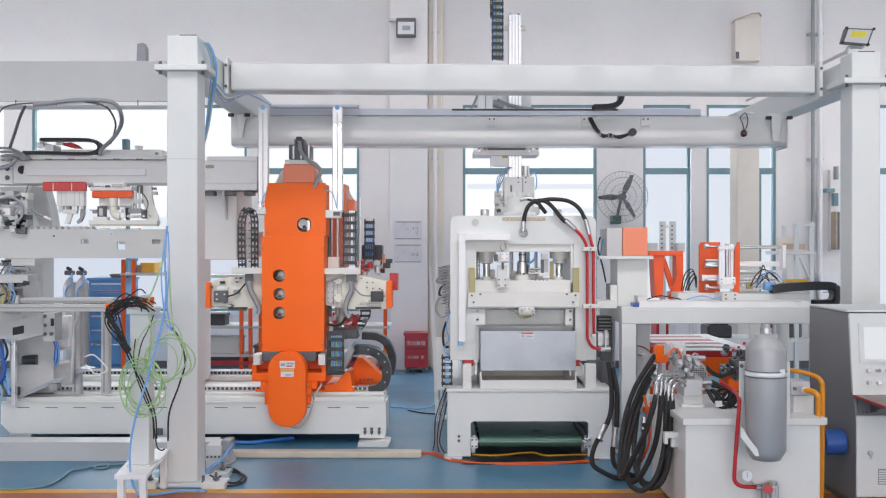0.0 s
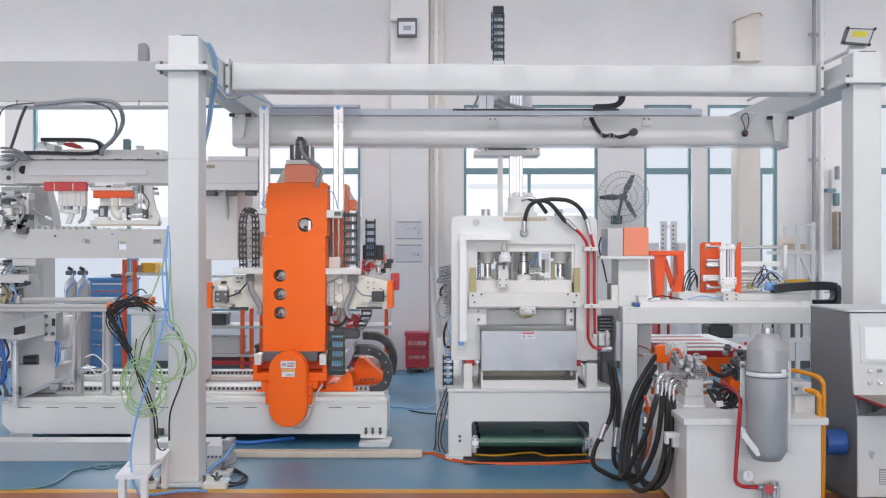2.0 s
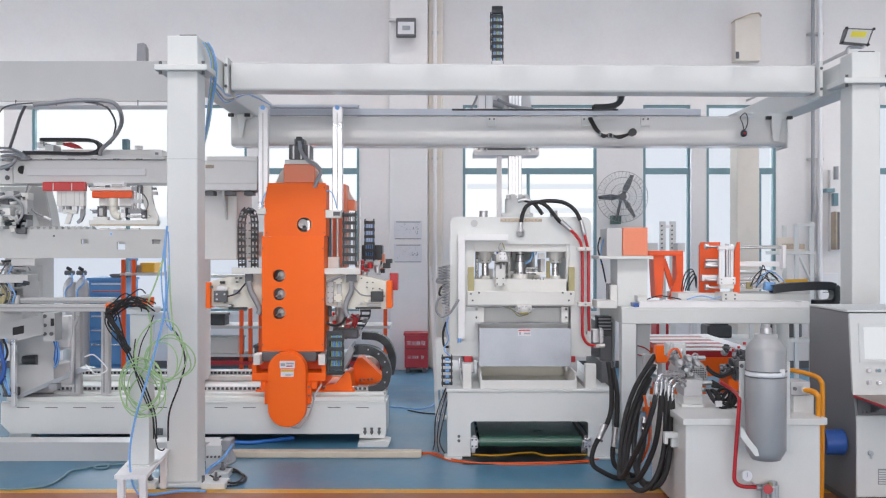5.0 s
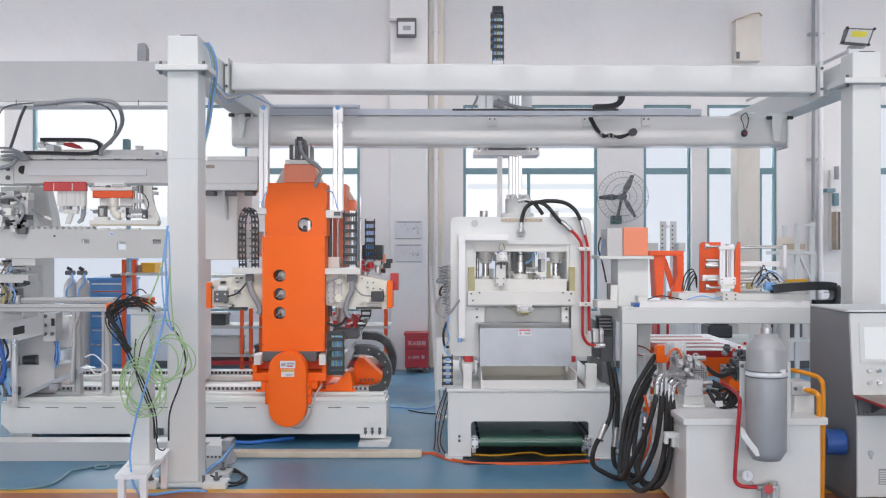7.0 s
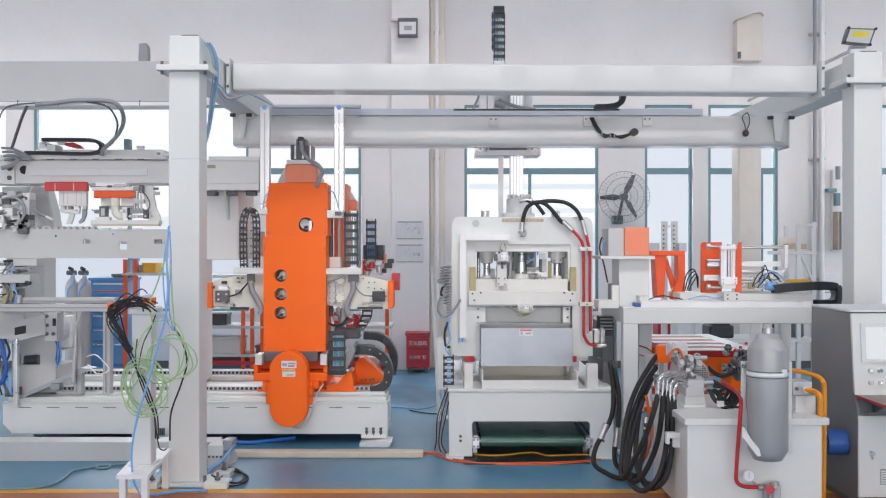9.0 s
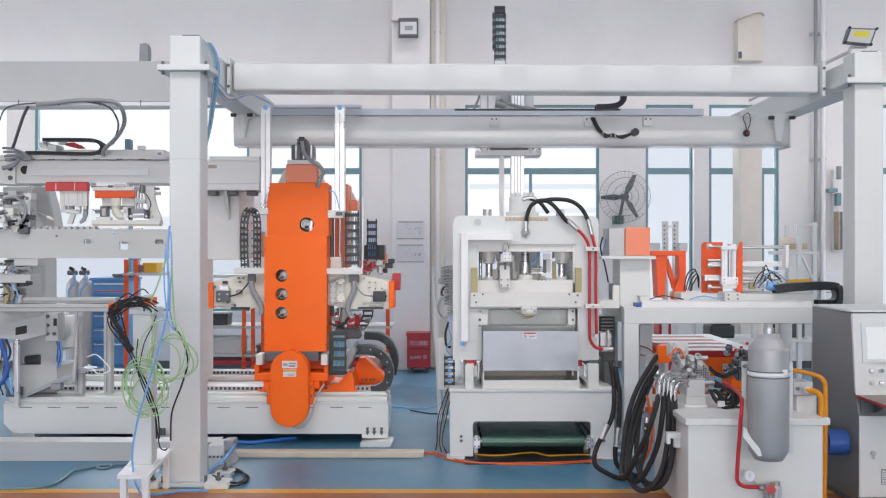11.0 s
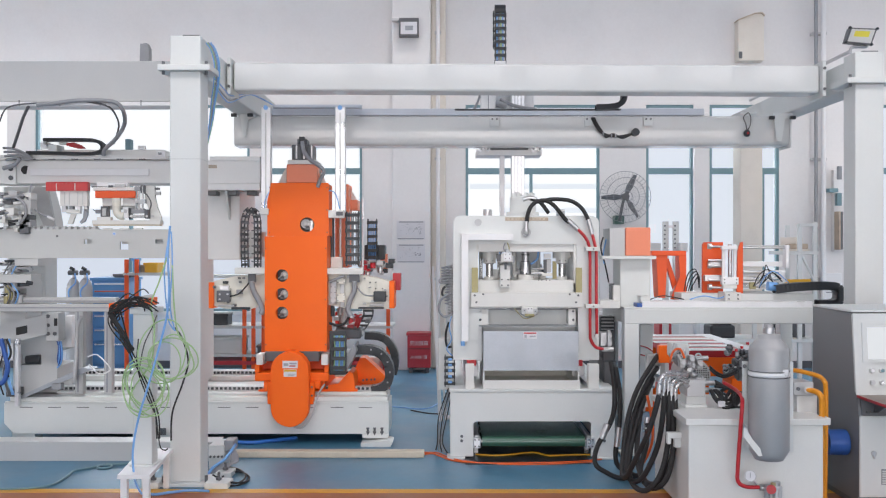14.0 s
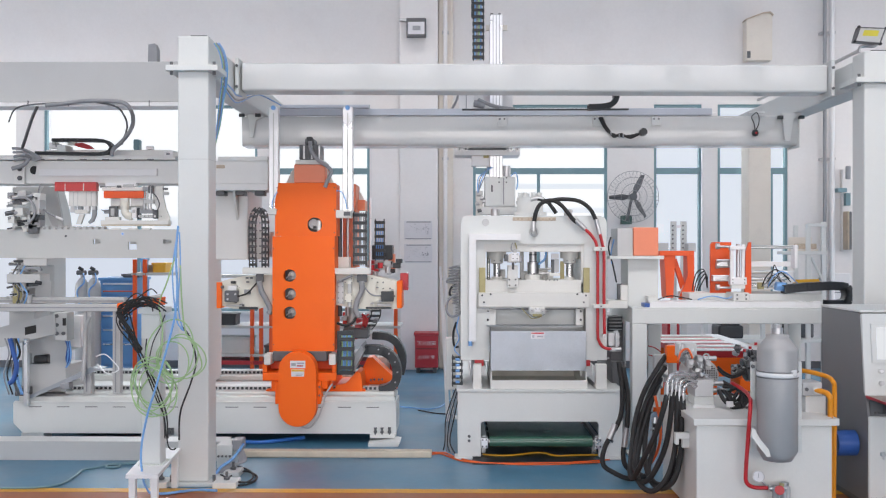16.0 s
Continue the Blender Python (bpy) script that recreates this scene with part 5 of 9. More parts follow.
    part("spindle_motor", rod(B(), (-1.104, 10.300, 1.178), (-1.104, 10.300, 1.362), 0.05, n=18), silver_paint, o)
    part("black_hose", hose(B(), [(-1.220, 9.950, 1.224), (-1.137, 9.950, 1.200), (-1.060, 9.950, 1.224), (-1.013, 9.950, 1.295)], 0.014), black_rubber, o)
    part("red_hose", hose(B(), [(-1.005, 10.300, 1.037), (-0.956, 10.300, 1.148), (-0.932, 10.300, 1.240), (-0.993, 10.300, 1.295)], 0.012), red_paint, o)
    link_chain("cable_carrier", black_plastic, o, [(-0.864, 10.600, 1.344), (-0.870, 10.600, 1.250), (-0.927, 10.600, 1.143), (-1.021, 10.600, 1.029)], 0.1, 0.05, 0.06, (1, 0, 0))
    part("red_rail", prism(B(), [(-1.138, 1.201), (-0.959, 1.265), (-0.940, 1.226), (-1.036, 1.047), (-1.081, 1.047), (-1.023, 1.182), (-1.125, 1.143)], 10.75, 10.8), gripper_red, o, "red slide rail")
    blk("red_block", gripper_red, o, -1.253, -1.138, 10.750, 10.850, 1.130, 1.284, 0.006, "red slide block")
    blk("drive_plate", silver_paint, o, -1.188, -1.113, 10.400, 10.500, 1.214, 1.357, 0.004)
    part("round_motor", rod(B(), (-0.810, 10.9, 0.499), (-0.817, 10.9, 0.765), 0.085, n=20), machine_cream, o)
    blk("coupling", red_paint, o, -0.720, -0.656, 10.800, 11.000, 0.560, 0.721, 0.006)


slideway()
machining_unit()



# ---- neighbouring line with transfer grippers ----
def transfer_beam():
    t = thing("transfer_gantry", (-3.2, 10.2, 0), "light grey transfer gantry with hanging gripper heads", "gantry")
    y = 10.0
    blk("beam", pale_grey, t, -6.6, -1.952, y, 10.4, 2.690, 2.935, 0.01)
    blk("beam_top", pale_grey, t, -6.6, -2.920, 9.95, 10.45, 2.940, 2.988, 0.004)
    blk("beam_head", pale_grey, t, -2.483, -1.954, 9.980, 10.420, 2.927, 2.974, 0.006)
    blk("rail_cover", pale_grey, t, -4.353, -3.000, 10.100, 10.400, 2.998, 3.058, 0.006)
    blk("cover_strip", white_metal, t, -4.368, -3.122, 9.970, 10.000, 2.771, 2.843, 0.003)
    blk("beam_foot", pale_grey, t, -2.899, -1.954, 9.980, 10.420, 2.618, 2.689, 0.004)
    blk("tag", tan, t, -2.499, -2.410, 9.995, 10.000, 2.851, 2.886, 0.001)
    for x in (-2.477, -2.267, -2.058,):
        blk("clamp_block", dark_grey, t, x - 0.05, x + 0.05, 10.05, 10.2, 2.568, 2.616, 0.004)
    blk("flange_slot", dark_grey, t, -4.371, -4.300, 9.944, 9.952, 2.937, 2.946, 0.0008)
    blk("flange_slot", dark_grey, t, -4.164, -4.093, 9.944, 9.952, 2.937, 2.946, 0.0008)
    blk("flange_slot", dark_grey, t, -3.927, -3.856, 9.944, 9.952, 2.937, 2.946, 0.0008)
    blk("flange_slot", dark_grey, t, -3.691, -3.620, 9.944, 9.952, 2.937, 2.946, 0.0008)
    blk("flange_slot", dark_grey, t, -3.454, -3.383, 9.944, 9.952, 2.937, 2.946, 0.0008)
    blk("flange_slot", dark_grey, t, -3.217, -3.146, 9.944, 9.952, 2.937, 2.946, 0.0008)
    part("hole", rod(B(), (-4.426, 9.994, 2.833), (-4.451, 10.050, 2.837), 0.045, n=20), dark_cavity, t)
    blk("end_flange", pale_grey, t, -4.636, -4.518, 9.960, 10.000, 2.682, 2.895, 0.004)
    bolts(t, [(-4.565, 9.960, 2.842), (-4.565, 9.960, 2.747)], 0.025, 0.012)
    # supports: column behind the corner and the big grey body
    blk("support_column", pale_grey, t, -2.878, -2.210, 10.200, 11.000, 1.885, 2.625, 0.01)
    part("gusset", prism(B(), [(10.0, 2.625), (10.2, 2.625), (10.2, 2.310)], -2.333, -2.309, "x"), machine_grey, t)
    blk("support_leg", machine_grey, t, -3.034, -2.713, 10.8, 11.1, 0.5, 1.910, 0.01)
    blk("support_column", shop_grey, t, -5.081, -4.642, 11.000, 11.350, 1.221, 2.661, 0.02)
    blk("support_leg", machine_grey, t, -5.011, -4.683, 11.02, 11.33, 0, 1.240, 0.02)
    part("grey_hood", prism(B(), [(-4.826, 2.677), (-4.365, 2.677), (-4.297, 2.431), (-4.266, 2.222), (-4.826, 2.222)], 10.35, 10.6), machine_grey, t, "grey curved hood")
    part("hood_panel", prism(B(), [(-4.454, 2.686), (-4.331, 2.674), (-4.264, 2.349), (-4.252, 2.245), (-4.362, 2.245), (-4.515, 2.582)], 10.3, 10.345), silver_paint, t, "grey angled hood panel")
    # grippers
    g = blk("gripper_plate", gripper_red, t, -4.183, -3.741, 9.920, 9.990, 2.608, 2.690, 0.003, "red gripper mounting plate in three sections")
    blk("section_gap", machine_cream, g, -4.075, -4.067, 9.916, 9.925, 2.610, 2.687, 0.001)
    blk("section_gap", machine_cream, g, -3.881, -3.872, 9.916, 9.925, 2.610, 2.687, 0.001)
    blk("plate_lip", red_paint, g, -4.182, -3.750, 9.930, 9.990, 2.691, 2.703, 0.002)
    blk("gripper_body", machine_cream, g, -4.048, -3.758, 9.950, 10.020, 2.450, 2.610, 0.005)
    blk("body_seam", rail_grey, g, -3.999, -3.993, 9.946, 9.952, 2.456, 2.597, 0.001)
    blk("body_seam", rail_grey, g, -3.952, -3.946, 9.946, 9.952, 2.456, 2.597, 0.001)
    blk("body_seam", rail_grey, g, -3.863, -3.857, 9.946, 9.952, 2.456, 2.597, 0.001)
    blk("body_seam", rail_grey, g, -3.810, -3.804, 9.946, 9.952, 2.456, 2.597, 0.001)
    blk("jaw", steel, g, -4.034, -3.987, 9.960, 10.030, 2.385, 2.450, 0.003)
    blk("jaw", grey_cable, g, -3.957, -3.916, 9.960, 10.030, 2.415, 2.450, 0.003)
    blk("jaw", white_metal, g, -3.880, -3.839, 9.960, 10.030, 2.397, 2.450, 0.003)
    blk("jaw", steel, g, -3.803, -3.768, 9.960, 10.030, 2.415, 2.450, 0.003)
    blk("jaw", machine_cream, g, -3.987, -3.845, 9.960, 10.030, 2.373, 2.415, 0.003)
    part("finger", prism(B(), [(-3.943, 2.368), (-3.890, 2.368), (-3.926, 2.261), (-3.979, 2.261)], 9.97, 10.01), machine_cream, g)
    part("finger", prism(B(), [(-3.801, 2.451), (-3.766, 2.451), (-3.766, 2.362), (-3.795, 2.291), (-3.837, 2.267), (-3.849, 2.285), (-3.813, 2.326)], 9.97, 10.01), grey_cable, g)
    h = blk("gripper_plate", deep_orange, t, -3.660, -3.239, 9.900, 9.980, 2.533, 2.606, 0.004, "orange-red gripper mounting plate")
    blk("gripper_rail", machine_cream, h, -3.688, -3.239, 9.920, 10.000, 2.611, 2.649, 0.003)
    blk("gripper_rail", white_metal, h, -3.652, -3.328, 9.920, 10.000, 2.655, 2.696, 0.003)
    blk("gripper_rail", dark_grey, h, -3.709, -3.612, 9.930, 10.000, 2.644, 2.661, 0.003)
    blk("rail_block", dark_grey, h, -3.527, -3.479, 9.915, 9.930, 2.643, 2.666, 0.003)
    blk("rail_block", silver_paint, h, -3.457, -3.348, 9.910, 9.930, 2.648, 2.678, 0.003)
    blk("gripper_base", machine_cream, h, -3.685, -2.973, 9.880, 10.000, 2.256, 2.300, 0.003)
    blk("base_edge", plank, h, -3.680, -2.981, 9.885, 9.990, 2.241, 2.256, 0.003)
    blk("gripper_body", machine_cream, h, -3.604, -3.492, 9.950, 10.050, 2.453, 2.533, 0.003)
    blk("gripper_body", machine_cream, h, -3.391, -3.249, 9.950, 10.050, 2.453, 2.533, 0.003)
    blk("gripper_body", rail_grey, h, -3.613, -3.262, 9.990, 10.050, 2.416, 2.455, 0.003)
    blk("elbow_collar", rail_grey, h, -3.491, -3.396, 9.930, 9.950, 2.431, 2.455, 0.003)
    blk("clamp_body", dark_grey, h, -3.618, -3.535, 9.940, 10.000, 2.331, 2.449, 0.003)
    blk("clamp_jaw", silver_paint, h, -3.593, -3.552, 9.920, 9.940, 2.348, 2.425, 0.003)
    blk("clamp_arm", grey_cable, h, -3.668, -3.609, 9.930, 9.960, 2.372, 2.413, 0.003)
    blk("clamp_foot", machine_cream, h, -3.645, -3.498, 9.900, 9.980, 2.300, 2.336, 0.003)
    blk("sensor_block", white_metal, h, -3.375, -3.322, 9.920, 9.970, 2.325, 2.437, 0.003)
    blk("sensor_face", silver_paint, h, -3.361, -3.332, 9.915, 9.921, 2.377, 2.413, 0.003)
    blk("cylinder", grey_cable, h, -3.325, -3.154, 9.930, 9.980, 2.372, 2.425, 0.003)
    blk("cylinder", silver_paint, h, -3.328, -3.115, 9.920, 9.980, 2.325, 2.360, 0.003)
    blk("cylinder_end", dark_grey, h, -3.148, -3.106, 9.910, 9.980, 2.318, 2.413, 0.003)
    blk("cylinder_end", black_plastic, h, -3.314, -3.291, 9.915, 9.980, 2.313, 2.430, 0.003)
    blk("rod_guide", grey_cable, h, -3.250, -3.191, 9.900, 9.960, 2.606, 2.654, 0.003)
    blk("rod_guide", dark_grey, h, -3.192, -3.151, 9.920, 9.970, 2.584, 2.667, 0.003)
    blk("rod_clamp", silver_paint, h, -3.239, -3.138, 9.900, 9.960, 2.477, 2.518, 0.003)
    blk("hose_bracket", dark_grey, h, -3.048, -3.000, 9.930, 9.970, 2.620, 2.644, 0.003)
    blk("hose_bracket", silver_paint, h, -3.048, -2.989, 9.930, 9.970, 2.567, 2.602, 0.003)
    part("gripper_side", prism(B(), [(-3.173, 2.665), (-3.066, 2.665), (-3.060, 2.541), (-3.036, 2.434), (-2.995, 2.333), (-2.995, 2.250), (-3.114, 2.250), (-3.131, 2.422), (-3.167, 2.511)], 9.99, 10.03), machine_cream, h, "cream curved side cheek")
    part("gripper_cylinder", rod(B(), (-3.443, 9.930, 2.532), (-3.443, 9.930, 2.443), 0.047, n=18), ivory, h)
    part("gripper_elbow", hose(B(), [(-3.443, 9.930, 2.443), (-3.440, 9.930, 2.384), (-3.408, 9.930, 2.348), (-3.367, 9.930, 2.343)], 0.042, n=12), ivory, h)
    part("gripper_rod", rod(B(), (-3.242, 9.930, 2.656), (-3.242, 9.930, 2.413), 0.011, n=10), steel, h)
    part("gripper_rod", rod(B(), (-3.207, 9.930, 2.656), (-3.207, 9.930, 2.413), 0.011, n=10), steel, h)
    part("gripper_rod", rod(B(), (-3.172, 9.930, 2.656), (-3.172, 9.930, 2.413), 0.011, n=10), steel, h)
    part("screw", rod(B(), (-3.286, 9.90, 2.342), (-3.286, 9.93, 2.342), 0.012, n=8), steel, h)
    part("screw", rod(B(), (-3.244, 9.90, 2.342), (-3.244, 9.93, 2.342), 0.012, n=8), steel, h)
    part("screw", rod(B(), (-3.203, 9.90, 2.342), (-3.203, 9.93, 2.342), 0.012, n=8), steel, h)
    part("screw", rod(B(), (-3.121, 9.90, 2.342), (-3.121, 9.93, 2.342), 0.012, n=8), steel, h)
    part("screw", rod(B(), (-3.068, 9.90, 2.342), (-3.068, 9.93, 2.342), 0.012, n=8), steel, h)
    part("air_tube", hose(B(), [(-3.144, 9.900, 2.583), (-3.109, 9.900, 2.554), (-3.074, 9.900, 2.477), (-3.091, 9.900, 2.412), (-3.127, 9.900, 2.389)], 0.007, n=6), dark_grey, h)
    part("air_tube", hose(B(), [(-3.688, 9.920, 2.413), (-3.652, 9.920, 2.395), (-3.611, 9.920, 2.407)], 0.006, n=6), grey_cable, h)
    # carrier and cables on top
    link_chain("cable_carrier", black_plastic, t, [(-4.199, 9.950, 3.143), (-3.933, 9.950, 3.143), (-3.696, 9.950, 3.137), (-3.613, 9.950, 3.108), (-3.589, 9.950, 3.060), (-3.625, 9.950, 3.013), (-3.755, 9.950, 2.995), (-4.051, 9.950, 3.001), (-4.377, 9.950, 3.007)], 0.1, 0.026, 0.04, (0, 1, 0), "flat black cable carrier", True)
    blk("carrier_end", machine_grey, t, -4.149, -4.060, 9.900, 10.100, 3.019, 3.090, 0.004)
    part("red_strip", prism(B(), [(-4.053, 3.112), (-3.920, 3.124), (-3.842, 3.094), (-3.801, 3.059), (-3.884, 3.059), (-3.973, 3.082)], 10.0, 10.04), red_paint, t)
    blk("valve_block", white_metal, t, -4.268, -4.179, 9.980, 10.050, 3.063, 3.122, 0.004)
    blk("valve_block", white_metal, t, -4.156, -4.082, 9.960, 10.020, 3.025, 3.084, 0.004)
    blk("valve_block", silver_paint, t, -4.225, -4.190, 9.950, 10.000, 3.101, 3.136, 0.004)
    blk("valve_block", machine_cream, t, -4.076, -3.999, 9.990, 10.050, 3.099, 3.135, 0.004)
    blk("valve_block", grey_cable, t, -4.186, -4.118, 9.940, 9.980, 3.076, 3.100, 0.004)
    blk("valve_block", white_metal, t, -3.036, -2.941, 9.930, 9.990, 2.963, 3.034, 0.004)
    blk("valve_block", machine_cream, t, -2.944, -2.885, 9.940, 9.990, 2.970, 3.017, 0.004)
    blk("valve_block", grey_cable, t, -3.009, -2.974, 9.920, 9.940, 2.985, 3.009, 0.004)
    blk("valve_block", white_metal, t, -3.254, -3.182, 10.020, 10.080, 3.055, 3.091, 0.004)
    blk("sensor", frame_teal, t, -3.415, -3.355, 10.100, 10.200, 3.058, 3.172, 0.008)
    part("grey_hose", hose(B(), [(-4.008, 9.300, 3.412), (-3.842, 9.300, 3.428), (-3.620, 9.300, 3.456), (-3.371, 9.300, 3.456), (-3.233, 9.300, 3.434), (-3.183, 9.350, 3.369), (-3.212, 9.500, 3.284), (-3.297, 9.650, 3.201), (-3.430, 9.800, 3.114), (-3.552, 9.880, 3.035), (-3.571, 9.900, 2.972)], 0.021, n=10), grey_cable, t, "thick grey cable loop")
    part("thin_hose", hose(B(), [(-3.517, 9.320, 3.448), (-3.330, 9.340, 3.407), (-3.302, 9.500, 3.335), (-3.343, 9.700, 3.247), (-3.447, 9.850, 3.091)], 0.01), dark_grey, t)
    part("thin_hose", hose(B(), [(-4.103, 9.340, 3.418), (-4.230, 9.500, 3.318), (-4.365, 9.700, 3.207), (-4.491, 9.850, 3.049)], 0.016), dark_grey, t)
    part("thin_hose", hose(B(), [(-4.467, 9.500, 3.278), (-4.352, 9.350, 3.364), (-4.257, 9.300, 3.401), (-4.119, 9.300, 3.423), (-3.842, 9.300, 3.439)], 0.008), dark_grey, t)
    for i in range(4):
        part("cable_bundle", hose(B(), [(-4.597, 9.85 + 0.02 * i, 3.049 - 0.04 * i), (-4.479, 9.85 + 0.02 * i, 3.038 - 0.03 * i), (-4.374, 9.87, 2.991 - 0.02 * i), (-4.315, 9.9, 2.944)], 0.014, n=6), grey_cable, t)
    part("cable_bundle", hose(B(), [(-4.597, 9.850, 2.838), (-4.479, 9.850, 2.874), (-4.421, 9.850, 2.944)], 0.022), grey_cable, t)
    cable = part("sensor_cable", hose(B(), [(-4.322, 9.900, 2.677), (-4.346, 9.900, 2.565), (-4.322, 9.900, 2.453), (-4.251, 9.900, 2.383), (-4.157, 9.900, 2.336)], 0.009, n=8), grey_cable, t)
    part("sensor_tip", rod(B(), (-4.157, 9.9, 2.336), (-4.086, 9.9, 2.306), 0.014, n=10), white_metal, cable)


def feed_rail():
    b = thing("transfer_rail", (-3.6, 9.9, 0), "light grey perforated transfer rail with roller chain", "rail")
    y = 9.85
    plate = plate_with_holes(B(), -6.6, -2.849, 1.906, 2.205, [(-3.752, -3.676, 2.053, 2.100), (-3.383, -3.295, 1.994, 2.076), (-3.014, -2.932, 2.053, 2.100)], y, y + 0.03)
    part("web", plate, rail_grey, b)
    blk("flange", machine_grey, b, -6.6, -2.849, y + 0.03, y + 0.3, 2.182, 2.205, 0.003)
    blk("flange", machine_grey, b, -6.6, -2.849, y + 0.03, y + 0.3, 1.906, 1.930, 0.003)
    blk("end_plate", machine_grey, b, -2.980, -1.986, 10.300, 10.500, 1.914, 2.190, 0.005)
    blk("rail_leg", machine_grey, b, -2.850, -2.639, 10.05, 10.14, 0.5, 1.910, 0.005)
    blk("rail_leg", machine_grey, b, -5.6, -5.3, 10.0, 10.2, 0.0, 1.910, 0.005)
    for i in range(12):
        x = -4.36 + i * 0.064
        part("roller", rod(B(), (x, 9.86, 2.219), (x, 9.95, 2.219), 0.018, n=12), silver_paint, b)
    # strip added for the shade on the rollers' undersides
    blk("chain_bed", grey_cable, b, -4.42, -3.62, 9.87, 9.95, 2.2055, 2.213, 0.001)
    for x in (-3.709, -3.339, -2.981,):
        blk("clip", shop_grey, b, x - 0.04, x + 0.03, 9.9, 9.96, 2.053, 2.112, 0.003)
    part("dot", rod(B(), (-4.034, y - 0.004, 2.135), (-4.034, y, 2.135), 0.012, n=10), dark_grey, b)
    part("label_dot", rod(B(), (-3.44, 9.845, 2.158), (-3.44, 9.851, 2.158), 0.02, n=16), rail_blue, b)
    part("label_mark", rod(B(), (-3.44, 9.843, 2.158), (-3.44, 9.846, 2.158), 0.011, n=12), blue_tube, b)
    for x in (-3.512, -3.336, -3.190,):
        blk("gauge_strip", machine_cream, b, x - 0.05, x + 0.04, 9.84, 9.9, 2.199, 2.217, 0.002)
    # clutter of fittings at its outer end
    random.seed(5)
    for i in range(46):
        x, z, s = random.uniform(-4.608, -4.317), random.uniform(2.192, 2.560), random.uniform(0.012, 0.05)
        m = (machine_cream, silver_paint, dark_grey, grey_cable, black_plastic)[i % 5]
        if i % 2:
            blk("fitting", m, b, x - s, x + s, 9.8, 9.95, z - s, z + s, 0.006)
        else:
            part("fitting", rod(B(), (x - s, 9.8, z), (x + s, 9.84, z + s * 0.5), s * 0.5, n=10), m, b)
    part("hose_arc", hose(B(), [(-4.564, 9.780, 2.518), (-4.436, 9.780, 2.530), (-4.343, 9.780, 2.460), (-4.331, 9.780, 2.355), (-4.389, 9.780, 2.262)], 0.014), grey_cable, b)


def profile_stand():
    a = thing("profile_stand", (-3.698, 9.5, 0), "aluminium profile stand with orange end blocks", "stand")
    blk("rail", silver_paint, a, -6.4, -3.376, 9.5, 9.6, 1.372, 1.446, 0.006)
    blk("slot", grey_cable, a, -6.3, -3.382, 9.494, 9.502, 1.406, 1.418, 0.001)
    blk("rear_rail", silver_paint, a, -6.4, -3.389, 9.75, 9.85, 1.443, 1.501, 0.005)
    blk("slot", grey_cable, a, -6.3, -3.401, 9.744, 9.752, 1.457, 1.472, 0.001)
    for x0, x1 in ((-3.833, -3.763,), (-3.529, -3.465,)):
        blk("post", silver_paint, a, x0, x1, 9.8, 9.9, 0.5, 1.372, 0.006)
    blk("end_block", orange_paint, a, -3.362, -3.283, 9.460, 9.620, 1.352, 1.459, 0.006, "orange end block")
    blk("end_block", orange_paint, a, -3.120, -2.960, 9.600, 9.750, 1.429, 1.509, 0.006, "orange end block")
    part("cross_arm", hose(B(), [(-3.285, 9.450, 1.398), (-3.144, 9.450, 1.466), (-3.032, 9.450, 1.511), (-2.919, 9.450, 1.533)], 0.018), silver_paint, a)
    for x0, x1 in ((-3.833, -3.763), (-3.529, -3.465)):
        blk("post_slot", grey_cable, a, (x0 + x1) / 2 - 0.008, (x0 + x1) / 2 + 0.008, 9.796, 9.802, 0.52, 1.36, 0.0008)
        blk("post_side", silver_paint, a, x1, x1 + 0.012, 9.805, 9.895, 0.5, 1.37, 0.001)
    part("post_brace", hose(B(), [(-3.718, 9.700, 1.313), (-3.765, 9.700, 1.197), (-3.776, 9.700, 0.966), (-3.799, 9.700, 0.620)], 0.02), silver_paint, a)
    part("white_tube", hose(B(), [(-3.547, 9.400, 0.931), (-3.463, 9.400, 0.954), (-3.380, 9.400, 0.887), (-3.324, 9.400, 0.803), (-3.435, 9.400, 0.763), (-3.536, 9.400, 0.859)], 0.007, n=6), white_metal, a)


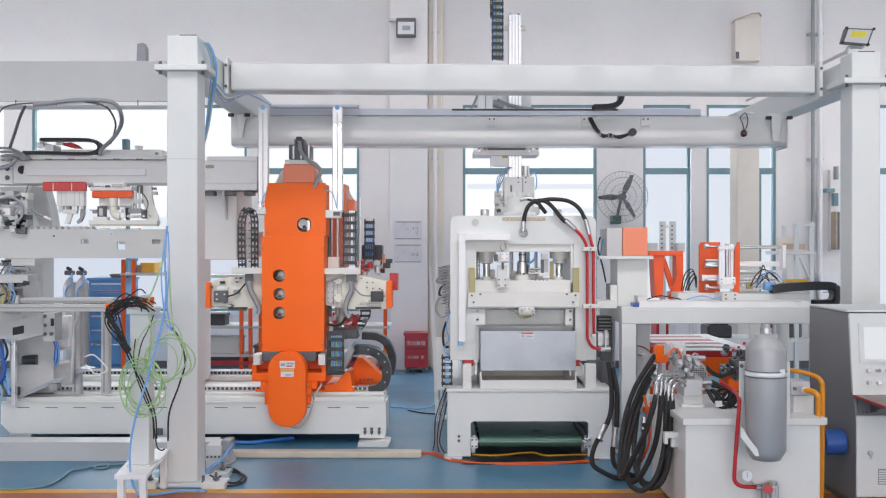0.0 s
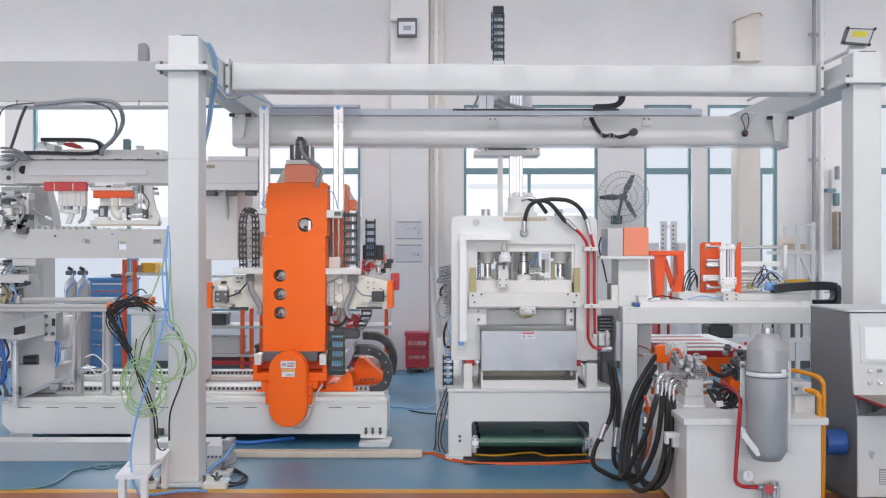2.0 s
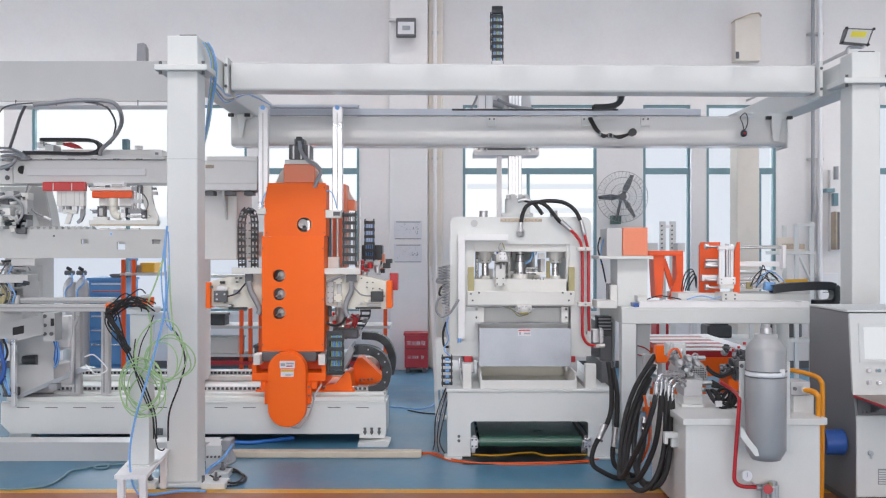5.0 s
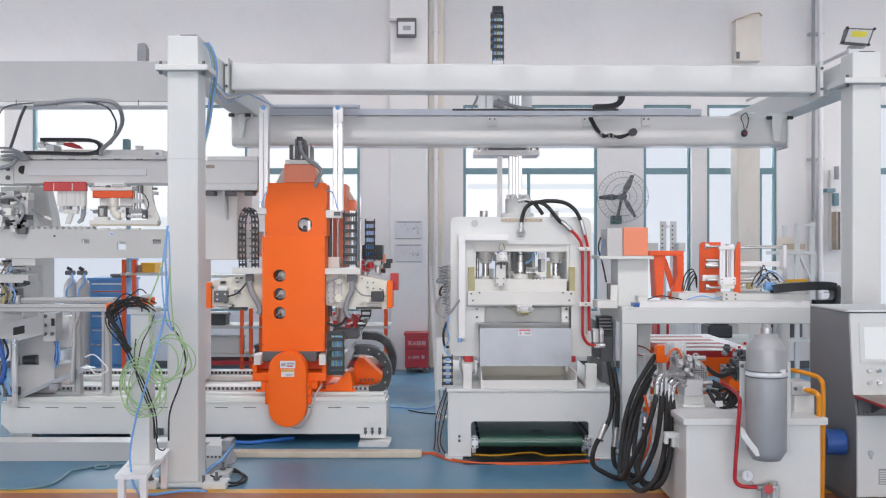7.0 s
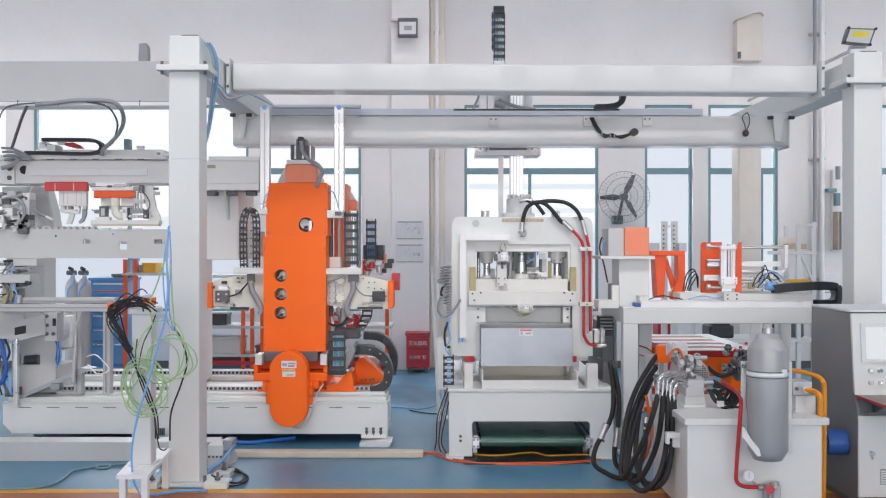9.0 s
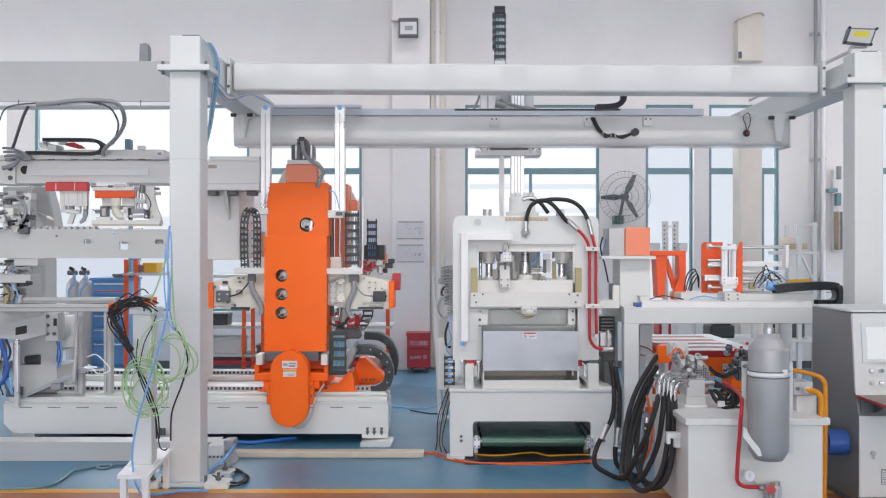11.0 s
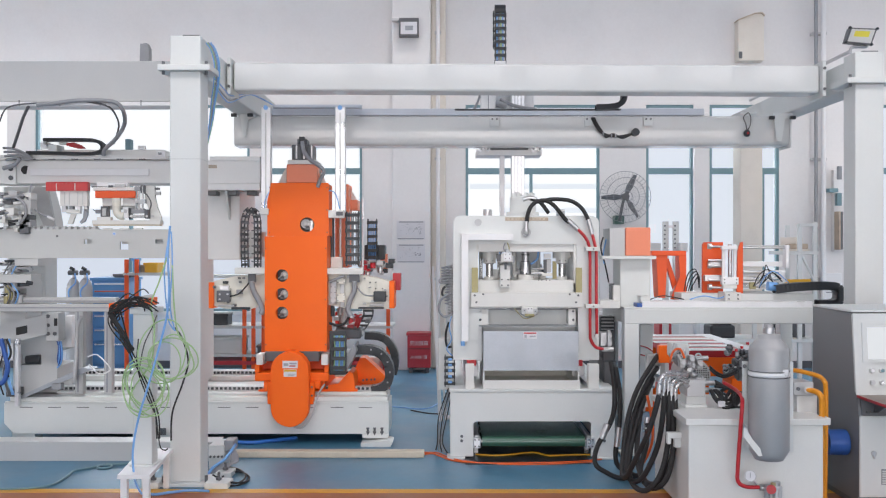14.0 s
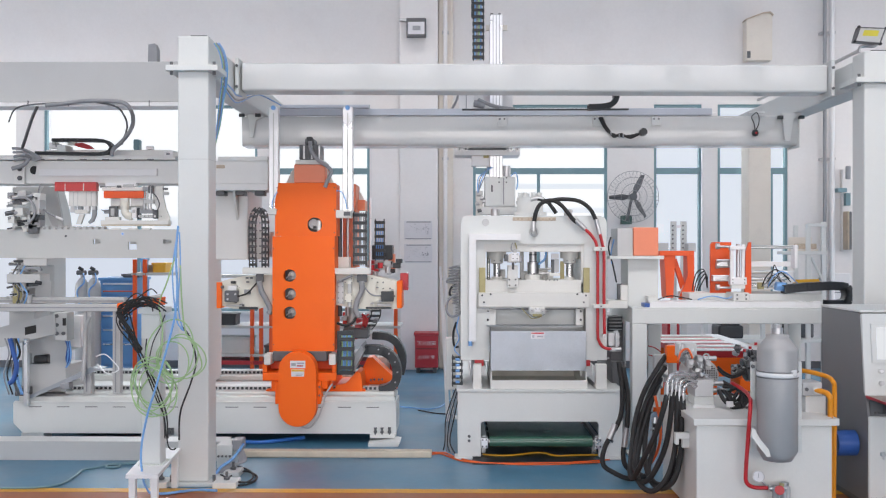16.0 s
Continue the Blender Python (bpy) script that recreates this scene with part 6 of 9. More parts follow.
def tilt_arm():
    m = thing("tilting_feeder", (-4.296, 10.2, 0.45), "light grey tilting feeder arm on a cast stand", "feeder")
    y = 9.7
    arm = prism(B(), [(-4.873, 1.128), (-4.527, 1.232), (-4.088, 1.330), (-4.076, 1.128), (-4.527, 1.018), (-4.873, 0.938)], y, y + 0.18)
    bmesh.ops.bevel(arm, geom=arm.edges[:], offset=0.006, segments=2, affect="EDGES")
    part("arm", arm, shop_grey, m)
    part("arm_hole", prism(B(), [(-4.394, 1.197), (-4.278, 1.221), (-4.278, 1.140), (-4.394, 1.117)], y - 0.002, y + 0.01), dark_cavity, m)
    blk("joint_plate", shop_grey, m, -4.096, -3.969, 9.720, 9.900, 1.057, 1.346, 0.006)
    bolts(m, [(-4.073, 9.720, 1.312), (-4.073, 9.720, 1.219), (-4.073, 9.720, 1.132), (-4.004, 9.720, 1.132)], 0.02)
    blk("plate_hole", dark_cavity, m, -4.014, -3.979, 9.716, 9.722, 1.213, 1.289, 0.001)
    st = plate_with_holes(B(), -4.537, -4.075, 0.395, 1.094, [(-4.460, -4.241, 0.786, 0.904)], 9.95, 10.0)
    part("stand_front", st, shop_grey, m)
    blk("stand_body", shop_grey, m, -4.560, -4.095, 10.000, 10.500, 0.911, 1.089, 0.01)
    blk("stand_body", shop_grey, m, -4.560, -4.095, 10.000, 10.500, 0.458, 0.768, 0.01)
    blk("stand_back", shop_grey, m, -4.775, -4.287, 10.500, 10.600, 0.381, 1.006, 0.01)
    blk("side_box", white_metal, m, -4.094, -3.980, 10.100, 10.300, 0.954, 1.285, 0.005)
    part("inner_part", rod(B(), (-4.505, 10.200, 0.804), (-4.359, 10.200, 0.816), 0.05, n=14), dark_grey, m)
    for i in range(4):
        part("blue_hose", hose(B(), [(-4.016 - 0.012 * i, 9.85 - 0.012 * i, 1.126), (-3.987 - 0.008 * i, 9.83, 1.033 - 0.012 * i), (-3.969 - 0.014 * i, 9.82, 0.915), (-3.993 - 0.012 * i, 9.85, 0.822 + 0.01 * i), (-4.046 + 0.008 * i, 9.88, 0.763 + 0.006 * i)], 0.009, n=8), (blue_tube, motor_blue)[i % 2], m, "bright blue air hose")
    part("hose_fitting", rod(B(), (-3.990, 9.800, 1.049), (-3.990, 9.800, 1.119), 0.02, n=10), white_metal, m)
    part("blue_hose", hose(B(), [(-4.503, 9.600, 1.091), (-4.457, 9.600, 0.920), (-4.434, 9.600, 0.806), (-4.463, 9.600, 0.680), (-4.509, 9.600, 0.634)], 0.025, n=10), motor_blue, m, "thick blue hose")
    blk("feeder_post", aluminium, m, -4.384, -4.344, 9.640, 9.700, 0.399, 1.088, 0.005)
    part("black_wire", hose(B(), [(-4.446, 9.600, 1.091), (-4.400, 9.600, 0.949), (-4.457, 9.600, 0.806), (-4.423, 9.600, 0.703)], 0.012), black_rubber, m)
    part("sloped_sheet", prism(B(), [(-4.434, 0.462), (-4.353, 0.462), (-3.633, 0.764), (-3.738, 0.781)], 9.75, 9.95), brushed_sheet, m, "sloping bare metal sheet")
    part("bracket", box(B(), *(-4.030, -3.938, 9.700, 9.800, 0.562, 0.620), 0.004), grey_cable, m)
    part("foot_block", box(B(), *(-4.545, -4.425, 9.8, 9.95, 0.474, 0.56), 0.006), dark_grey, m)
    random.seed(21)
    for i in range(44):
        x, z, s = random.uniform(-4.597, -4.398), random.uniform(1.458, 1.877), random.uniform(0.01, 0.03)
        mm = (silver_paint, dark_grey, grey_cable, machine_cream, black_plastic)[i % 5]
        if i % 3:
            blk("fitting", mm, m, x - s, x + s, 9.75, 9.98, z - s * 0.6, z + s * 0.6, 0.004)
        else:
            part("fitting", rod(B(), (x - s, 9.76, z), (x + s, 9.78, z + s * 0.4), s * 0.4, n=10), mm, m)
    for i in range(3):
        x = -4.504 + 0.04 * i
        part("thin_cable", hose(B(), [(x, 9.7, 1.400), (x + 0.06, 9.68, 1.544), (x - 0.03, 9.7, 1.688), (x + 0.04, 9.72, 1.861)], 0.008, n=6), (dark_grey, grey_cable, blue_tube)[i % 3], m)
    for i in range(8):
        q = random.uniform(-0.1, 0.05)
        part("thin_cable", hose(B(), [(-4.466 + q, 9.62, 1.090), (-4.444 + q * 0.7, 9.6, 0.918 - q * 0.2), (-4.478 + q, 9.62, 0.723), (-4.432 + q, 9.64, 0.517)], 0.008, n=6), (dark_grey, blue_tube, grey_cable, black_rubber)[i % 4], m)
    # upper cluster beside it
    blk("cluster_plate", shop_grey, m, -4.411, -4.169, 9.700, 9.900, 1.827, 1.902, 0.004)
    blk("cluster_plate", shop_grey, m, -4.566, -4.221, 9.660, 9.900, 1.655, 1.741, 0.004)
    part("latch", prism(B(), [(-4.391, 1.810), (-4.241, 1.821), (-4.218, 1.787), (-4.229, 1.775), (-4.264, 1.798), (-4.379, 1.793)], 9.68, 9.72), grey_cable, m)
    blk("cluster_body", shop_grey, m, -4.667, -4.417, 10.000, 10.400, 1.423, 1.649, 0.01)
    for q in [(-4.490, 9.720, 1.589), (-4.420, 9.720, 1.612), (-4.455, 9.720, 1.520), (-4.362, 9.720, 1.485), (-4.501, 9.720, 1.474)]:
        part("valve", rod(B(), (q[0], 9.72, q[2] - 0.04), (q[0], 9.72, q[2] + 0.04), 0.028, n=10), brass if q[0] < -4.42 else silver_paint, m)
    part("knob", rod(B(), (-4.249, 9.620, 1.662), (-4.192, 9.620, 1.651), 0.02, n=10), black_plastic, m)
    blk("cluster_foot", shop_grey, m, -4.749, -4.473, 10.100, 10.500, 1.044, 1.495, 0.01)


def hose_post():
    """The small post on a white bench, hung with coiled tubes."""
    b = thing("low_bench", (-2.364, 7.3, 0), "low white steel bench on the floor", "bench")
    top = 0.32
    part("bench_top", prism(B(), [(-2.44, 7.05), (-2.2, 7.05), (-2.3, 8.0), (-2.56, 8.0)], top - 0.03, top, "z"), white_metal, b)
    for x, y in ((-2.43, 7.08), (-2.265, 7.08), (-2.54, 7.92), (-2.36, 7.92)):
        blk("leg", white_metal, b, x, x + 0.05, y, y + 0.05, 0, top - 0.03, 0.004)
    p = thing("hose_post", (-2.345, 7.42, top), "white square post with cable tray, on the bench", "post")
    blk("tube", machine_grey, p, -2.424, -2.275, 7.35, 7.5, top + 0.01, 1.497, 0.008)
    blk("cap_plate", machine_grey, p, -2.433, -2.242, 7.300, 7.550, 1.500, 1.544, 0.004)
    blk("foot_plate", machine_grey, p, -2.441, -2.257, 7.32, 7.54, top, top + 0.012, 0.003)
    random.seed(11)
    for i in range(15):
        j = [random.uniform(-11, 11) for _ in range(8)]
        k = 0.004
        run = [(-2.260, 7.280, 1.567), (-2.381, 7.280, 1.589), (-2.498, 7.280, 1.554), (-2.542, 7.280, 1.485), (-2.511, 7.280, 1.407), (-2.459, 7.280, 1.320), (-2.416, 7.280, 1.216)]
        pts = [(a + j[n] * k * (1.2 - 0.12 * n), b + 0.004 * j[3], c + j[7 - n] * k * (1.2 - 0.12 * n)) for n, (a, b, c) in enumerate(run)]
        if i < 2:
            pts += [(a + 0.022 * i, b, c) for a, b, c in [(-2.328, 7.280, 1.005), (-2.272, 7.280, 0.864), (-2.226, 7.280, 0.724), (-2.216, 7.280, 0.545)]]
        part("black_cable", hose(B(), pts, 0.0058, n=6), black_rubber, p)
    part("black_cable", hose(B(), [(-2.266, 7.300, 1.535), (-2.362, 7.300, 1.614), (-2.440, 7.300, 1.657), (-2.514, 7.300, 1.605), (-2.579, 7.300, 1.518), (-2.596, 7.300, 1.440), (-2.553, 7.300, 1.353), (-2.440, 7.300, 1.231)], 0.005, n=6), black_rubber, p)
    part("black_cable", hose(B(), [(-2.284, 7.300, 1.657), (-2.327, 7.300, 1.692), (-2.388, 7.300, 1.657), (-2.466, 7.300, 1.596), (-2.536, 7.300, 1.518)], 0.005, n=6), black_rubber, p)
    part("black_cable", hose(B(), [(-2.223, 7.300, 1.492), (-2.258, 7.300, 1.396), (-2.319, 7.300, 1.266), (-2.362, 7.300, 1.049)], 0.005, n=6), black_rubber, p)
    part("black_cable", hose(B(), [(-2.364, 7.300, 1.309), (-2.373, 7.300, 1.092), (-2.294, 7.300, 0.853), (-2.233, 7.300, 0.723), (-2.212, 7.300, 0.570), (-2.194, 7.300, 0.475), (-2.160, 7.300, 0.453), (-2.138, 7.300, 0.466)], 0.0055, n=6), black_rubber, p)
    g = thing("green_tube_coil", (-2.175, 7.25, 0.7), "coiled light green air tube hanging from the column", "air tube")
    for i in range(9):
        low = i % 2 == 0
        cx, cz = (random.uniform(246, 264), random.uniform(676, 694)) if low else (random.uniform(280, 304), random.uniform(612, 644))
        rx, rz = (random.uniform(30, 44), random.uniform(36, 50)) if low else (random.uniform(24, 44), random.uniform(36, 58))
        tilt = random.uniform(-0.6, 0.6)
        pts = []
        for k in range(17):
            a = 2 * math.pi * k / 16 + 1.2
            u, v = rx * math.cos(a), rz * math.sin(a)
            px, pz = u * math.cos(tilt) - v * math.sin(tilt), u * math.sin(tilt) + v * math.cos(tilt)
            pts.append(((cx - 784 + px) * 0.00432, 7.26 + 0.03 * math.sin(a * 2 + i), 2 - (cz - 441 + pz) * 0.00432))
        part("loop", hose(B(), pts, 0.0055, n=6, steps=3), green_tube, g)
    part("loop", hose(B(), [(-2.138, 7.300, 1.952), (-2.207, 7.300, 1.744), (-2.268, 7.300, 1.570), (-2.242, 7.300, 1.396), (-2.268, 7.300, 1.135), (-2.407, 7.300, 0.918), (-2.425, 7.300, 0.788), (-2.320, 7.300, 0.723)], 0.007, n=6), green_tube, g)
    part("loop", hose(B(), [(-2.190, 7.600, 1.869), (-2.176, 7.600, 1.552), (-2.144, 7.600, 1.326), (-2.054, 7.600, 1.190), (-2.018, 7.600, 1.055), (-2.099, 7.600, 0.973)], 0.007, n=6), green_tube, g)
    c = thing("blue_air_tube", (-2.331, 7.2, 0), "blue air tubes hanging down the column to the floor", "air tube")
    part("tube", hose(B(), [(-2.077, 7.150, 2.174), (-2.094, 7.150, 1.962), (-2.085, 7.150, 1.706), (-2.102, 7.150, 1.494), (-2.166, 7.150, 1.238), (-2.251, 7.150, 0.940), (-2.315, 7.150, 0.727), (-2.358, 7.150, 0.472), (-2.341, 7.150, 0.259), (-2.290, 7.150, 0.153)], 0.0085, n=8), blue_tube, c)
    part("tube", hose(B(), [(-2.174, 7.500, 2.183), (-2.223, 7.500, 1.826), (-2.196, 7.500, 1.469), (-2.161, 7.500, 1.379), (-2.134, 7.500, 1.353)], 0.0065, n=6), blue_tube, c)
    part("tube", hose(B(), [(-2.199, 7.600, 2.140), (-2.190, 7.600, 1.869), (-2.208, 7.600, 1.552), (-2.171, 7.600, 1.353)], 0.0065, n=6), blue_tube, c)
    part("black_tube", hose(B(), [(-2.200, 7.700, 1.363), (-2.136, 7.700, 1.271), (-2.090, 7.700, 1.088), (-2.136, 7.700, 0.905), (-2.218, 7.700, 0.675), (-2.228, 7.700, 0.446)], 0.008, n=6), black_rubber, c)
    h = thing("column_tube_bundle", (-1.986, 8.1, 3.0), "blue and green air tubes tied to the column head", "air tube")
    for i in range(7):
        m = (blue_tube, green_tube, blue_tube, grey_cable)[i % 4]
        dx, dy = 0.0075 * i, 0.02 * (i % 3)
        part("tube", hose(B(), [(-2.075 + dx, 8.2 + dy, 3.785), (-2.035 + dx, 8.22 + dy, 3.72), (-2.012 + dx, 8.25 + dy, 3.6), (-2.03 + dx, 8.3 + dy, 3.45), (-2.06 + dx * 0.8, 8.34 + dy, 3.3), (-2.085 + dx * 0.5, 8.36 + dy, 3.1), (-2.12, 8.38 + dy, 2.9)], 0.0055, n=6), m, h)
    for i in range(4):
        part("tube", hose(B(), [(-2.016, 8.3, 3.487 - 0.02 * i), (-1.983, 8.5, 3.432 - 0.03 * i), (-2.030, 9.0, 3.452 - 0.02 * i), (-2.007, 9.8, 3.593), (-1.864, 10.3, 3.557)], 0.006, n=6), (blue_tube, white_metal, grey_cable, blue_tube)[i], h)


transfer_beam()
feed_rail()
profile_stand()
tilt_arm()
hose_post()



# ---- lifting mast on the gantry ----
def gantry_carriage():
    y = 10.9
    c = thing("gantry_carriage", (0.720, y, 3.161), "white gantry carriage with lifting mast and cable carrier", "gantry carriage")
    blk("slide_plate", white_metal, c, 0.347, 1.093, 10.800, 11.200, 3.067, 3.125, 0.004)
    blk("slide_gap", dark_grey, c, 0.502, 0.940, 10.820, 11.200, 3.127, 3.153, 0.002)
    for x in (0.405, 0.476, 0.990, 1.061,):
        k = part("cam_roller", rod(B(), (x, 10.76, 3.131), (x, 10.84, 3.131), 0.026, n=14), steel, c)
        part("hub", rod(B(), (x, 10.745, 3.131), (x, 10.76, 3.131), 0.012, n=10), dark_grey, k)
    blk("back_plate", white_metal, c, 0.410, 1.033, 11.120, 11.180, 3.145, 3.926, 0.004)
    blk("drive_housing", white_metal, c, 0.397, 0.563, 10.750, 11.000, 3.568, 3.760, 0.006)
    blk("housing_gap", grey_cable, c, 0.476, 0.486, 10.745, 10.752, 3.580, 3.746, 0.001)
    part("drive_motor", rod(B(), (0.566, 10.800, 3.659), (0.694, 10.800, 3.626), 0.04, n=14), grey_cable, c)
    part("motor_cable", hose(B(), [(0.616, 10.780, 3.700), (0.712, 10.780, 3.649), (0.841, 10.780, 3.611), (1.033, 10.780, 3.585)], 0.02), grey_cable, c)
    part("motor_cable", hose(B(), [(0.392, 10.800, 3.755), (0.366, 10.800, 3.678), (0.321, 10.800, 3.594)], 0.014), grey_cable, c)
    blk("carrier_clamp", white_metal, c, 0.557, 0.678, 10.750, 10.850, 4.067, 4.131, 0.003)
    # carrier loop, which follows the mast at half its speed
    y2 = 10.8
    loop = link_chain("cable_carrier", black_plastic, c, [(0.620, 10.800, 3.768), (0.620, 10.800, 4.256), (0.620, 10.800, 4.604), (0.620, 10.800, 4.681)], 0.115, 0.05, 0.075, (1, 0, 0), "black cable carrier with blue and green tubes")
    link_chain("carrier_back", black_plastic, loop, [(0.580, 10.95, 4.288), (0.580, 10.95, 4.731)], 0.06, 0.05, 0.075, (1, 0, 0))
    part("carrier_top", rod(B(), (0.559, 10.87, 4.711), (0.681, 10.87, 4.711), 0.07, n=16), black_plastic, loop)
    for i, m in enumerate((blue_tube, grey_cable, green_tube, blue_tube)):
        x = 0.579 + 0.022 * i
        part("inner_tube", hose(B(), [(x, y2, 3.781), (x + 0.004, y2, 4.256), (x, y2, 4.668)], 0.009, n=6), m, loop)
    # mast, moved up and down
    m = blk("lifting_mast", aluminium, c, 0.753, 0.902, 10.900, 11.050, 2.396, 4.693, 0.006, "slotted white aluminium mast")
    bm = B()
    for x in (0.792, 0.827, 0.863,):
        box(bm, x - 0.004, x + 0.004, 10.897, 10.9, 2.428, 4.680)
    part("mast_slot", bm, grey_cable, m)
    for x in (0.779, 0.869,):
        part("mast_bolt", rod(B(), (x, 10.95, 4.686), (x, 10.95, 4.712), 0.016, n=8), dark_grey, m)
    blk("stop_block", beige_paint, m, 0.710, 0.958, 10.950, 11.000, 4.522, 4.581, 0.003, "tan stop block")
    blk("side_rod", white_metal, m, 0.618, 0.676, 10.920, 10.960, 2.969, 4.736, 0.003)
    w = blk("valve_box", white_metal, m, 0.544, 0.751, 10.880, 11.000, 2.952, 3.088, 0.004)
    blk("fitting", brass, w, 0.679, 0.743, 10.860, 10.900, 3.041, 3.080, 0.003)
    # head with gripper
    h = blk("gripper_head", machine_grey, m, 0.694, 1.041, 10.800, 11.100, 2.482, 2.823, 0.012, "white gripper head")
    bolts(h, [(0.855, 10.800, 2.810), (0.939, 10.800, 2.810), (0.855, 10.800, 2.759), (0.939, 10.800, 2.759)], 0.009)
    blk("seam", grey_cable, h, 0.900, 0.913, 10.796, 10.801, 2.508, 2.810, 0.001)
    blk("slot", dark_grey, h, 0.765, 0.784, 10.795, 10.801, 2.649, 2.726, 0.002)
    part("motor", rod(B(), (0.947, 10.900, 2.830), (0.947, 10.900, 2.954), 0.045, n=16), steel, h)
    blk("gripper_bar", machine_grey, h, 0.631, 1.101, 10.820, 11.050, 2.393, 2.483, 0.006)
    blk("gripper_side", machine_cream, h, 0.594, 0.672, 10.850, 11.000, 2.355, 2.665, 0.006)
    for q in [(0.618, 10.820, 2.618), (0.657, 10.820, 2.573), (0.605, 10.820, 2.509), (0.683, 10.820, 2.535), (0.631, 10.820, 2.432), (1.069, 10.820, 2.522), (1.108, 10.820, 2.470)]:
        part("valve", rod(B(), (q[0] - 0.02, q[1], q[2]), (q[0] + 0.025, q[1], q[2] + 0.01), 0.02, n=10), steel if q[2] > 2.5 else dark_grey, h)
    for i in range(4):
        part("air_tube", hose(B(), [(0.723 + 0.02 * i, 10.85, 2.936), (0.696 - 0.02 * i, 10.82, 2.831), (0.656 - 0.015 * i, 10.8, 2.739), (0.617, 10.8, 2.636)], 0.007, n=6), blue_tube if i % 2 else grey_cable, h)
    part("air_tube", hose(B(), [(0.992, 10.820, 2.831), (1.043, 10.820, 2.869), (1.069, 10.820, 2.779), (1.056, 10.820, 2.676)], 0.007, n=6), blue_tube, h)
    return c, m, loop


CARRIAGE, MAST_BAR, LOOP = gantry_carriage()


# ---- machine table beside the press ----
def machine_table():
    t = thing("machine_table", (2.7, 9.7, 0), "light grey welded steel machine table", "table")
    y = 9.2
    x0, x1 = 1.730, 3.757
    blk("apron", machine_grey, t, x0, x1, y, y + 0.1, 1.277, 1.420, 0.008)
    blk("top", machine_grey, t, 1.730 - 0.002, x1, y + 0.002, 10.5, 1.420, 1.436, 0.003)
    blk("apron", machine_grey, t, x0, x0 + 0.1, y + 0.1, 10.5, 1.277, 1.420, 0.006)
    blk("leg", machine_grey, t, x0, 1.873, y + 0.002, y + 0.14, 0.02, 1.277, 0.008)
    blk("leg", machine_grey, t, x0, x0 + 0.14, 10.3, 10.44, 0.02, 1.277, 0.008)
    blk("leg", machine_grey, t, x1 - 0.14, x1, y + 0.002, y + 0.14, 0.02, 1.277, 0.008)
    blk("leg", machine_grey, t, x1 - 0.14, x1, 10.3, 10.44, 0.02, 1.277, 0.008)
    for x in (x0, x1 - 0.14):
        blk("foot", machine_grey, t, x - 0.04, x + 0.18, y - 0.03, y + 0.2, 0, 0.02, 0.003)
    blk("stretcher", machine_grey, t, x0 + 0.02, x0 + 0.12, y + 0.14, 10.3, 0.4, 0.5, 0.005)
    blk("side_sheet", machine_grey, t, 1.970, 2.102, 9.650, 9.680, 0.397, 1.236, 0.004)
    for z in (1.02, 0.93):
        part("red_line", hose(B(), [(1.972, 9.63, z), (2.041, 9.63, z - 0.02), (2.098, 9.63, z - 0.06)], 0.006, n=6), red_paint, t)
    s = thing("linear_axis", (2.7, 9.3, 1.436), "long white aluminium linear axis on the table edge", "linear axis")
    blk("profile", white_metal, s, 1.904, 3.562, 9.220, 9.400, 1.432, 1.490, 0.004)
    blk("end_cap", motor_blue, s, 1.855, 1.904, 9.220, 9.400, 1.432, 1.473, 0.003, "dark blue end cap")
    blk("slider", machine_cream, s, 1.894, 1.988, 9.250, 9.400, 1.488, 1.543, 0.004)
    blk("slider", machine_cream, s, 2.720, 2.874, 9.250, 9.500, 1.493, 1.576, 0.004)
    bolts(s, [(2.753, 9.250, 1.554), (2.841, 9.250, 1.554), (2.753, 9.250, 1.515), (2.841, 9.250, 1.515)], 0.008)
    b = thing("drive_column", (1.900, 9.7, 1.436), "light grey drive column carrying an orange box", "machine column")
    blk("column", machine_grey, b, 1.742, 2.047, 9.500, 9.900, 1.412, 1.904, 0.008)
    blk("top_plate", machine_grey, b, 1.544, 2.081, 9.400, 10.000, 1.899, 1.933, 0.004)
    o = blk("drive_box", pale_orange, b, 1.779, 2.025, 9.400, 9.800, 1.933, 2.213, 0.006, "orange drive box with bare metal side")
    blk("box_side", silver_paint, o, 1.623, 1.779 - 0.002, 9.42, 9.8, 1.933, 2.207, 0.004)
    blk("bracket", machine_cream, b, 1.506, 1.705, 9.300, 9.600, 1.419, 1.496, 0.004)
    blk("bracket", machine_cream, b, 1.656, 1.723, 9.400, 9.500, 1.418, 1.642, 0.004)
    blk("plug_strip", dark_grey, b, 1.631, 1.676, 9.450, 9.500, 1.499, 1.657, 0.004)
    part("side_hose", hose(B(), [(1.589, 9.600, 2.120), (1.566, 9.600, 2.006), (1.611, 9.600, 1.834), (1.646, 9.600, 1.663)], 0.008), black_rubber, b)
    part("side_cable", hose(B(), [(1.62, 9.6, 2.1), (1.59, 9.6, 1.95), (1.6, 9.6, 1.85)], 0.007, n=6), blue_tube, b)
    g = thing("orange_bracket", (2.322, 9.9, 1.436), "orange welded bracket with triangular gusset", "bracket")
    # same orange as the machine, its shade put into the redder paint
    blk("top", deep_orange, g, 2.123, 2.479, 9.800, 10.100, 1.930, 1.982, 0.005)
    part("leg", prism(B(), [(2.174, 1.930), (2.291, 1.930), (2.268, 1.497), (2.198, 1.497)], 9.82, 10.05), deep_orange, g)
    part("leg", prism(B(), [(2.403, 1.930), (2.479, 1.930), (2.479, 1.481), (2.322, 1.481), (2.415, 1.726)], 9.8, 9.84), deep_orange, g)
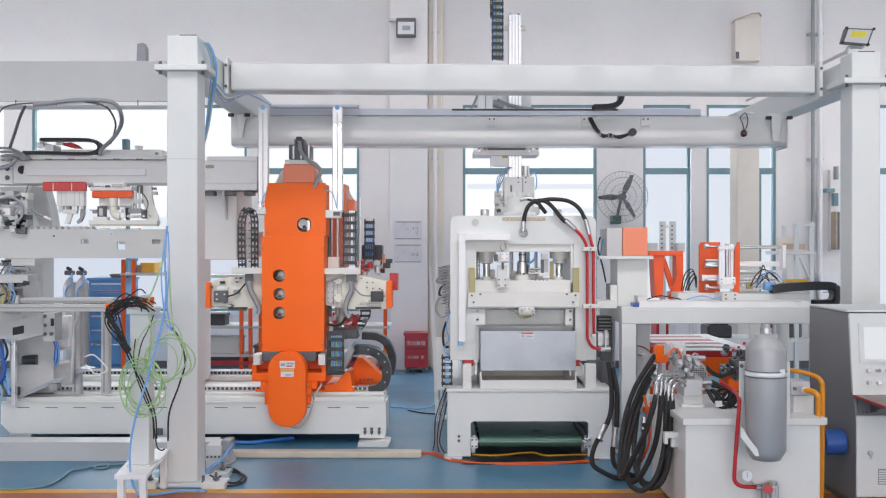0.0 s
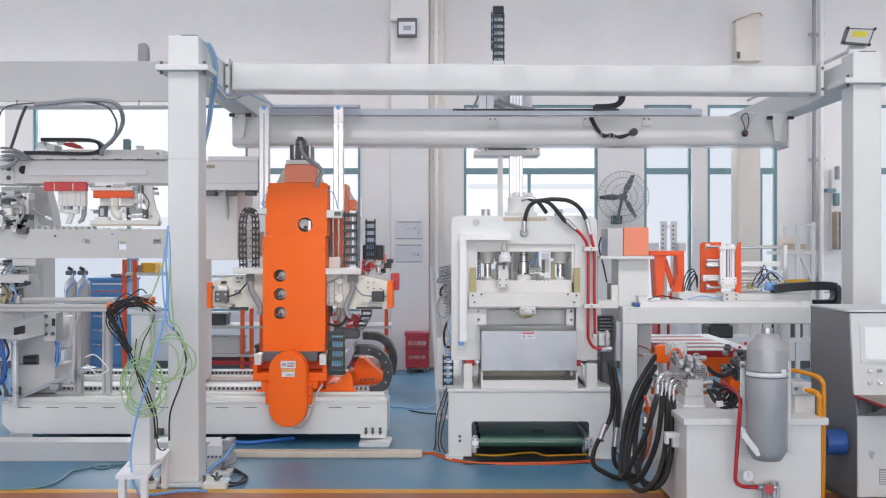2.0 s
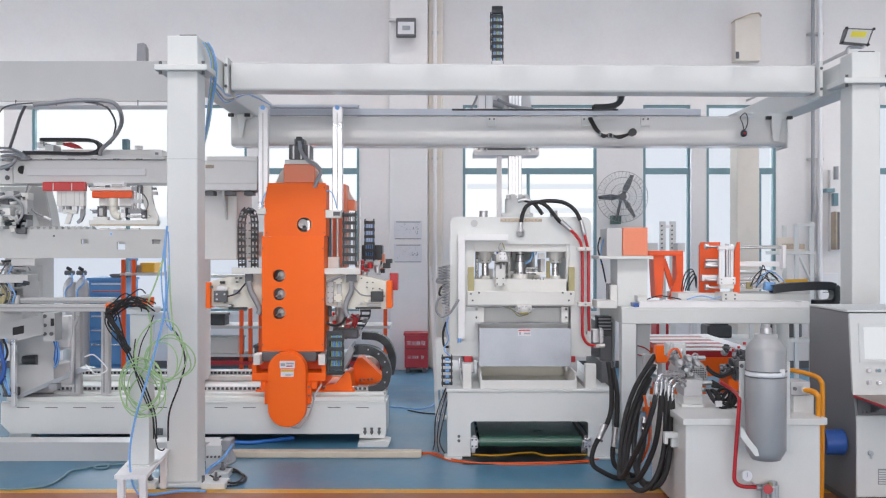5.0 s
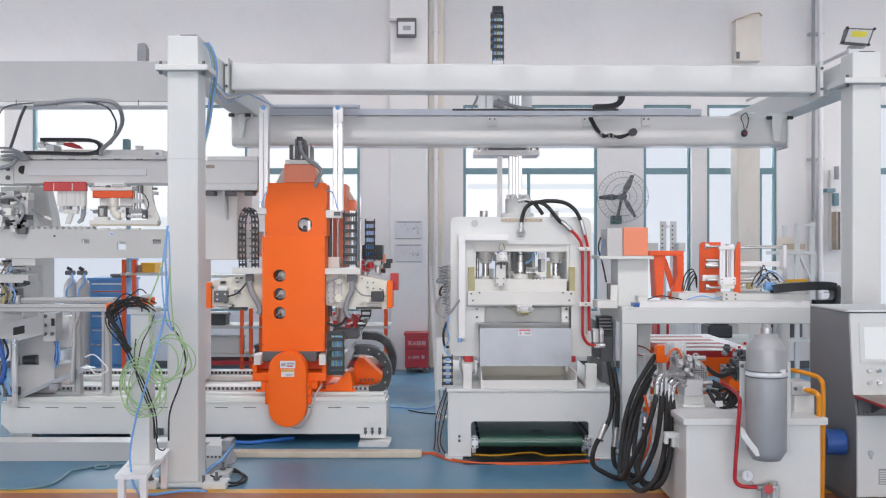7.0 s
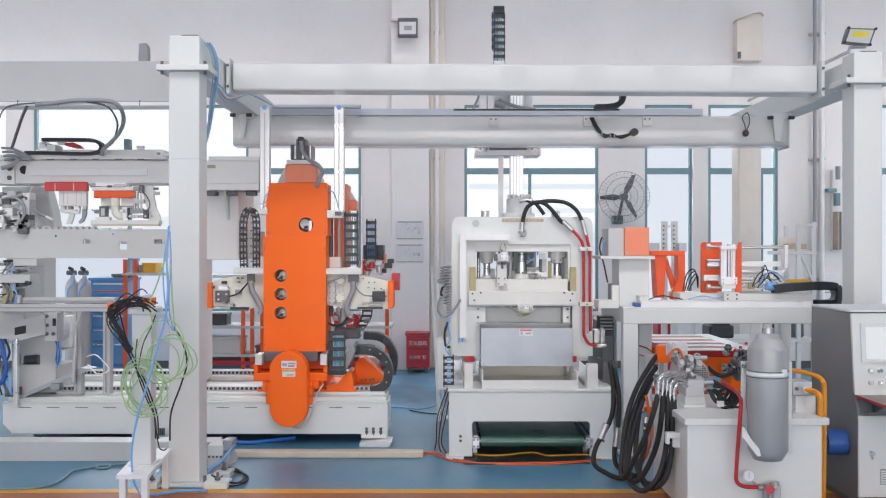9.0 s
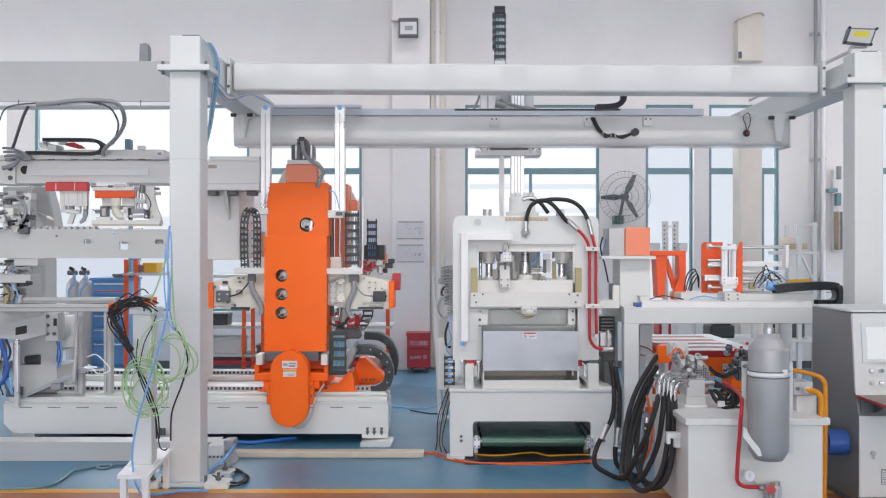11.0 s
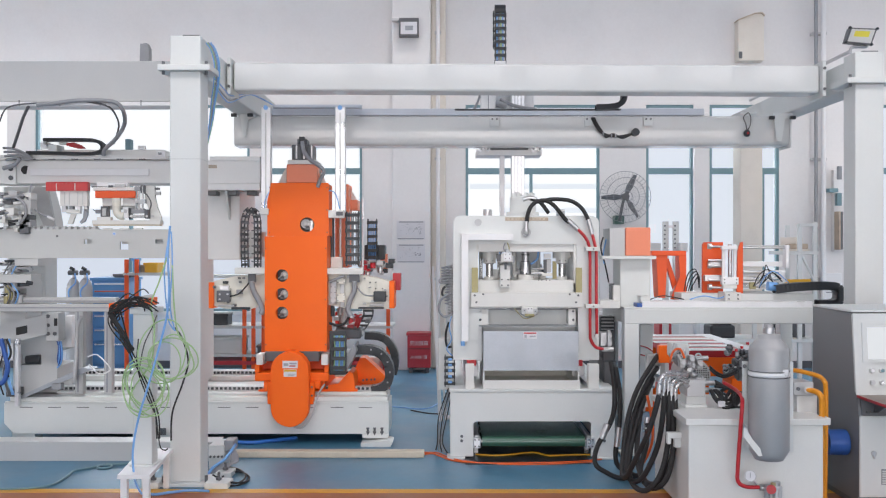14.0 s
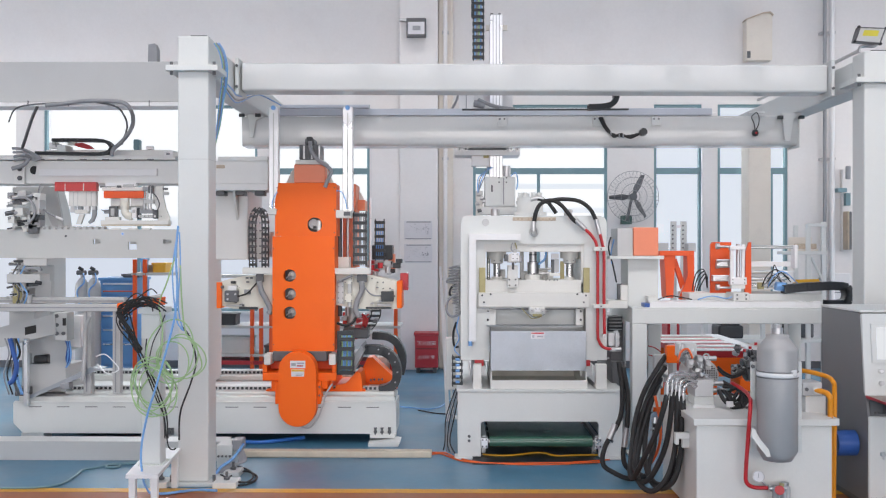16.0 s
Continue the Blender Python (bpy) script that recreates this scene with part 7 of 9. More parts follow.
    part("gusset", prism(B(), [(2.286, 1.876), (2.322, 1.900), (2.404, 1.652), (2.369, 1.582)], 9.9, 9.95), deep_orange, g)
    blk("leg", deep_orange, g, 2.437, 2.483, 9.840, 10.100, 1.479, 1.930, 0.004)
    # clamping station
    c = thing("clamping_station", (2.748, 9.6, 1.436), "orange and white pneumatic clamping station on the table", "clamp station")
    p = prism(B(), [(2.594, 1.549), (2.594, 2.040), (2.611, 2.069), (2.800, 2.069), (2.800, 1.549)], 9.6, 9.64)
    # plates also carry their shade in the redder orange
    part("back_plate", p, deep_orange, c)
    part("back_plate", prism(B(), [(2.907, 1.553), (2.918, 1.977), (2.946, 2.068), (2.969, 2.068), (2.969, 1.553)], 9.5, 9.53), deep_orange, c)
    blk("cylinder", white_metal, c, 2.748, 2.782, 9.450, 9.480, 1.696, 2.028, 0.003)
    blk("cylinder", white_metal, c, 2.861, 2.889, 9.450, 9.480, 1.696, 2.048, 0.003)
    part("piston", rod(B(), (2.839, 9.500, 2.051), (2.839, 9.500, 1.621), 0.02, n=12), steel, c)
    blk("cylinder_foot", white_metal, c, 2.740, 2.902, 9.420, 9.500, 1.647, 1.720, 0.004)
    blk("cylinder_head", white_metal, c, 2.737, 2.889, 9.430, 9.480, 1.994, 2.034, 0.003)
    blk("foot_step", machine_cream, c, 2.754, 2.889, 9.430, 9.500, 1.607, 1.647, 0.003)
    bolts(c, [(2.762, 9.42, 1.697), (2.880, 9.42, 1.697), (2.762, 9.42, 1.664), (2.880, 9.42, 1.664)], 0.006, 0.005)
    for z in (2.023, 1.887, 1.830, 1.689, 1.615,):
        part("guide_rod", rod(B(), (2.624, 9.5, z), (2.776, 9.5, z), 0.012, n=10), steel, c)
    for z in (2.028, 1.836, 1.621,):
        part("rod_end", rod(B(), (2.613, 9.48, z), (2.646, 9.48, z), 0.03, n=12), steel, c)
    blk("block", steel, c, 2.641, 2.777, 9.520, 9.600, 1.813, 1.875, 0.004)
    blk("block", steel, c, 2.595, 2.765, 9.520, 9.600, 1.677, 1.739, 0.004)
    for z in (2.028, 2.011,):
        part("long_rod", rod(B(), (2.984, 9.55, z), (3.456, 9.55, z), 0.009, n=8), steel, c)
    blk("rod_yoke", white_metal, c, 3.399, 3.432, 9.500, 9.600, 1.808, 2.040, 0.004)
    blk("rod_bar", white_metal, c, 3.000, 3.429, 9.600, 9.650, 1.823, 1.874, 0.003)
    for i, z in enumerate((1.775, 1.740, 1.706, 1.671, 1.636, 1.602,)):
        blk("tool_tray", white_metal if i % 2 else aluminium, c, 3.037, 3.470 - 0.03 * (i % 3), 9.7, 10.0, z - 0.012, z + 0.004, 0.002)
    blk("deck_plate", machine_grey, c, 2.352, 2.805, 9.500, 10.000, 1.491, 1.559, 0.004)
    blk("deck_plate", machine_grey, c, 2.936, 3.656, 9.450, 10.000, 1.488, 1.556, 0.004)
    part("yellow_part", prism(B(), [(3.499, 1.688), (3.718, 1.694), (3.730, 1.654), (3.464, 1.648)], 9.7, 9.75), yellow_paint, c, "yellow hose end")
    part("blue_valve", rod(B(), (3.212, 9.500, 1.632), (3.302, 9.500, 1.621), 0.045, n=12), blue_tube, c)
    blk("brass_valve", brass, c, 3.042, 3.099, 9.500, 9.550, 1.599, 1.666, 0.004)
    random.seed(3)
    for i in range(7):
        a, b2 = random.uniform(1320, 1345), random.uniform(1360, 1395)
        u, v = random.uniform(470, 490), random.uniform(500, 512)
        k = 0.00565
        part("air_tube", hose(B(), [((a - 784) * k, 9.46, 2 - (v - 441) * k), ((a + 8 - 784) * k, 9.44, 2 - (u + 10 - 441) * k), ((a + b2 - 1568) / 2 * k, 9.46, 2 - (u - 441) * k), ((b2 - 784) * k, 9.5, 2 - (v - 8 - 441) * k)], 0.0055, n=6), (black_rubber, black_rubber, grey_cable, black_rubber, blue_tube)[i % 5], c)
    for i in range(4):
        part("air_tube", hose(B(), [(2.381 + 0.02 * i, 9.5, 1.582), (2.420 + 0.02 * i, 9.5, 1.751 - 0.03 * i), (2.499 + 0.01 * i, 9.5, 1.791 - 0.02 * i), (2.545, 9.55, 1.610)], 0.006, n=6), black_rubber, c)
    part("air_tube", hose(B(), [(1.971, 9.300, 1.496), (2.109, 9.300, 1.541), (2.220, 9.300, 1.529), (2.331, 9.300, 1.507)], 0.006, n=6), black_rubber, c)
    part("air_tube", hose(B(), [(2.386, 9.300, 1.507), (2.524, 9.300, 1.541), (2.663, 9.300, 1.518), (2.746, 9.300, 1.546)], 0.006, n=6), blue_tube, c)
    link_chain("cable_carrier", black_plastic, c, [(3.268, 9.450, 1.601), (3.465, 9.450, 1.623), (3.690, 9.450, 1.634), (3.847, 9.450, 1.629), (3.898, 9.450, 1.584), (3.898, 9.450, 1.511), (3.847, 9.450, 1.460), (3.690, 9.450, 1.454)], 0.12, 0.075, 0.042, (0, 1, 0), "black cable carrier bent back on itself", True)


# ---- hydraulic power unit ----
def power_unit():
    h = thing("hydraulic_power_unit", (2.26, 7.5, 0), "light grey hydraulic power unit with hoses and pipes", "power unit")
    y = 7.0
    x0, x1 = 1.787, 2.78
    top = 0.704
    blk("tank", machine_cream, h, x0, x1, y, 8.13, 0.03, top, 0.01)
    blk("tank_lid", machine_cream, h, x0 - 0.025, x1 + 0.02, y - 0.025, 8.15, top + 0.002, 0.754, 0.005)
    blk("tank_foot", dark_grey, h, x0 + 0.04, x1 - 0.04, y + 0.04, 8.1, 0, 0.03, 0.004)
    hook = blk("lifting_lug", machine_grey, h, 1.680, x0, 7.2, 7.26, 0.564, 0.607, 0.004)
    blk("lug_tip", machine_grey, hook, 1.680, 1.706, 7.2, 7.26, 0.521, 0.564, 0.003)
    part("lug_tip", box(B(), *(1.736, 1.818, 7.220, 7.260, 0.492, 0.586), 0.004), machine_grey, hook)
    # manifold with valve bodies
    m = blk("manifold_stand", machine_grey, h, 1.897, 2.054, 7.500, 7.700, 0.710, 0.844, 0.006)
    blk("manifold_stand", machine_grey, m, 1.883, 2.057, 7.480, 7.720, 0.664, 0.776, 0.004)
    blk("manifold", silver_paint, h, 1.889, 2.035, 7.450, 7.700, 0.843, 0.976, 0.006, "bare steel valve manifold")
    random.seed(17)
    for i in range(34):
        u, w = random.uniform(0, 1), random.uniform(-1, 1)
        x, z = 1.795 + 0.2 * u, 1.154 - 0.15 * u + 0.045 * w
        r, k = random.uniform(0.01, 0.022), random.uniform(0.03, 0.08)
        dx, dz = ((k, -k * 0.4), (k * 0.3, k), (-k * 0.4, k * 0.8))[i % 3]
        v = part("hose_fitting", rod(B(), (x, 7.5 + 0.006 * i, z), (x + dx, 7.52 + 0.006 * i, z + dz), r, n=(6, 10, 8)[i % 3]), (steel, silver_paint, steel, dark_grey, aluminium)[i % 5], h)
        part("nut", rod(B(), (x + dx * 0.4, 7.508 + 0.006 * i, z + dz * 0.4), (x + dx * 0.7, 7.514 + 0.006 * i, z + dz * 0.7), r * 1.45, n=6), steel, v)
    part("orange_tube", hose(B(), [(1.763, 7.480, 1.114), (1.790, 7.480, 1.194), (1.843, 7.480, 1.212), (1.879, 7.480, 1.141)], 0.009, n=8), orange_hose, h)
    for q in [(1.879, 7.660, 1.093), (1.951, 7.660, 1.120), (2.015, 7.660, 1.084), (1.924, 7.660, 1.038)]:
        v = part("valve_body", box(B(), q[0] - 0.022, q[0] + 0.022, 7.53, 7.62, q[2] - 0.035, q[2] + 0.035, 0.006), silver_paint, h)
        part("valve_tip", rod(B(), (q[0], 7.53, q[2]), (q[0] - 0.005, 7.49, q[2] + 0.01), 0.017, n=8), silver_paint, v)
    blk("valve_cap", machine_grey, h, 1.848, 1.996, 7.800, 7.950, 1.113, 1.225, 0.008)
    for q in [(2.085, 7.550, 0.935), (2.121, 7.550, 0.881), (2.094, 7.550, 0.881), (2.031, 7.550, 1.133)]:
        part("plug", rod(B(), (q[0] - 0.05, 7.55, q[2]), (q[0] + 0.05, 7.55, q[2]), 0.02, n=10), steel, h)
    part("ring_bolt", hose(B(), [(1.991 + 0.022 * math.cos(k * math.pi / 6), 7.5, 1.152 + 0.022 * math.sin(k * math.pi / 6)) for k in range(13)], 0.007, n=6), steel, h)
    # electric motor with a pierced guard
    part("motor_guard", rod(B(), (2.045, 7.80, 0.967), (2.045, 8.1, 0.967), 0.127, n=32), silver_paint, h, "pierced pale grey motor guard")
    bm = B()
    for i in range(13):
        for j in range(13):
            a, b2 = (i - 6) * 0.018, (j - 6) * 0.018
            if a * a + b2 * b2 < 0.0125:
                rod(bm, (2.045 + a, 7.796, 0.967 + b2), (2.045 + a, 7.802, 0.967 + b2), 0.006, n=6)
    part("guard_hole", bm, dark_cavity, h, kind="stuff")
    part("motor", rod(B(), (2.403, 7.900, 0.994), (2.520, 7.900, 1.017), 0.085, n=20), black_plastic, h, "black electric motor")
    part("motor", rod(B(), (2.343, 8.000, 0.948), (2.438, 8.000, 0.981), 0.035, n=16), dark_grey, h)
    for i in range(5):
        part("motor_fin", rod(B(), (2.408 + 0.02 * i, 7.9, 0.998), (2.422 + 0.02 * i, 7.9, 1.001), 0.098, n=20), dark_grey, h)
    random.seed(29)
    for i in range(26):
        x, z = random.uniform(2.279, 2.491), random.uniform(0.981, 1.165)
        r, k = random.uniform(0.008, 0.024), random.uniform(0.03, 0.07)
        dx, dz = ((k, 0.2 * k), (0.2 * k, k), (k * 0.7, -k * 0.6))[i % 3]
        v = part("pump_fitting", rod(B(), (x, 7.7 + 0.004 * i, z), (x + dx, 7.72 + 0.004 * i, z + dz), r, n=(6, 10, 8)[i % 3]), (black_plastic, dark_grey, black_rubber, grey_cable)[i % 4], h)
        part("nut", rod(B(), (x + dx * 0.5, 7.71 + 0.004 * i, z + dz * 0.5), (x + dx * 0.75, 7.715 + 0.004 * i, z + dz * 0.75), r * 1.4, n=6), (dark_grey, steel)[i % 5 == 0], v)
    for q in [(2.391, 7.680, 1.195), (2.437, 7.680, 1.227), (2.345, 7.680, 1.173)]:
        part("indicator_cap", rod(B(), q, (q[0], q[1], q[2] + 0.02), 0.012, n=10), red_paint, h, "small red indicator cap")
    for i in range(2):
        part("black_cable", hose(B(), [(2.108, 7.6, 1.064 - 0.02 * i), (2.157, 7.58, 1.018 - 0.02 * i), (2.235, 7.6, 0.991 - 0.015 * i), (2.334, 7.62, 1.032 - 0.02 * i)], 0.009, n=8), black_rubber, h)
    random.seed(8)
    for i in range(6):
        a = random.uniform(0, 0.05)
        part("black_cable", hose(B(), [(2.080 + a, 7.5, 0.888), (2.107 + a, 7.42, 0.808 + a), (2.192, 7.4 + a, 0.772 - a), (2.259 + a, 7.45, 0.826), (2.232, 7.5, 0.897), (2.134, 7.55, 0.906 + a)], 0.012, n=6), black_rubber, h)
    for i in range(7):
        cx, cz, rr = 2.16 + random.uniform(0, 0.13), 0.835 + random.uniform(-0.02, 0.03), random.uniform(0.035, 0.06)
        tilt = random.uniform(-0.5, 0.9)
        ring = [(cx + rr * math.cos(2 * math.pi * n / 12), 7.42 + 0.015 * i + 0.02 * math.sin(2 * math.pi * n / 12 + i), cz + rr * (1.1 * math.sin(2 * math.pi * n / 12) + tilt * math.cos(2 * math.pi * n / 12))) for n in range(13)]
        part("black_cable", hose(B(), ring, 0.009, n=6, steps=3), black_rubber, h)
    part("white_tag", box(B(), *(2.117, 2.170, 7.380, 7.400, 0.774, 0.818), 0.002), paper, h)
    # accumulator bottle and its bracket
    tx, ty, r = 2.328, 6.85, 0.141
    a = part("accumulator", lathe(B(), tx, ty, [(0.1, 0.487), (r, 0.557), (r, 1.268), (r * 0.985, 1.284), (r * 0.94, 1.3), (r * 0.63, 1.352), (r * 0.57, 1.358), (r * 0.57, 1.382), (r * 0.54, 1.386), (0.03, 1.392), (0.03, 1.458)], 36), bottle_grey, h, "silver-grey accumulator bottle")
    part("band", lathe(B(), tx, ty, [(r + 0.003, 1.091), (r + 0.006, 1.093), (r + 0.006, 1.117), (r + 0.003, 1.119)], 36), white_metal, a, "bright steel clamp band")
    for z in (1.127, 1.083,):
        part("band_seal", lathe(B(), tx, ty, [(r + 0.002, z - 0.003), (r + 0.005, z - 0.002), (r + 0.005, z + 0.002), (r + 0.002, z + 0.003)], 36), dark_grey, a)
    blk("band_screw", steel, a, 2.372, 2.424, 6.720, 6.760, 1.100, 1.148, 0.004)
    part("valve_cap", rod(B(), (tx, ty, 1.392), (tx, ty, 1.433), 0.04, n=16), steel, a)
    part("bracket", prism(B(), [(2.178, 1.174), (2.207, 1.174), (2.207, 0.842), (2.298, 0.614), (2.327, 0.614), (2.327, 0.594), (2.265, 0.594), (2.178, 0.751)], 6.97, 6.994), machine_grey, h)
    part("bracket_gusset", prism(B(), [(2.095, 0.751), (2.117, 0.731), (2.153, 0.667), (2.212, 0.595), (2.226, 0.544), (2.200, 0.542), (2.093, 0.679)], 6.685, 6.695), machine_cream, h, "pale folded bracket round the bottle")
    blk("bracket_plate", machine_grey, h, 2.186, 2.557, 6.995, 7.020, 0.505, 1.171, 0.004)
    part("bracket_bolt", rod(B(), (2.184, 6.950, 1.144), (2.192, 6.975, 1.141), 0.015, n=8), dark_grey, h)
    # red and yellow pipes
    y2 = 6.94
    part("red_pipe", hose(B(), [(2.163, 7.400, 0.960), (2.194, 7.200, 0.933), (2.179, 7.000, 0.908), (2.15, 6.900, 0.854), (2.138, 6.900, 0.690), (2.118, 6.900, 0.402), (2.122, 6.900, 0.312), (2.177, 6.900, 0.275), (2.275, 6.900, 0.271)], 0.0145, n=12), red_paint, h, "red-painted pipe")
    part("valve_body", rod(B(), (2.338, 6.92, 0.284), (2.338, 6.92, 0.185), 0.022, n=10), grey_cable, h)
    part("valve_body", rod(B(), (2.301, 6.92, 0.263), (2.437, 6.92, 0.263), 0.014, n=10), steel, h)
    part("valve_cap", rod(B(), (2.383, 6.92, 0.300), (2.383, 6.92, 0.275), 0.018, n=10), brass, h)
    part("valve_cap", rod(B(), (2.428, 6.92, 0.275), (2.428, 6.92, 0.185), 0.018, n=10), silver_paint, h)
    part("pipe_nut", rod(B(), (2.293, 6.92, 0.263), (2.309, 6.92, 0.263), 0.019, n=10), steel, h)
    part("gauge_stem", rod(B(), (2.231, 6.92, 0.325), (2.268, 6.92, 0.284), 0.008, n=10), steel, h)
    part("red_handwheel", rod(B(), (2.368, 6.920, 0.249), (2.348, 6.860, 0.265), 0.034, n=12), red_paint, h)
    part("elbow", rod(B(), (2.289, 6.940, 0.261), (2.429, 6.940, 0.244), 0.024, n=10), steel, h)
    part("elbow", rod(B(), (2.412, 6.940, 0.302), (2.412, 6.940, 0.187), 0.03, n=10), steel, h)
    gg = part("pressure_gauge", rod(B(), (2.229, 6.960, 0.339), (2.210, 6.900, 0.353), 0.042, n=24), silver_paint, h, "small round pressure gauge")
    part("gauge_face", rod(B(), (2.210, 6.900, 0.353), (2.208, 6.896, 0.354), 0.036, n=24), paper, gg)
    part("gauge_needle", box(B(), 2.208 - 0.002, 2.208 + 0.002, 6.893, 6.896, 0.342, 0.379), ink, gg)
    part("yellow_pipe", hose(B(), [(2.714, 7.500, 1.045), (2.757, 7.400, 1.049), (2.850, 7.300, 1.027), (2.863, 7.200, 1.001), (2.876, 7.200, 0.933), (2.876, 7.200, 0.633), (2.867, 7.200, 0.033)], 0.018, n=12), pipe_yellow, h, "yellow-orange pipe")
    part("yellow_pipe", hose(B(), [(2.734, 7.200, 0.933), (2.783, 7.150, 0.927), (2.802, 7.100, 0.897), (2.806, 7.100, 0.821), (2.806, 7.100, 0.483), (2.802, 7.100, 0.081)], 0.021, n=12), pipe_yellow, h, "yellow-orange pipe")
    f = blk("filter_block", silver_paint, h, 2.654, 2.805, 7.250, 7.450, 0.882, 0.986, 0.008)
    blk("filter_foot", machine_grey, h, 2.687, 2.843, 7.280, 7.600, 0.713, 0.878, 0.006)
    part("filter_nut", rod(B(), (2.762, 7.250, 0.925), (2.735, 7.180, 0.936), 0.028, n=8), silver_paint, f)
    bolts(f, [(2.684, 7.250, 0.934)], 0.014)
    part("yellow_stub", rod(B(), (2.669, 7.400, 0.960), (2.695, 7.350, 0.954), 0.016, n=8), orange_hose, h)
    blk("end_bracket", machine_grey, h, 2.753, 2.854, 7.05, 7.2, 0.695, 0.745, 0.004)
    part("blue_motor", rod(B(), (2.996, 7.500, 0.478), (3.152, 7.500, 0.478), 0.1, n=24), motor_blue, h, "dark blue pump motor")
    # hoses looping down from the manifold to the press
    ends = (((1.647, 7.300, 0.979), 0.0), ((1.693, 7.350, 0.989), 0.1), ((1.735, 7.400, 0.974), 0.2), ((1.762, 7.400, 0.938), 0.06), ((1.793, 7.420, 0.900), 0.16))
    for (a, y3, c), back in ends:
        e = part("elbow", hose(B(), [(1.901, 7.46, c + 0.02), (a + 0.07, y3 + 0.03, c + 0.05), (a + 0.02, y3, c + 0.045), (a, y3, c), (a - 0.004, y3, c - 0.03)], 0.0185, n=12), chrome, h)
        part("ferrule", rod(B(), (a - 0.004, y3, c - 0.02), (a - 0.012, y3, c - 0.12), 0.023, n=12), steel, e)
    blk("pump_block", orange_paint, h, 1.850, 1.953, 8.250, 8.340, 1.011, 1.161, 0.006, "orange pump block")
    bk = blk("bulkhead", silver_paint, h, 1.769, 1.928, 8.350, 8.450, 0.832, 1.071, 0.006)
    for q in ((1.848, 8.300, 1.046), (1.848, 8.300, 0.958), (1.808, 8.300, 0.859), (1.678, 8.100, 0.674), (1.695, 8.000, 0.538)):
        part("ferrule", rod(B(), (q[0] - 0.01, q[1] - 0.02, q[2] - 0.06), (q[0] + 0.01, q[1] + 0.04, q[2] + 0.03), 0.026, n=10), steel, bk)
    part("pressure_hose", hose(B(), [(1.643, 7.300, 0.918), (1.616, 7.300, 0.788), (1.557, 7.350, 0.561), (1.491, 7.500, 0.330), (1.448, 7.600, 0.186), (1.439, 7.750, 0.169), (1.477, 7.900, 0.312), (1.533, 8.000, 0.576), (1.630, 8.100, 0.799), (1.762, 8.200, 0.980), (1.848, 8.300, 1.066)], 0.0215, n=10), black_rubber, h, "thick black hydraulic hose")
    part("pressure_hose", hose(B(), [(1.689, 7.350, 0.919), (1.680, 7.350, 0.736), (1.647, 7.400, 0.463), (1.567, 7.500, 0.219), (1.502, 7.600, 0.141), (1.476, 7.750, 0.182), (1.514, 7.900, 0.359), (1.600, 8.050, 0.615), (1.728, 8.200, 0.833), (1.848, 8.300, 0.967)], 0.0215, n=10), black_rubber, h, "thick black hydraulic hose")
    part("pressure_hose", hose(B(), [(1.731, 7.400, 0.903), (1.731, 7.380, 0.687), (1.718, 7.400, 0.419), (1.656, 7.400, 0.216), (1.561, 7.450, 0.106), (1.493, 7.600, 0.123), (1.504, 7.800, 0.231), (1.571, 7.950, 0.443), (1.678, 8.100, 0.679), (1.808, 8.300, 0.869)], 0.0215, n=10), black_rubber, h, "thick black hydraulic hose")
    part("pressure_hose", hose(B(), [(1.758, 7.400, 0.868), (1.766, 7.380, 0.643), (1.752, 7.360, 0.383), (1.700, 7.360, 0.208), (1.623, 7.450, 0.124), (1.574, 7.600, 0.159), (1.569, 7.800, 0.287), (1.619, 8.000, 0.481), (1.668, 8.100, 0.655)], 0.0215, n=10), black_rubber, h, "thick black hydraulic hose")
    part("pressure_hose", hose(B(), [(1.789, 7.420, 0.830), (1.788, 7.400, 0.595), (1.744, 7.400, 0.331), (1.667, 7.450, 0.177), (1.600, 7.550, 0.144), (1.577, 7.700, 0.217), (1.665, 7.900, 0.359), (1.695, 8.000, 0.529)], 0.0215, n=10), black_rubber, h, "thick black hydraulic hose")
    part("pressure_hose", hose(B(), [(1.425, 8.200, 1.029), (1.455, 8.200, 0.785), (1.435, 8.200, 0.541), (1.308, 8.200, 0.297), (1.289, 8.200, 0.150), (1.376, 8.200, 0.077), (1.513, 8.200, 0.023), (1.679, 8.200, 0.053)], 0.0215, n=10), black_rubber, h, "thick black hydraulic hose")
    part("pressure_hose", hose(B(), [(1.464, 8.200, 0.980), (1.503, 8.200, 0.736), (1.494, 8.200, 0.443), (1.464, 8.200, 0.248), (1.494, 8.200, 0.121), (1.640, 8.200, 0.043)], 0.0215, n=10), black_rubber, h, "thick black hydraulic hose")
    part("ferrule", rod(B(), (1.394, 8.190, 0.494), (1.345, 8.190, 0.367), 0.028, n=12), steel, h)
    part("ferrule", rod(B(), (1.492, 8.190, 0.464), (1.472, 8.190, 0.299), 0.028, n=12), steel, h)
    part("orange_hose", hose(B(), [(1.695, 8.000, 0.767), (1.743, 8.000, 0.481), (1.710, 8.000, 0.290), (1.624, 8.000, 0.148)], 0.012, n=8), orange_hose, h)


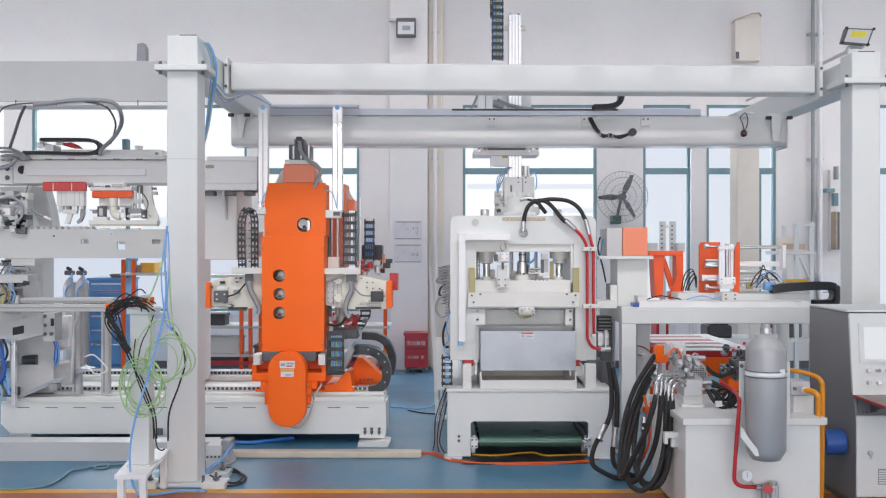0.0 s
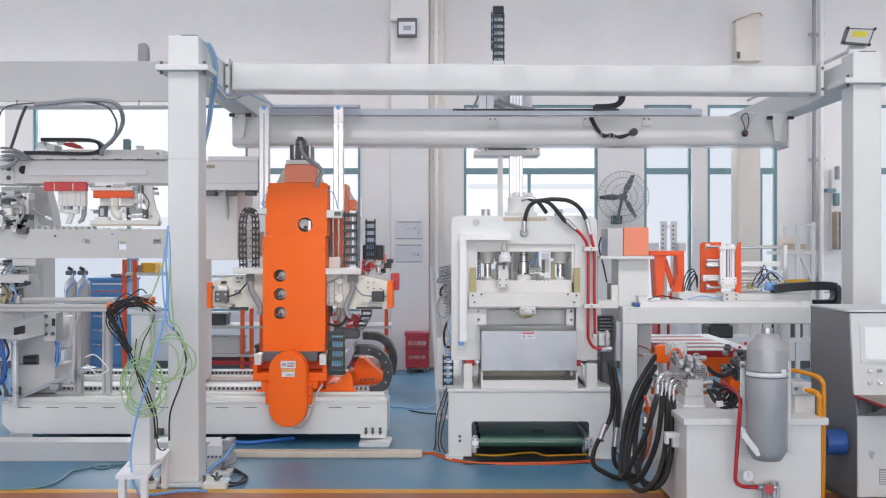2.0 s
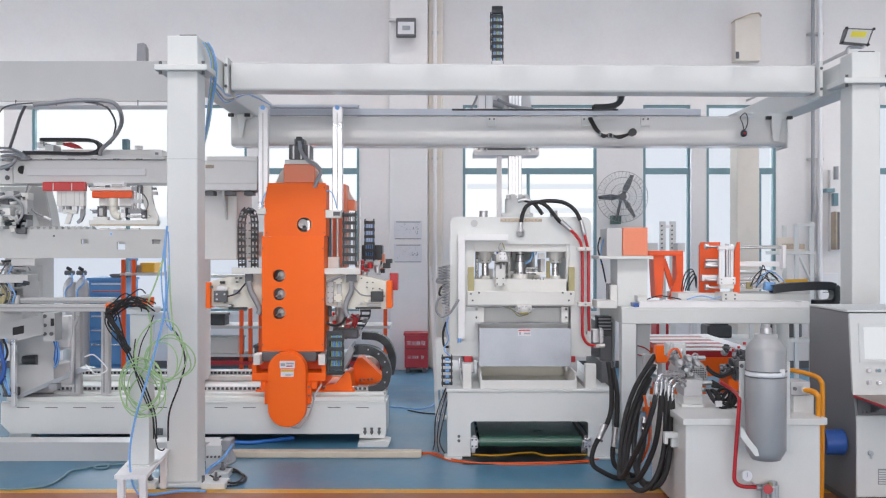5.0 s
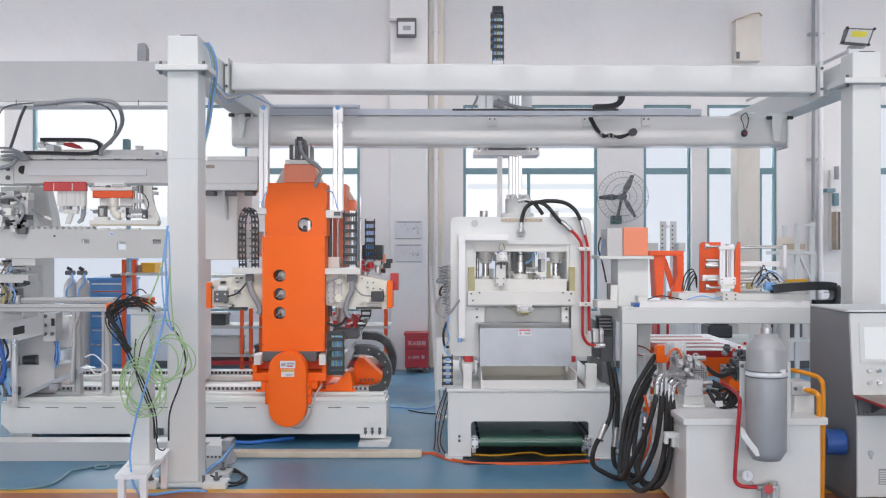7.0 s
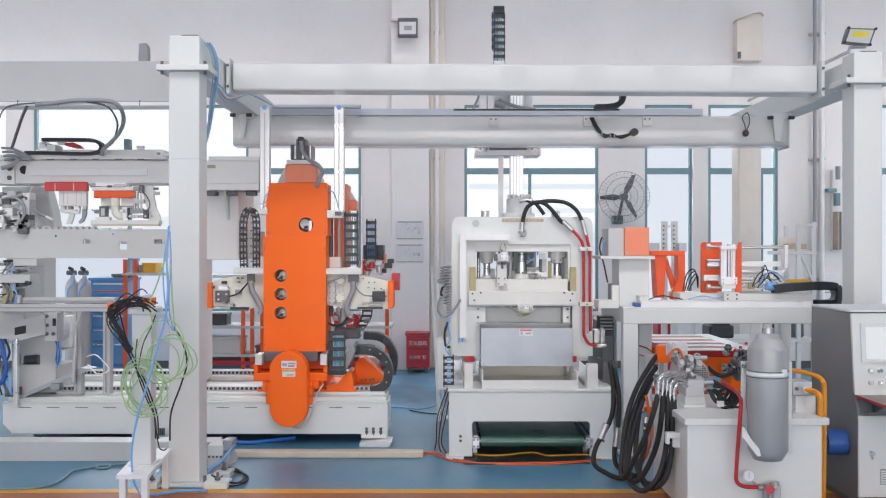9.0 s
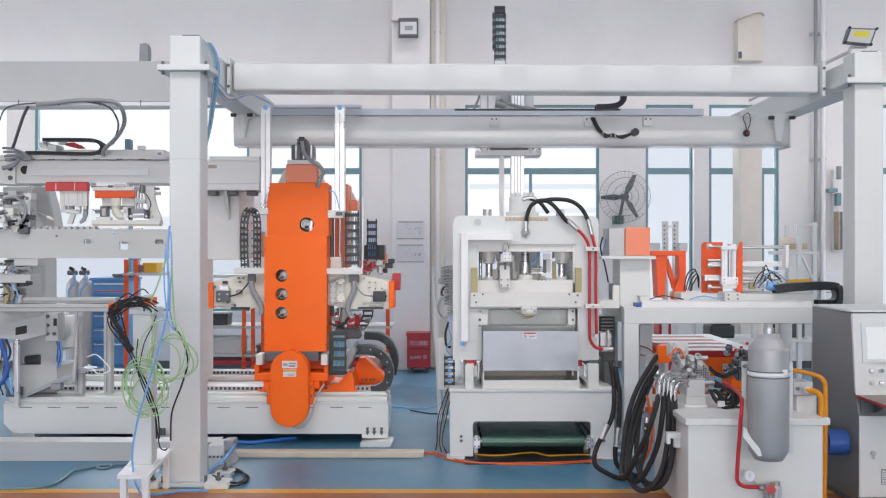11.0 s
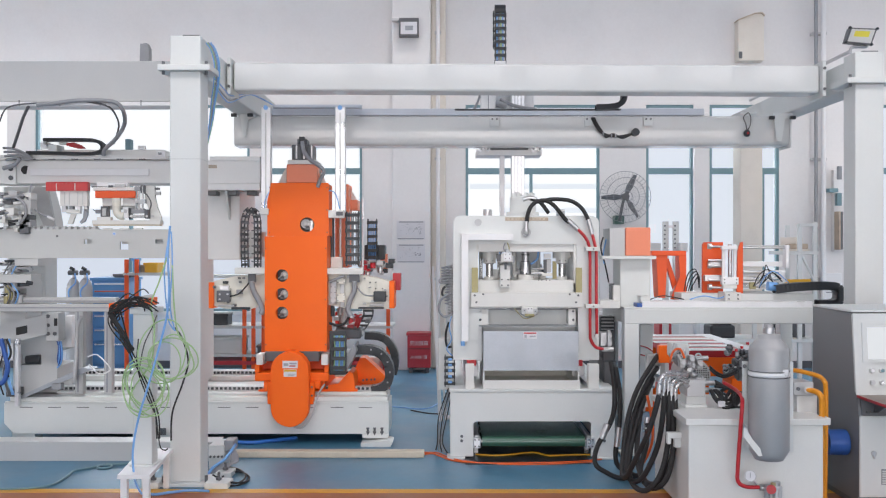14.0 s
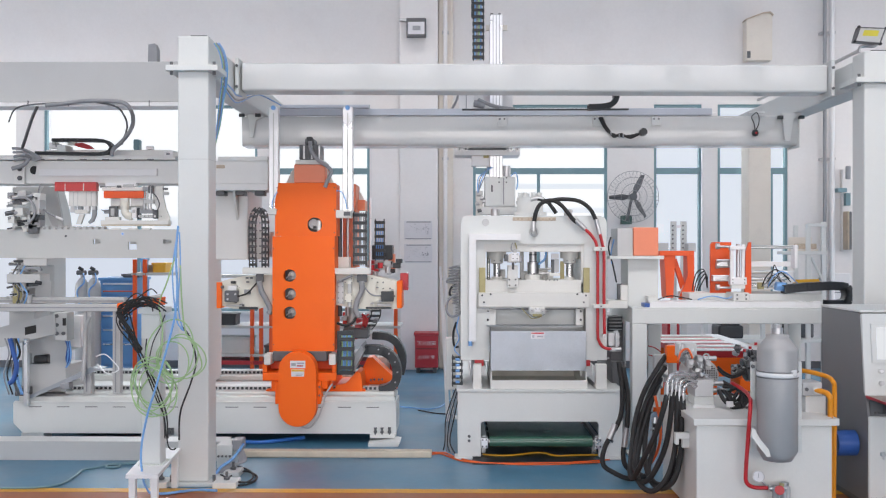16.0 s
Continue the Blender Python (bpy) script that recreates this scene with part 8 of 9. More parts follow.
# ---- control console ----
def control_console():
    c = thing("control_console", (3.6, 7.8, 0), "two-tone grey control console with screen and push buttons", "control console")
    x0, x1 = 3.165, 4.05
    side = [(7.29, 0.06), (7.29, 0.72), (7.31, 0.8), (7.33, 0.875), (7.36, 0.89), (7.43, 1.5), (8.2, 1.505), (8.2, 0.06)]
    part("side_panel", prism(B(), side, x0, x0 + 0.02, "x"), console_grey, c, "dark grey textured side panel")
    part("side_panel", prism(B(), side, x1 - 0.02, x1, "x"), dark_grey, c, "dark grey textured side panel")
    blk("plinth", dark_grey, c, x0 + 0.02, x1 - 0.02, 7.3, 8.15, 0, 0.06, 0.004)
    part("body", prism(B(), [(7.29, 0.07), (7.29, 0.72), (7.3, 0.86), (7.38, 0.89), (7.45, 1.49), (8.18, 1.49), (8.18, 0.07)], x0 + 0.021, x1 - 0.021, "x"), dark_grey, c)
    part("top_panel", box(B(), x0 - 0.004, x1 + 0.004, 7.42, 8.21, 1.506, 1.525, 0.004), machine_grey, c)
    face = part("front_panel", prism(B(), [(7.325, 0.875), (7.355, 0.9), (7.42, 1.49), (7.39, 1.5)], x0 - 0.003, x1 + 0.003, "x"), machine_grey, c, "pale grey sloping front panel")
    def on(z):
        return 7.325 + (z - 0.875) * (0.065 / 0.625)
    def tilted(bx0, bx1, z0, z1, out, depth=0.004):
        return prism(B(), [(on(z0) - out, z0), (on(z1) - out, z1), (on(z1) - out + depth, z1), (on(z0) - out + depth, z0)], bx0, bx1, "x")
    part("screen_frame", tilted(3.222, 3.75, 1.125, 1.425, 0.012, 0.012), machine_grey, face)
    part("screen", tilted(3.26, 3.72, 1.15, 1.395, 0.014), glow("screen_glow", (0.93, 0.96, 1), 1.0), face, "bright white touch screen")
    for i, x in enumerate((3.287, 3.362, 3.437, 3.512, 3.587)):
        for j, z in enumerate((1.06, 0.969)):
            k = part("push_button", rod(B(), (x, on(z), z), (x, on(z) - 0.02, z + 0.002), 0.019, n=16), steel, face, "chrome-ringed push button")
            part("button_cap", rod(B(), (x, on(z) - 0.02, z + 0.002), (x, on(z) - 0.028, z + 0.003), 0.013, n=14), ((white_metal, frame_teal, green_tube, white_metal, red_paint), (steel, chrome, white_metal, steel, dark_grey))[j][i], k)
    desk = part("desk", box(B(), x0 + 0.004, x1 - 0.004, 6.78, 7.318, 0.86, 0.876, 0.002), desk_brown, c, "thin brown desk board with dark red edging")
    part("edging", box(B(), x0 - 0.004, x0 + 0.003, 6.776, 7.318, 0.858, 0.878, 0.001), box_red, desk)
    part("edging", box(B(), x0 - 0.004, x1 + 0.004, 6.77, 6.778, 0.858, 0.878, 0.001), box_red, desk)
    for x in (x0 + 0.12, x1 - 0.14):
        part("desk_bracket", prism(B(), [(7.29, 0.858), (7.0, 0.858), (7.29, 0.74)], x, x + 0.02, "x"), dark_grey, desk)
    d = blk("door", machine_grey, c, x0 - 0.003, x1 + 0.003, 7.262, 7.288, 0.1, 0.725, 0.012, "pale grey lower door")
    part("lock", rod(B(), (x0 + 0.1, 7.266, 0.44), (x0 + 0.1, 7.245, 0.44), 0.02, n=14), steel, d)
    blk("lock_handle", steel, d, x0 + 0.094, x0 + 0.106, 7.24, 7.25, 0.4, 0.45, 0.002)
    blk("vent", grey_cable, d, x0 + 0.16, x0 + 0.5, 7.258, 7.262, 0.2, 0.32, 0.001)
    for i in range(6):
        blk("slat", machine_grey, d, x0 + 0.165, x0 + 0.495, 7.253, 7.259, 0.208 + 0.018 * i, 0.218 + 0.018 * i, 0.001)
    bolts(c, [(x0 + 0.06 + 0.03 * i, 7.285, 0.75) for i in range(3)], 0.008)


machine_table()
power_unit()
control_console()



# ---- things on and before the back wall ----
def wall_fan():
    y = 15.62
    x, z, r = 2.949, 2.858, 0.42
    f = thing("wall_fan", (x, y, z), "dark three-bladed industrial wall fan in a wire guard", "fan")
    def ring(rad, dy, thick=0.005):
        return hose(B(), [(x + rad * math.cos(k * math.pi / 16), y + dy, z + rad * math.sin(k * math.pi / 16)) for k in range(33)], thick, n=5, steps=1)
    for rad, dy in ((r, 0.0), (r * 0.75, -0.07), (r * 0.5, -0.1), (r * 0.22, -0.11)):
        part("guard_ring", ring(rad, dy), grey_cable, f)
    for k in range(40):
        a = 2 * math.pi * k / 40
        part("guard_wire", hose(B(), [(x + q * r * math.cos(a), y + d, z + q * r * math.sin(a)) for q, d in ((0.2, -0.11), (0.6, -0.09), (0.85, -0.05), (1.0, 0.0), (0.7, 0.1))], 0.0022, n=4, steps=2), grey_cable, f)
    part("hub", rod(B(), (x, y - 0.06, z), (x, y + 0.16, z), 0.06, n=18), dark_grey, f)
    for deg in (65, 181, 301):
        a = radians(deg)
        u, w = Vector((math.cos(a), 0, math.sin(a))), Vector((-math.sin(a), 0, math.cos(a)))
        c = Vector((x, y, z))
        bm = B()
        pts = [c + u * 0.04 + w * 0.02, c + u * 0.15 + w * 0.055, c + u * r * 0.92 + w * 0.03, c + u * r * 0.95 - w * 0.02, c + u * 0.18 - w * 0.045, c + u * 0.04 - w * 0.02]
        near = [bm.verts.new(p + Vector((0, 0.03 * math.copysign(1, (p - c).dot(w)) - 0.004, 0))) for p in pts]
        far = [bm.verts.new(v.co + Vector((0, 0.008, 0))) for v in near]
        bm.faces.new(near), bm.faces.new(far[::-1])
        for i in range(6):
            bm.faces.new((near[i], far[i], far[(i + 1) % 6], near[(i + 1) % 6]))
        bmesh.ops.recalc_face_normals(bm, faces=bm.faces)
        part("blade", bm, dark_grey, f)
    part("bracket", rod(B(), (x, y + 0.1, z), (x - 0.06, y + 0.2, z - 0.38), 0.025, n=10), dark_grey, f)
    blk("wall_plate", bracket_green, f, x - 0.14, x + 0.02, y + 0.2, 16.0, z - 0.44, z - 0.3, 0.006)


def flood_lights():
    y = 15.5
    l = thing("flood_light", (-0.609, 15.6, 5.607), "black-framed square flood light on the pilaster", "flood light")
    blk("housing", dark_grey, l, -0.766, -0.443, 15.500, 15.620, 5.469, 5.774, 0.012)
    blk("lens", paper, l, -0.738, -0.470, 15.490, 15.500, 5.504, 5.707, 0.004, "pale glass lens")
    part("mount", box(B(), *(-0.891, -0.743, 15.600, 15.700, 5.751, 5.789), 0.003), steel, l)
    part("lens_mark", box(B(), *(-0.664, -0.535, 15.486, 15.490, 5.567, 5.641)), ink, l)
    r = thing("flood_light", (5.243, 12.0, 4.507), "tilted black flood light with yellow emitter panel", "flood light")
    y = 12.0
    part("housing", prism(B(), [(5.100, 4.793), (5.443, 4.779), (5.371, 4.579), (5.043, 4.607)], y, y + 0.1), dark_grey, r)
    part("reflector", prism(B(), [(5.122, 4.776), (5.416, 4.764), (5.356, 4.594), (5.066, 4.62)], y - 0.006, y), machine_cream, r, "pale glass front")
    part("emitter", prism(B(), [(5.165, 4.752), (5.352, 4.744), (5.328, 4.672), (5.14, 4.68)], y - 0.01, y - 0.006), material("emitter_yellow", (0.85, 0.75, 0.08), 0.4), r, "yellow emitter panel")
    for x, z in ((5.1, 4.793), (5.443, 4.779), (5.371, 4.579), (5.043, 4.607)):
        part("corner_cap", rod(B(), (x, y - 0.012, z), (x, y + 0.02, z), 0.018, n=8), black_plastic, r)
    part("bracket", hose(B(), [(5.336, 12.050, 4.589), (5.322, 12.050, 4.561), (5.207, 12.050, 4.561), (5.136, 12.050, 4.546), (5.121, 12.050, 4.475)], 0.02), steel, r)
    part("arm", rod(B(), (5.121, 12.050, 4.503), (5.121, 16.0, 4.503), 0.025, n=8), steel, r)


def lettering(name, words, size, at, mat, parent):
    """Flat upright letters that face -y."""
    data = bpy.data.curves.new(name, "FONT")
    data.body, data.size, data.extrude = words, size, 0.001
    temp = new(name, data)
    mesh = bpy.data.meshes.new_from_object(temp.evaluated_get(bpy.context.evaluated_depsgraph_get()))
    bpy.data.objects.remove(temp)
    bm = B()
    bm.from_mesh(mesh)
    bmesh.ops.transform(bm, matrix=pose(*at, 90, 0, 0), verts=bm.verts)
    return part(name, bm, mat, parent)


def wall_items():
    random.seed(2)
    y = 15.69
    for z0, z1 in ((2.159, 2.467,), (1.776, 2.084,)):
        p = thing("wall_poster", (-0.579, y, z0), "pale printed notice sheet with faded lines on the pilaster", "poster", "posters on the pilaster")
        part("sheet", box(B(), -0.813, -0.346, y, y + 0.006, z0, z1), paper, p)
        part("heading", box(B(), -0.775, -0.374, y - 0.003, y, z1 - 0.03, z1 - 0.012), ink, p)
        part("footing", box(B(), -0.794, -0.364, y - 0.003, y, z0 + 0.004, z0 + 0.02), ink, p)
        for i in range(26):
            x, z = -0.756 + random.uniform(0, 0.33), random.uniform(z0 + 0.05, z1 - 0.05)
            w, hgt = (random.uniform(0.01, 0.05), 0.003) if i % 2 else (0.003, random.uniform(0.01, 0.05))
            part("drawn_line", box(B(), x, x + w, y - 0.003, y, z, z + hgt), ink, p)
        for i in range(8):
            x, z = -0.514 + random.uniform(0, 0.1), z0 + 0.08 + random.uniform(0, 0.12)
            part("drawn_line", box(B(), x, x + random.uniform(0.01, 0.04), y - 0.0035, y, z, z + random.uniform(0.005, 0.03)), ink, p)
    b = thing("fire_extinguisher_box", (-0.437, 15.4, 0), "dark red steel fire extinguisher box with white marks", "fire box")
    y = 15.3
    blk("cabinet", box_red, b, -0.619, -0.246, 15.3, 15.62, 0.085, 0.62, 0.012)
    for x in (-0.6, -0.33):
        blk("foot", dark_grey, b, x, x + 0.06, 15.32, 15.6, 0.0, 0.085, 0.004)
    blk("lid", box_red, b, -0.637, -0.236, 15.280, 15.640, 0.606, 0.65, 0.01)
    blk("seam", dark_cavity, b, -0.610, -0.255, 15.296, 15.301, 0.388, 0.398, 0.001)
    lettering("lettering", "灭火器箱", 0.075, (-0.583, 15.297, 0.455), paper, b)
    for word, x in (("火", -0.574), ("警", -0.36)):
        lettering("lettering", word, 0.062, (x, 15.297, 0.235), paper, b)
    for i in range(3):
        blk("printed_bar", paper, b, -0.488 + i * 0.036, -0.474 + i * 0.036, 15.296, 15.301, 0.235, 0.283, 0.001)
    d = thing("wall_duct_box", (5.005, 15.8, 5.092), "stained beige metal box high on the wall", "wall box")
    part("body", prism(B(), [(4.862, 5.132), (5.285, 5.132), (5.285, 5.865), (5.248, 5.912), (5.135, 5.903), (4.862, 5.800)], 15.8, 16.0), beige_paint, d)
    part("rim", prism(B(), [(4.85, 5.79), (4.85, 5.812), (5.13, 5.92), (5.25, 5.93), (5.3, 5.88), (5.29, 5.866), (5.246, 5.913), (5.135, 5.904)], 15.77, 15.99), tan, d, "stained brown rim")
    part("outlet", box(B(), *(4.867, 4.923, 15.785, 15.800, 5.166, 5.279), 0.004), dark_grey, d)
    for x, r, m in ((6.170, 0.03, grey_cable), (6.293, 0.042, white_metal), (-0.131, 0.035, pilaster_paint)):
        c = thing("wall_pipe", (x, 15.85, 0), "upright pipe along the wall", "pipe", "wall pipes")
        part("tube", rod(B(), (x, 15.85 if x > 1 else 15.75, 0), (x, 15.85 if x > 1 else 15.75, 9.25), r, n=14), m, c)
        for z in (1.5, 3.5, 5.6, 7.5):
            part("clip", box(B(), x - r - 0.02, x + r + 0.02, 15.86 if x > 1 else 15.76, 16.0, z - 0.02, z + 0.02), steel, c)
    e = thing("switch_box", (6.407, 15.8, 1.963), "open electrical switch box with brown door edge on the wall", "switch box")
    blk("back", pilaster_paint, e, 6.48, 6.696, 15.900, 16.000, 1.962, 3.326, 0.01)
    blk("lower_box", white_metal, e, 6.3, 6.6, 15.85, 15.995, 0.95, 1.6, 0.01)
    blk("box_seam", grey_cable, e, 6.32, 6.58, 15.845, 15.852, 1.27, 1.285, 0.001)
    blk("door", tan, e, 6.49, 6.52, 15.7, 15.895, 1.99, 2.62, 0.006)
    blk("breaker", dark_grey, e, 6.525, 6.6, 15.8, 15.895, 1.99, 2.62, 0.006)
    blk("breaker", frame_teal, e, 6.5, 6.58, 15.8, 15.895, 2.72, 2.93, 0.006)
    blk("shelf_plate", frame_teal, e, 6.333, 6.481, 15.700, 15.88, 2.938, 3.003, 0.006)
    part("handle", rod(B(), (6.495, 15.700, 3.364), (6.495, 15.700, 3.149), 0.04, n=10), grey_cable, e)
    s = thing("sensor_box", (-3.020, 9.5, 3.863), "small grey sheet-metal box on the beam", "sensor box")
    part("body", prism(B(), [(-3.049, 3.870), (-2.959, 3.867), (-2.959, 4.008), (-2.981, 4.053), (-3.043, 4.042)], 9.45, 9.55), grey_cable, s)
    h = thing("hanging_plug", (3.293, 10.4, 3.244), "black plug hanging on a thin cable", "plug")
    part("ball", lathe(B(), 3.293, 10.4, [(0.01, 3.228), (0.028, 3.238), (0.036, 3.258), (0.036, 3.276), (0.028, 3.294), (0.012, 3.304)], 16), black_plastic, h)
    part("ball_mark", rod(B(), (3.293, 10.366, 3.262), (3.293, 10.36, 3.262), 0.012, n=10), red_paint, h)
    part("wire", hose(B(), [(3.293, 10.400, 3.294), (3.281, 10.400, 3.368), (3.256, 10.400, 3.442), (3.306, 10.400, 3.492)], 0.005, n=6), black_rubber, h)
    part("wire", hose(B(), [(3.298, 10.400, 3.294), (3.33, 10.400, 3.36), (3.335, 10.400, 3.44), (3.31, 10.400, 3.492)], 0.005, n=6), black_rubber, h)
    blk("hanger_plate", machine_grey, h, 3.22, 3.4, 10.4, 10.44, 3.478, 3.5, 0.003)
    c = thing("beam_cable", (1.832, 10.4, 3.213), "black cable slung along the runway beam", "cable")
    for i in range(3):
        part("strand", hose(B(), [(1.600 + 0.012 * i, 10.42, 3.44), (1.64 + 0.012 * i, 10.4, 3.35), (1.69 + 0.01 * i, 10.4, 3.285), (1.755, 10.395, 3.25 - 0.012 * i), (1.83, 10.395, 3.232 + 0.012 * i), (1.93, 10.4, 3.236 - 0.01 * i), (2.04, 10.4, 3.262)], 0.0125, n=6), black_rubber, c)
    for x, z in ((1.72, 3.262), (1.81, 3.238), (1.855, 3.236)):
        blk("cable_clip", grey_cable, c, x - 0.007, x + 0.007, 10.375, 10.41, z - 0.024, z + 0.02, 0.003)
    part("end_knob", rod(B(), (2.066, 10.33, 3.272), (2.066, 10.4, 3.272), 0.042, n=18), black_plastic, c)
    k = thing("tray_carrier", (1.867, 10.25, 3.519), "black cable carrier curling off its tray", "cable carrier")
    link_chain("links", black_plastic, k, [(1.623, 10.250, 3.525), (1.775, 10.250, 3.531), (1.867, 10.250, 3.556), (1.916, 10.250, 3.617), (1.910, 10.250, 3.714)], 0.12, 0.05, 0.045, (0, 1, 0), "", True)
    return k


def back_shelves():
    # tool cabinets, benches and bottles behind the transfer line
    c = thing("tool_cabinet", (-4.992, 14.2, 0), "blue steel tool cabinet with drawers", "tool cabinet")
    blk("body", blue_paint, c, -5.233, -4.683, 14.02, 14.6, 0, 1.533, 0.01)
    blk("top", blue_paint, c, -5.250, -4.667, 13.98, 14.62, 1.533, 1.575, 0.006)
    for z0, z1 in ((1.325, 1.508,), (1.067, 1.292,), (0.858, 1.033,), (0.650, 0.825,), (0.300, 0.617,), (-0.075, 0.258,)):
        d = blk("drawer", blue_paint, c, -5.200, -4.708, 13.99, 14.02, z0, z1, 0.006)
        blk("handle", aluminium, d, -5.176, -4.718, 13.97, 13.99, z1 - 0.035, z1 - 0.012, 0.003, "pale drawer grip")
    blk("label_strip", orange_hose, c, -5.178, -4.712, 13.985, 13.990, 1.367, 1.384, 0.001)
    for x in (-5.413, -5.241,):
        g = thing("gas_cylinder", (x, 13.8, 0), "grey gas cylinder with valve", "gas cylinder", "gas cylinders")
        part("bottle", lathe(B(), x, 13.8, [(0.095, 0), (0.1, 0.03), (0.1, 1.417), (0.09, 1.491), (0.06, 1.548), (0.03, 1.581)], 20), silver_paint, g)
        part("valve", rod(B(), (x, 13.8, 1.573), (x, 13.8, 1.712), 0.025, n=10), steel, g)
        part("regulator", rod(B(), (x - 0.07, 13.8, 1.655), (x + 0.06, 13.78, 1.655), 0.035, n=10), dark_grey, g)
        part("gas_hose", hose(B(), [(x + 0.05, 13.72, 1.647), (x + 0.08, 13.66, 1.515), (x - 0.02, 13.66, 1.384), (x + 0.03, 13.68, 1.121)], 0.012, n=6), blue_tube, g)
        part("knob", rod(B(), (x - 0.03, 13.75, 1.729), (x + 0.03, 13.75, 1.696), 0.025, n=8), black_plastic, g)
    s = thing("parts_shelf", (-3.918, 13.8, 0), "orange-posted steel parts shelf with bins", "shelf")
    for x in (-4.582, -4.436, -2.890, -2.760, -2.615, -0.826,):
        blk("post", deep_orange, s, x - 0.027, x + 0.027, 13.6, 13.65, 0, 1.85 if x < -4 else 1.2, 0.005)
    for z, x0, x1 in ((1.620, -4.630, -3.918), (1.587, -3.918, -2.542), (0.859, -3.918, -0.761), (0.454, -3.918, -0.761)):
        blk("board", shop_grey, s, x0, x1, 13.6, 14.3, z, z + 0.04, 0.004)
    blk("board", box_red, s, -3.918, -0.761, 13.6, 14.3, 0.340, 0.397, 0.004, "dark red lower board")
    for name, m, args, lab in (("storage_bin", yellow_paint, (-4.355, -4.167, 13.700, 14.000, 1.649, 1.796), "yellow plastic storage bin on the shelf"), ("spray_bottle", blue_paint, (-4.526, -4.436, 13.700, 13.800, 1.649, 1.861), "blue bottle on the shelf"),
                               ("cardboard_box", tan, (-4.469, -4.370, 13.800, 14.000, 1.647, 1.762), "small cardboard box on the shelf"), ("storage_bin", shop_grey, (-3.441, -2.936, 13.700, 14.100, 0.475, 0.720), "pale grey bin on the shelf"),
                               ("spare_motor", black_plastic, (-3.409, -3.148, 13.700, 14.000, 0.883, 1.062), "black spare motor on the shelf"), ("storage_bin", dark_grey, (-2.724, -2.561, 13.700, 14.100, 0.475, 0.606), "dark bin on the shelf"),
                               ("tool_bag", dark_grey, (-4.935, -4.683, 14.100, 14.400, 1.572, 1.622), "dark tool bag on the cabinet")):
        t = thing(name, ((args[0] + args[1]) / 2, args[2], args[4]), lab, name.replace("_", " "))
        blk("body", m, t, *args, 0.02)
        blk("rim", m, t, args[0] - 0.012, args[1] + 0.012, args[2] - 0.012, args[3], args[5] - 0.03, args[5] + 0.006, 0.006)
    # rack on the other side
    r = thing("steel_rack", (5.073, 13.6, 0), "grey slotted-angle steel rack with stored parts", "rack")
    for x, y, z in ((4.993, 13.4, 2.351), (5.208, 13.4, 2.383), (5.073, 14.1, 2.351), (3.557, 13.4, 1.051), (4.355, 13.4, 1.051)):
        blk("post", machine_grey, r, x - 0.03, x + 0.03, y, y + 0.05, 0, z, 0.004)
    for z0, x0 in ((1.920, 4.786), (0.684, 3.518), (2.311, 4.977)):
        blk("board", machine_grey, r, x0, 5.240, 13.38, 14.1 if z0 < 2.3 else 13.43, z0, z0 + 0.05, 0.004)
    part("brace", rod(B(), (5.032, 13.420, 1.888), (5.208, 13.420, 1.529), 0.02, n=8), machine_grey, r)
    for name, m, args, lab in (("spare_part", black_plastic, (4.645, 4.886, 13.500, 13.900, 0.738, 0.931), "black machine part on the rack"),
                               ("spare_part", dark_grey, (4.938, 5.149, 13.600, 13.900, 0.729, 0.940), "dark machine part on the rack"), ("spare_part", black_plastic, (3.761, 4.114, 13.500, 13.900, 0.730, 0.915), "black machine part on the rack"),
                               ("storage_bin", red_paint, (3.038, 3.214, 13.500, 13.900, -0.001, 0.947), "tall red bin standing behind the table")):
        t = thing(name, ((args[0] + args[1]) / 2, args[2], args[4]), lab, name.replace("_", " "))
        blk("body", m, t, *args, 0.03)
        blk("lid", m, t, args[0] + 0.04, args[1] - 0.05, args[2] + 0.02, args[3] - 0.05, args[5] - 0.005, args[5] + 0.03, 0.01)
    c = thing("cardboard_box", (5.035, 13.6, 1.97), "pale carton with brown contents on the rack", "cardboard box")
    blk("back_board", beige_paint, c, 4.87, 5.201, 13.84, 13.86, 1.972, 2.17, 0.004)
    blk("tray", beige_paint, c, 4.87, 5.201, 13.6, 13.838, 1.971, 2.0, 0.004)
    blk("contents", tan, c, 4.93, 5.19, 13.62, 13.82, 2.001, 2.075, 0.01)
    p = thing("perforated_posts", (3.080, 13.0, 0), "pair of perforated grey posts", "posts")
    for x in (3.010, 3.149,):
        q = blk("post", machine_grey, p, x - 0.04, x + 0.04, 13.0, 13.05, 0, 2.379, 0.004)
        for i in range(6):
            part("hole", rod(B(), (x - 0.015, 12.996, 2.317 - 0.06 * i), (x - 0.015, 13.004, 2.317 - 0.06 * i), 0.012, n=8), dark_grey, q)
    blk("tie", white_metal, p, 3.041, 3.118, 13.000, 13.030, 2.286, 2.325, 0.003)
    blk("box", machine_grey, p, 3.162, 3.261, 12.800, 13.000, 1.962, 2.084, 0.006)
    blk("box", machine_grey, p, 2.758, 2.895, 12.800, 13.000, 1.947, 2.084, 0.006)


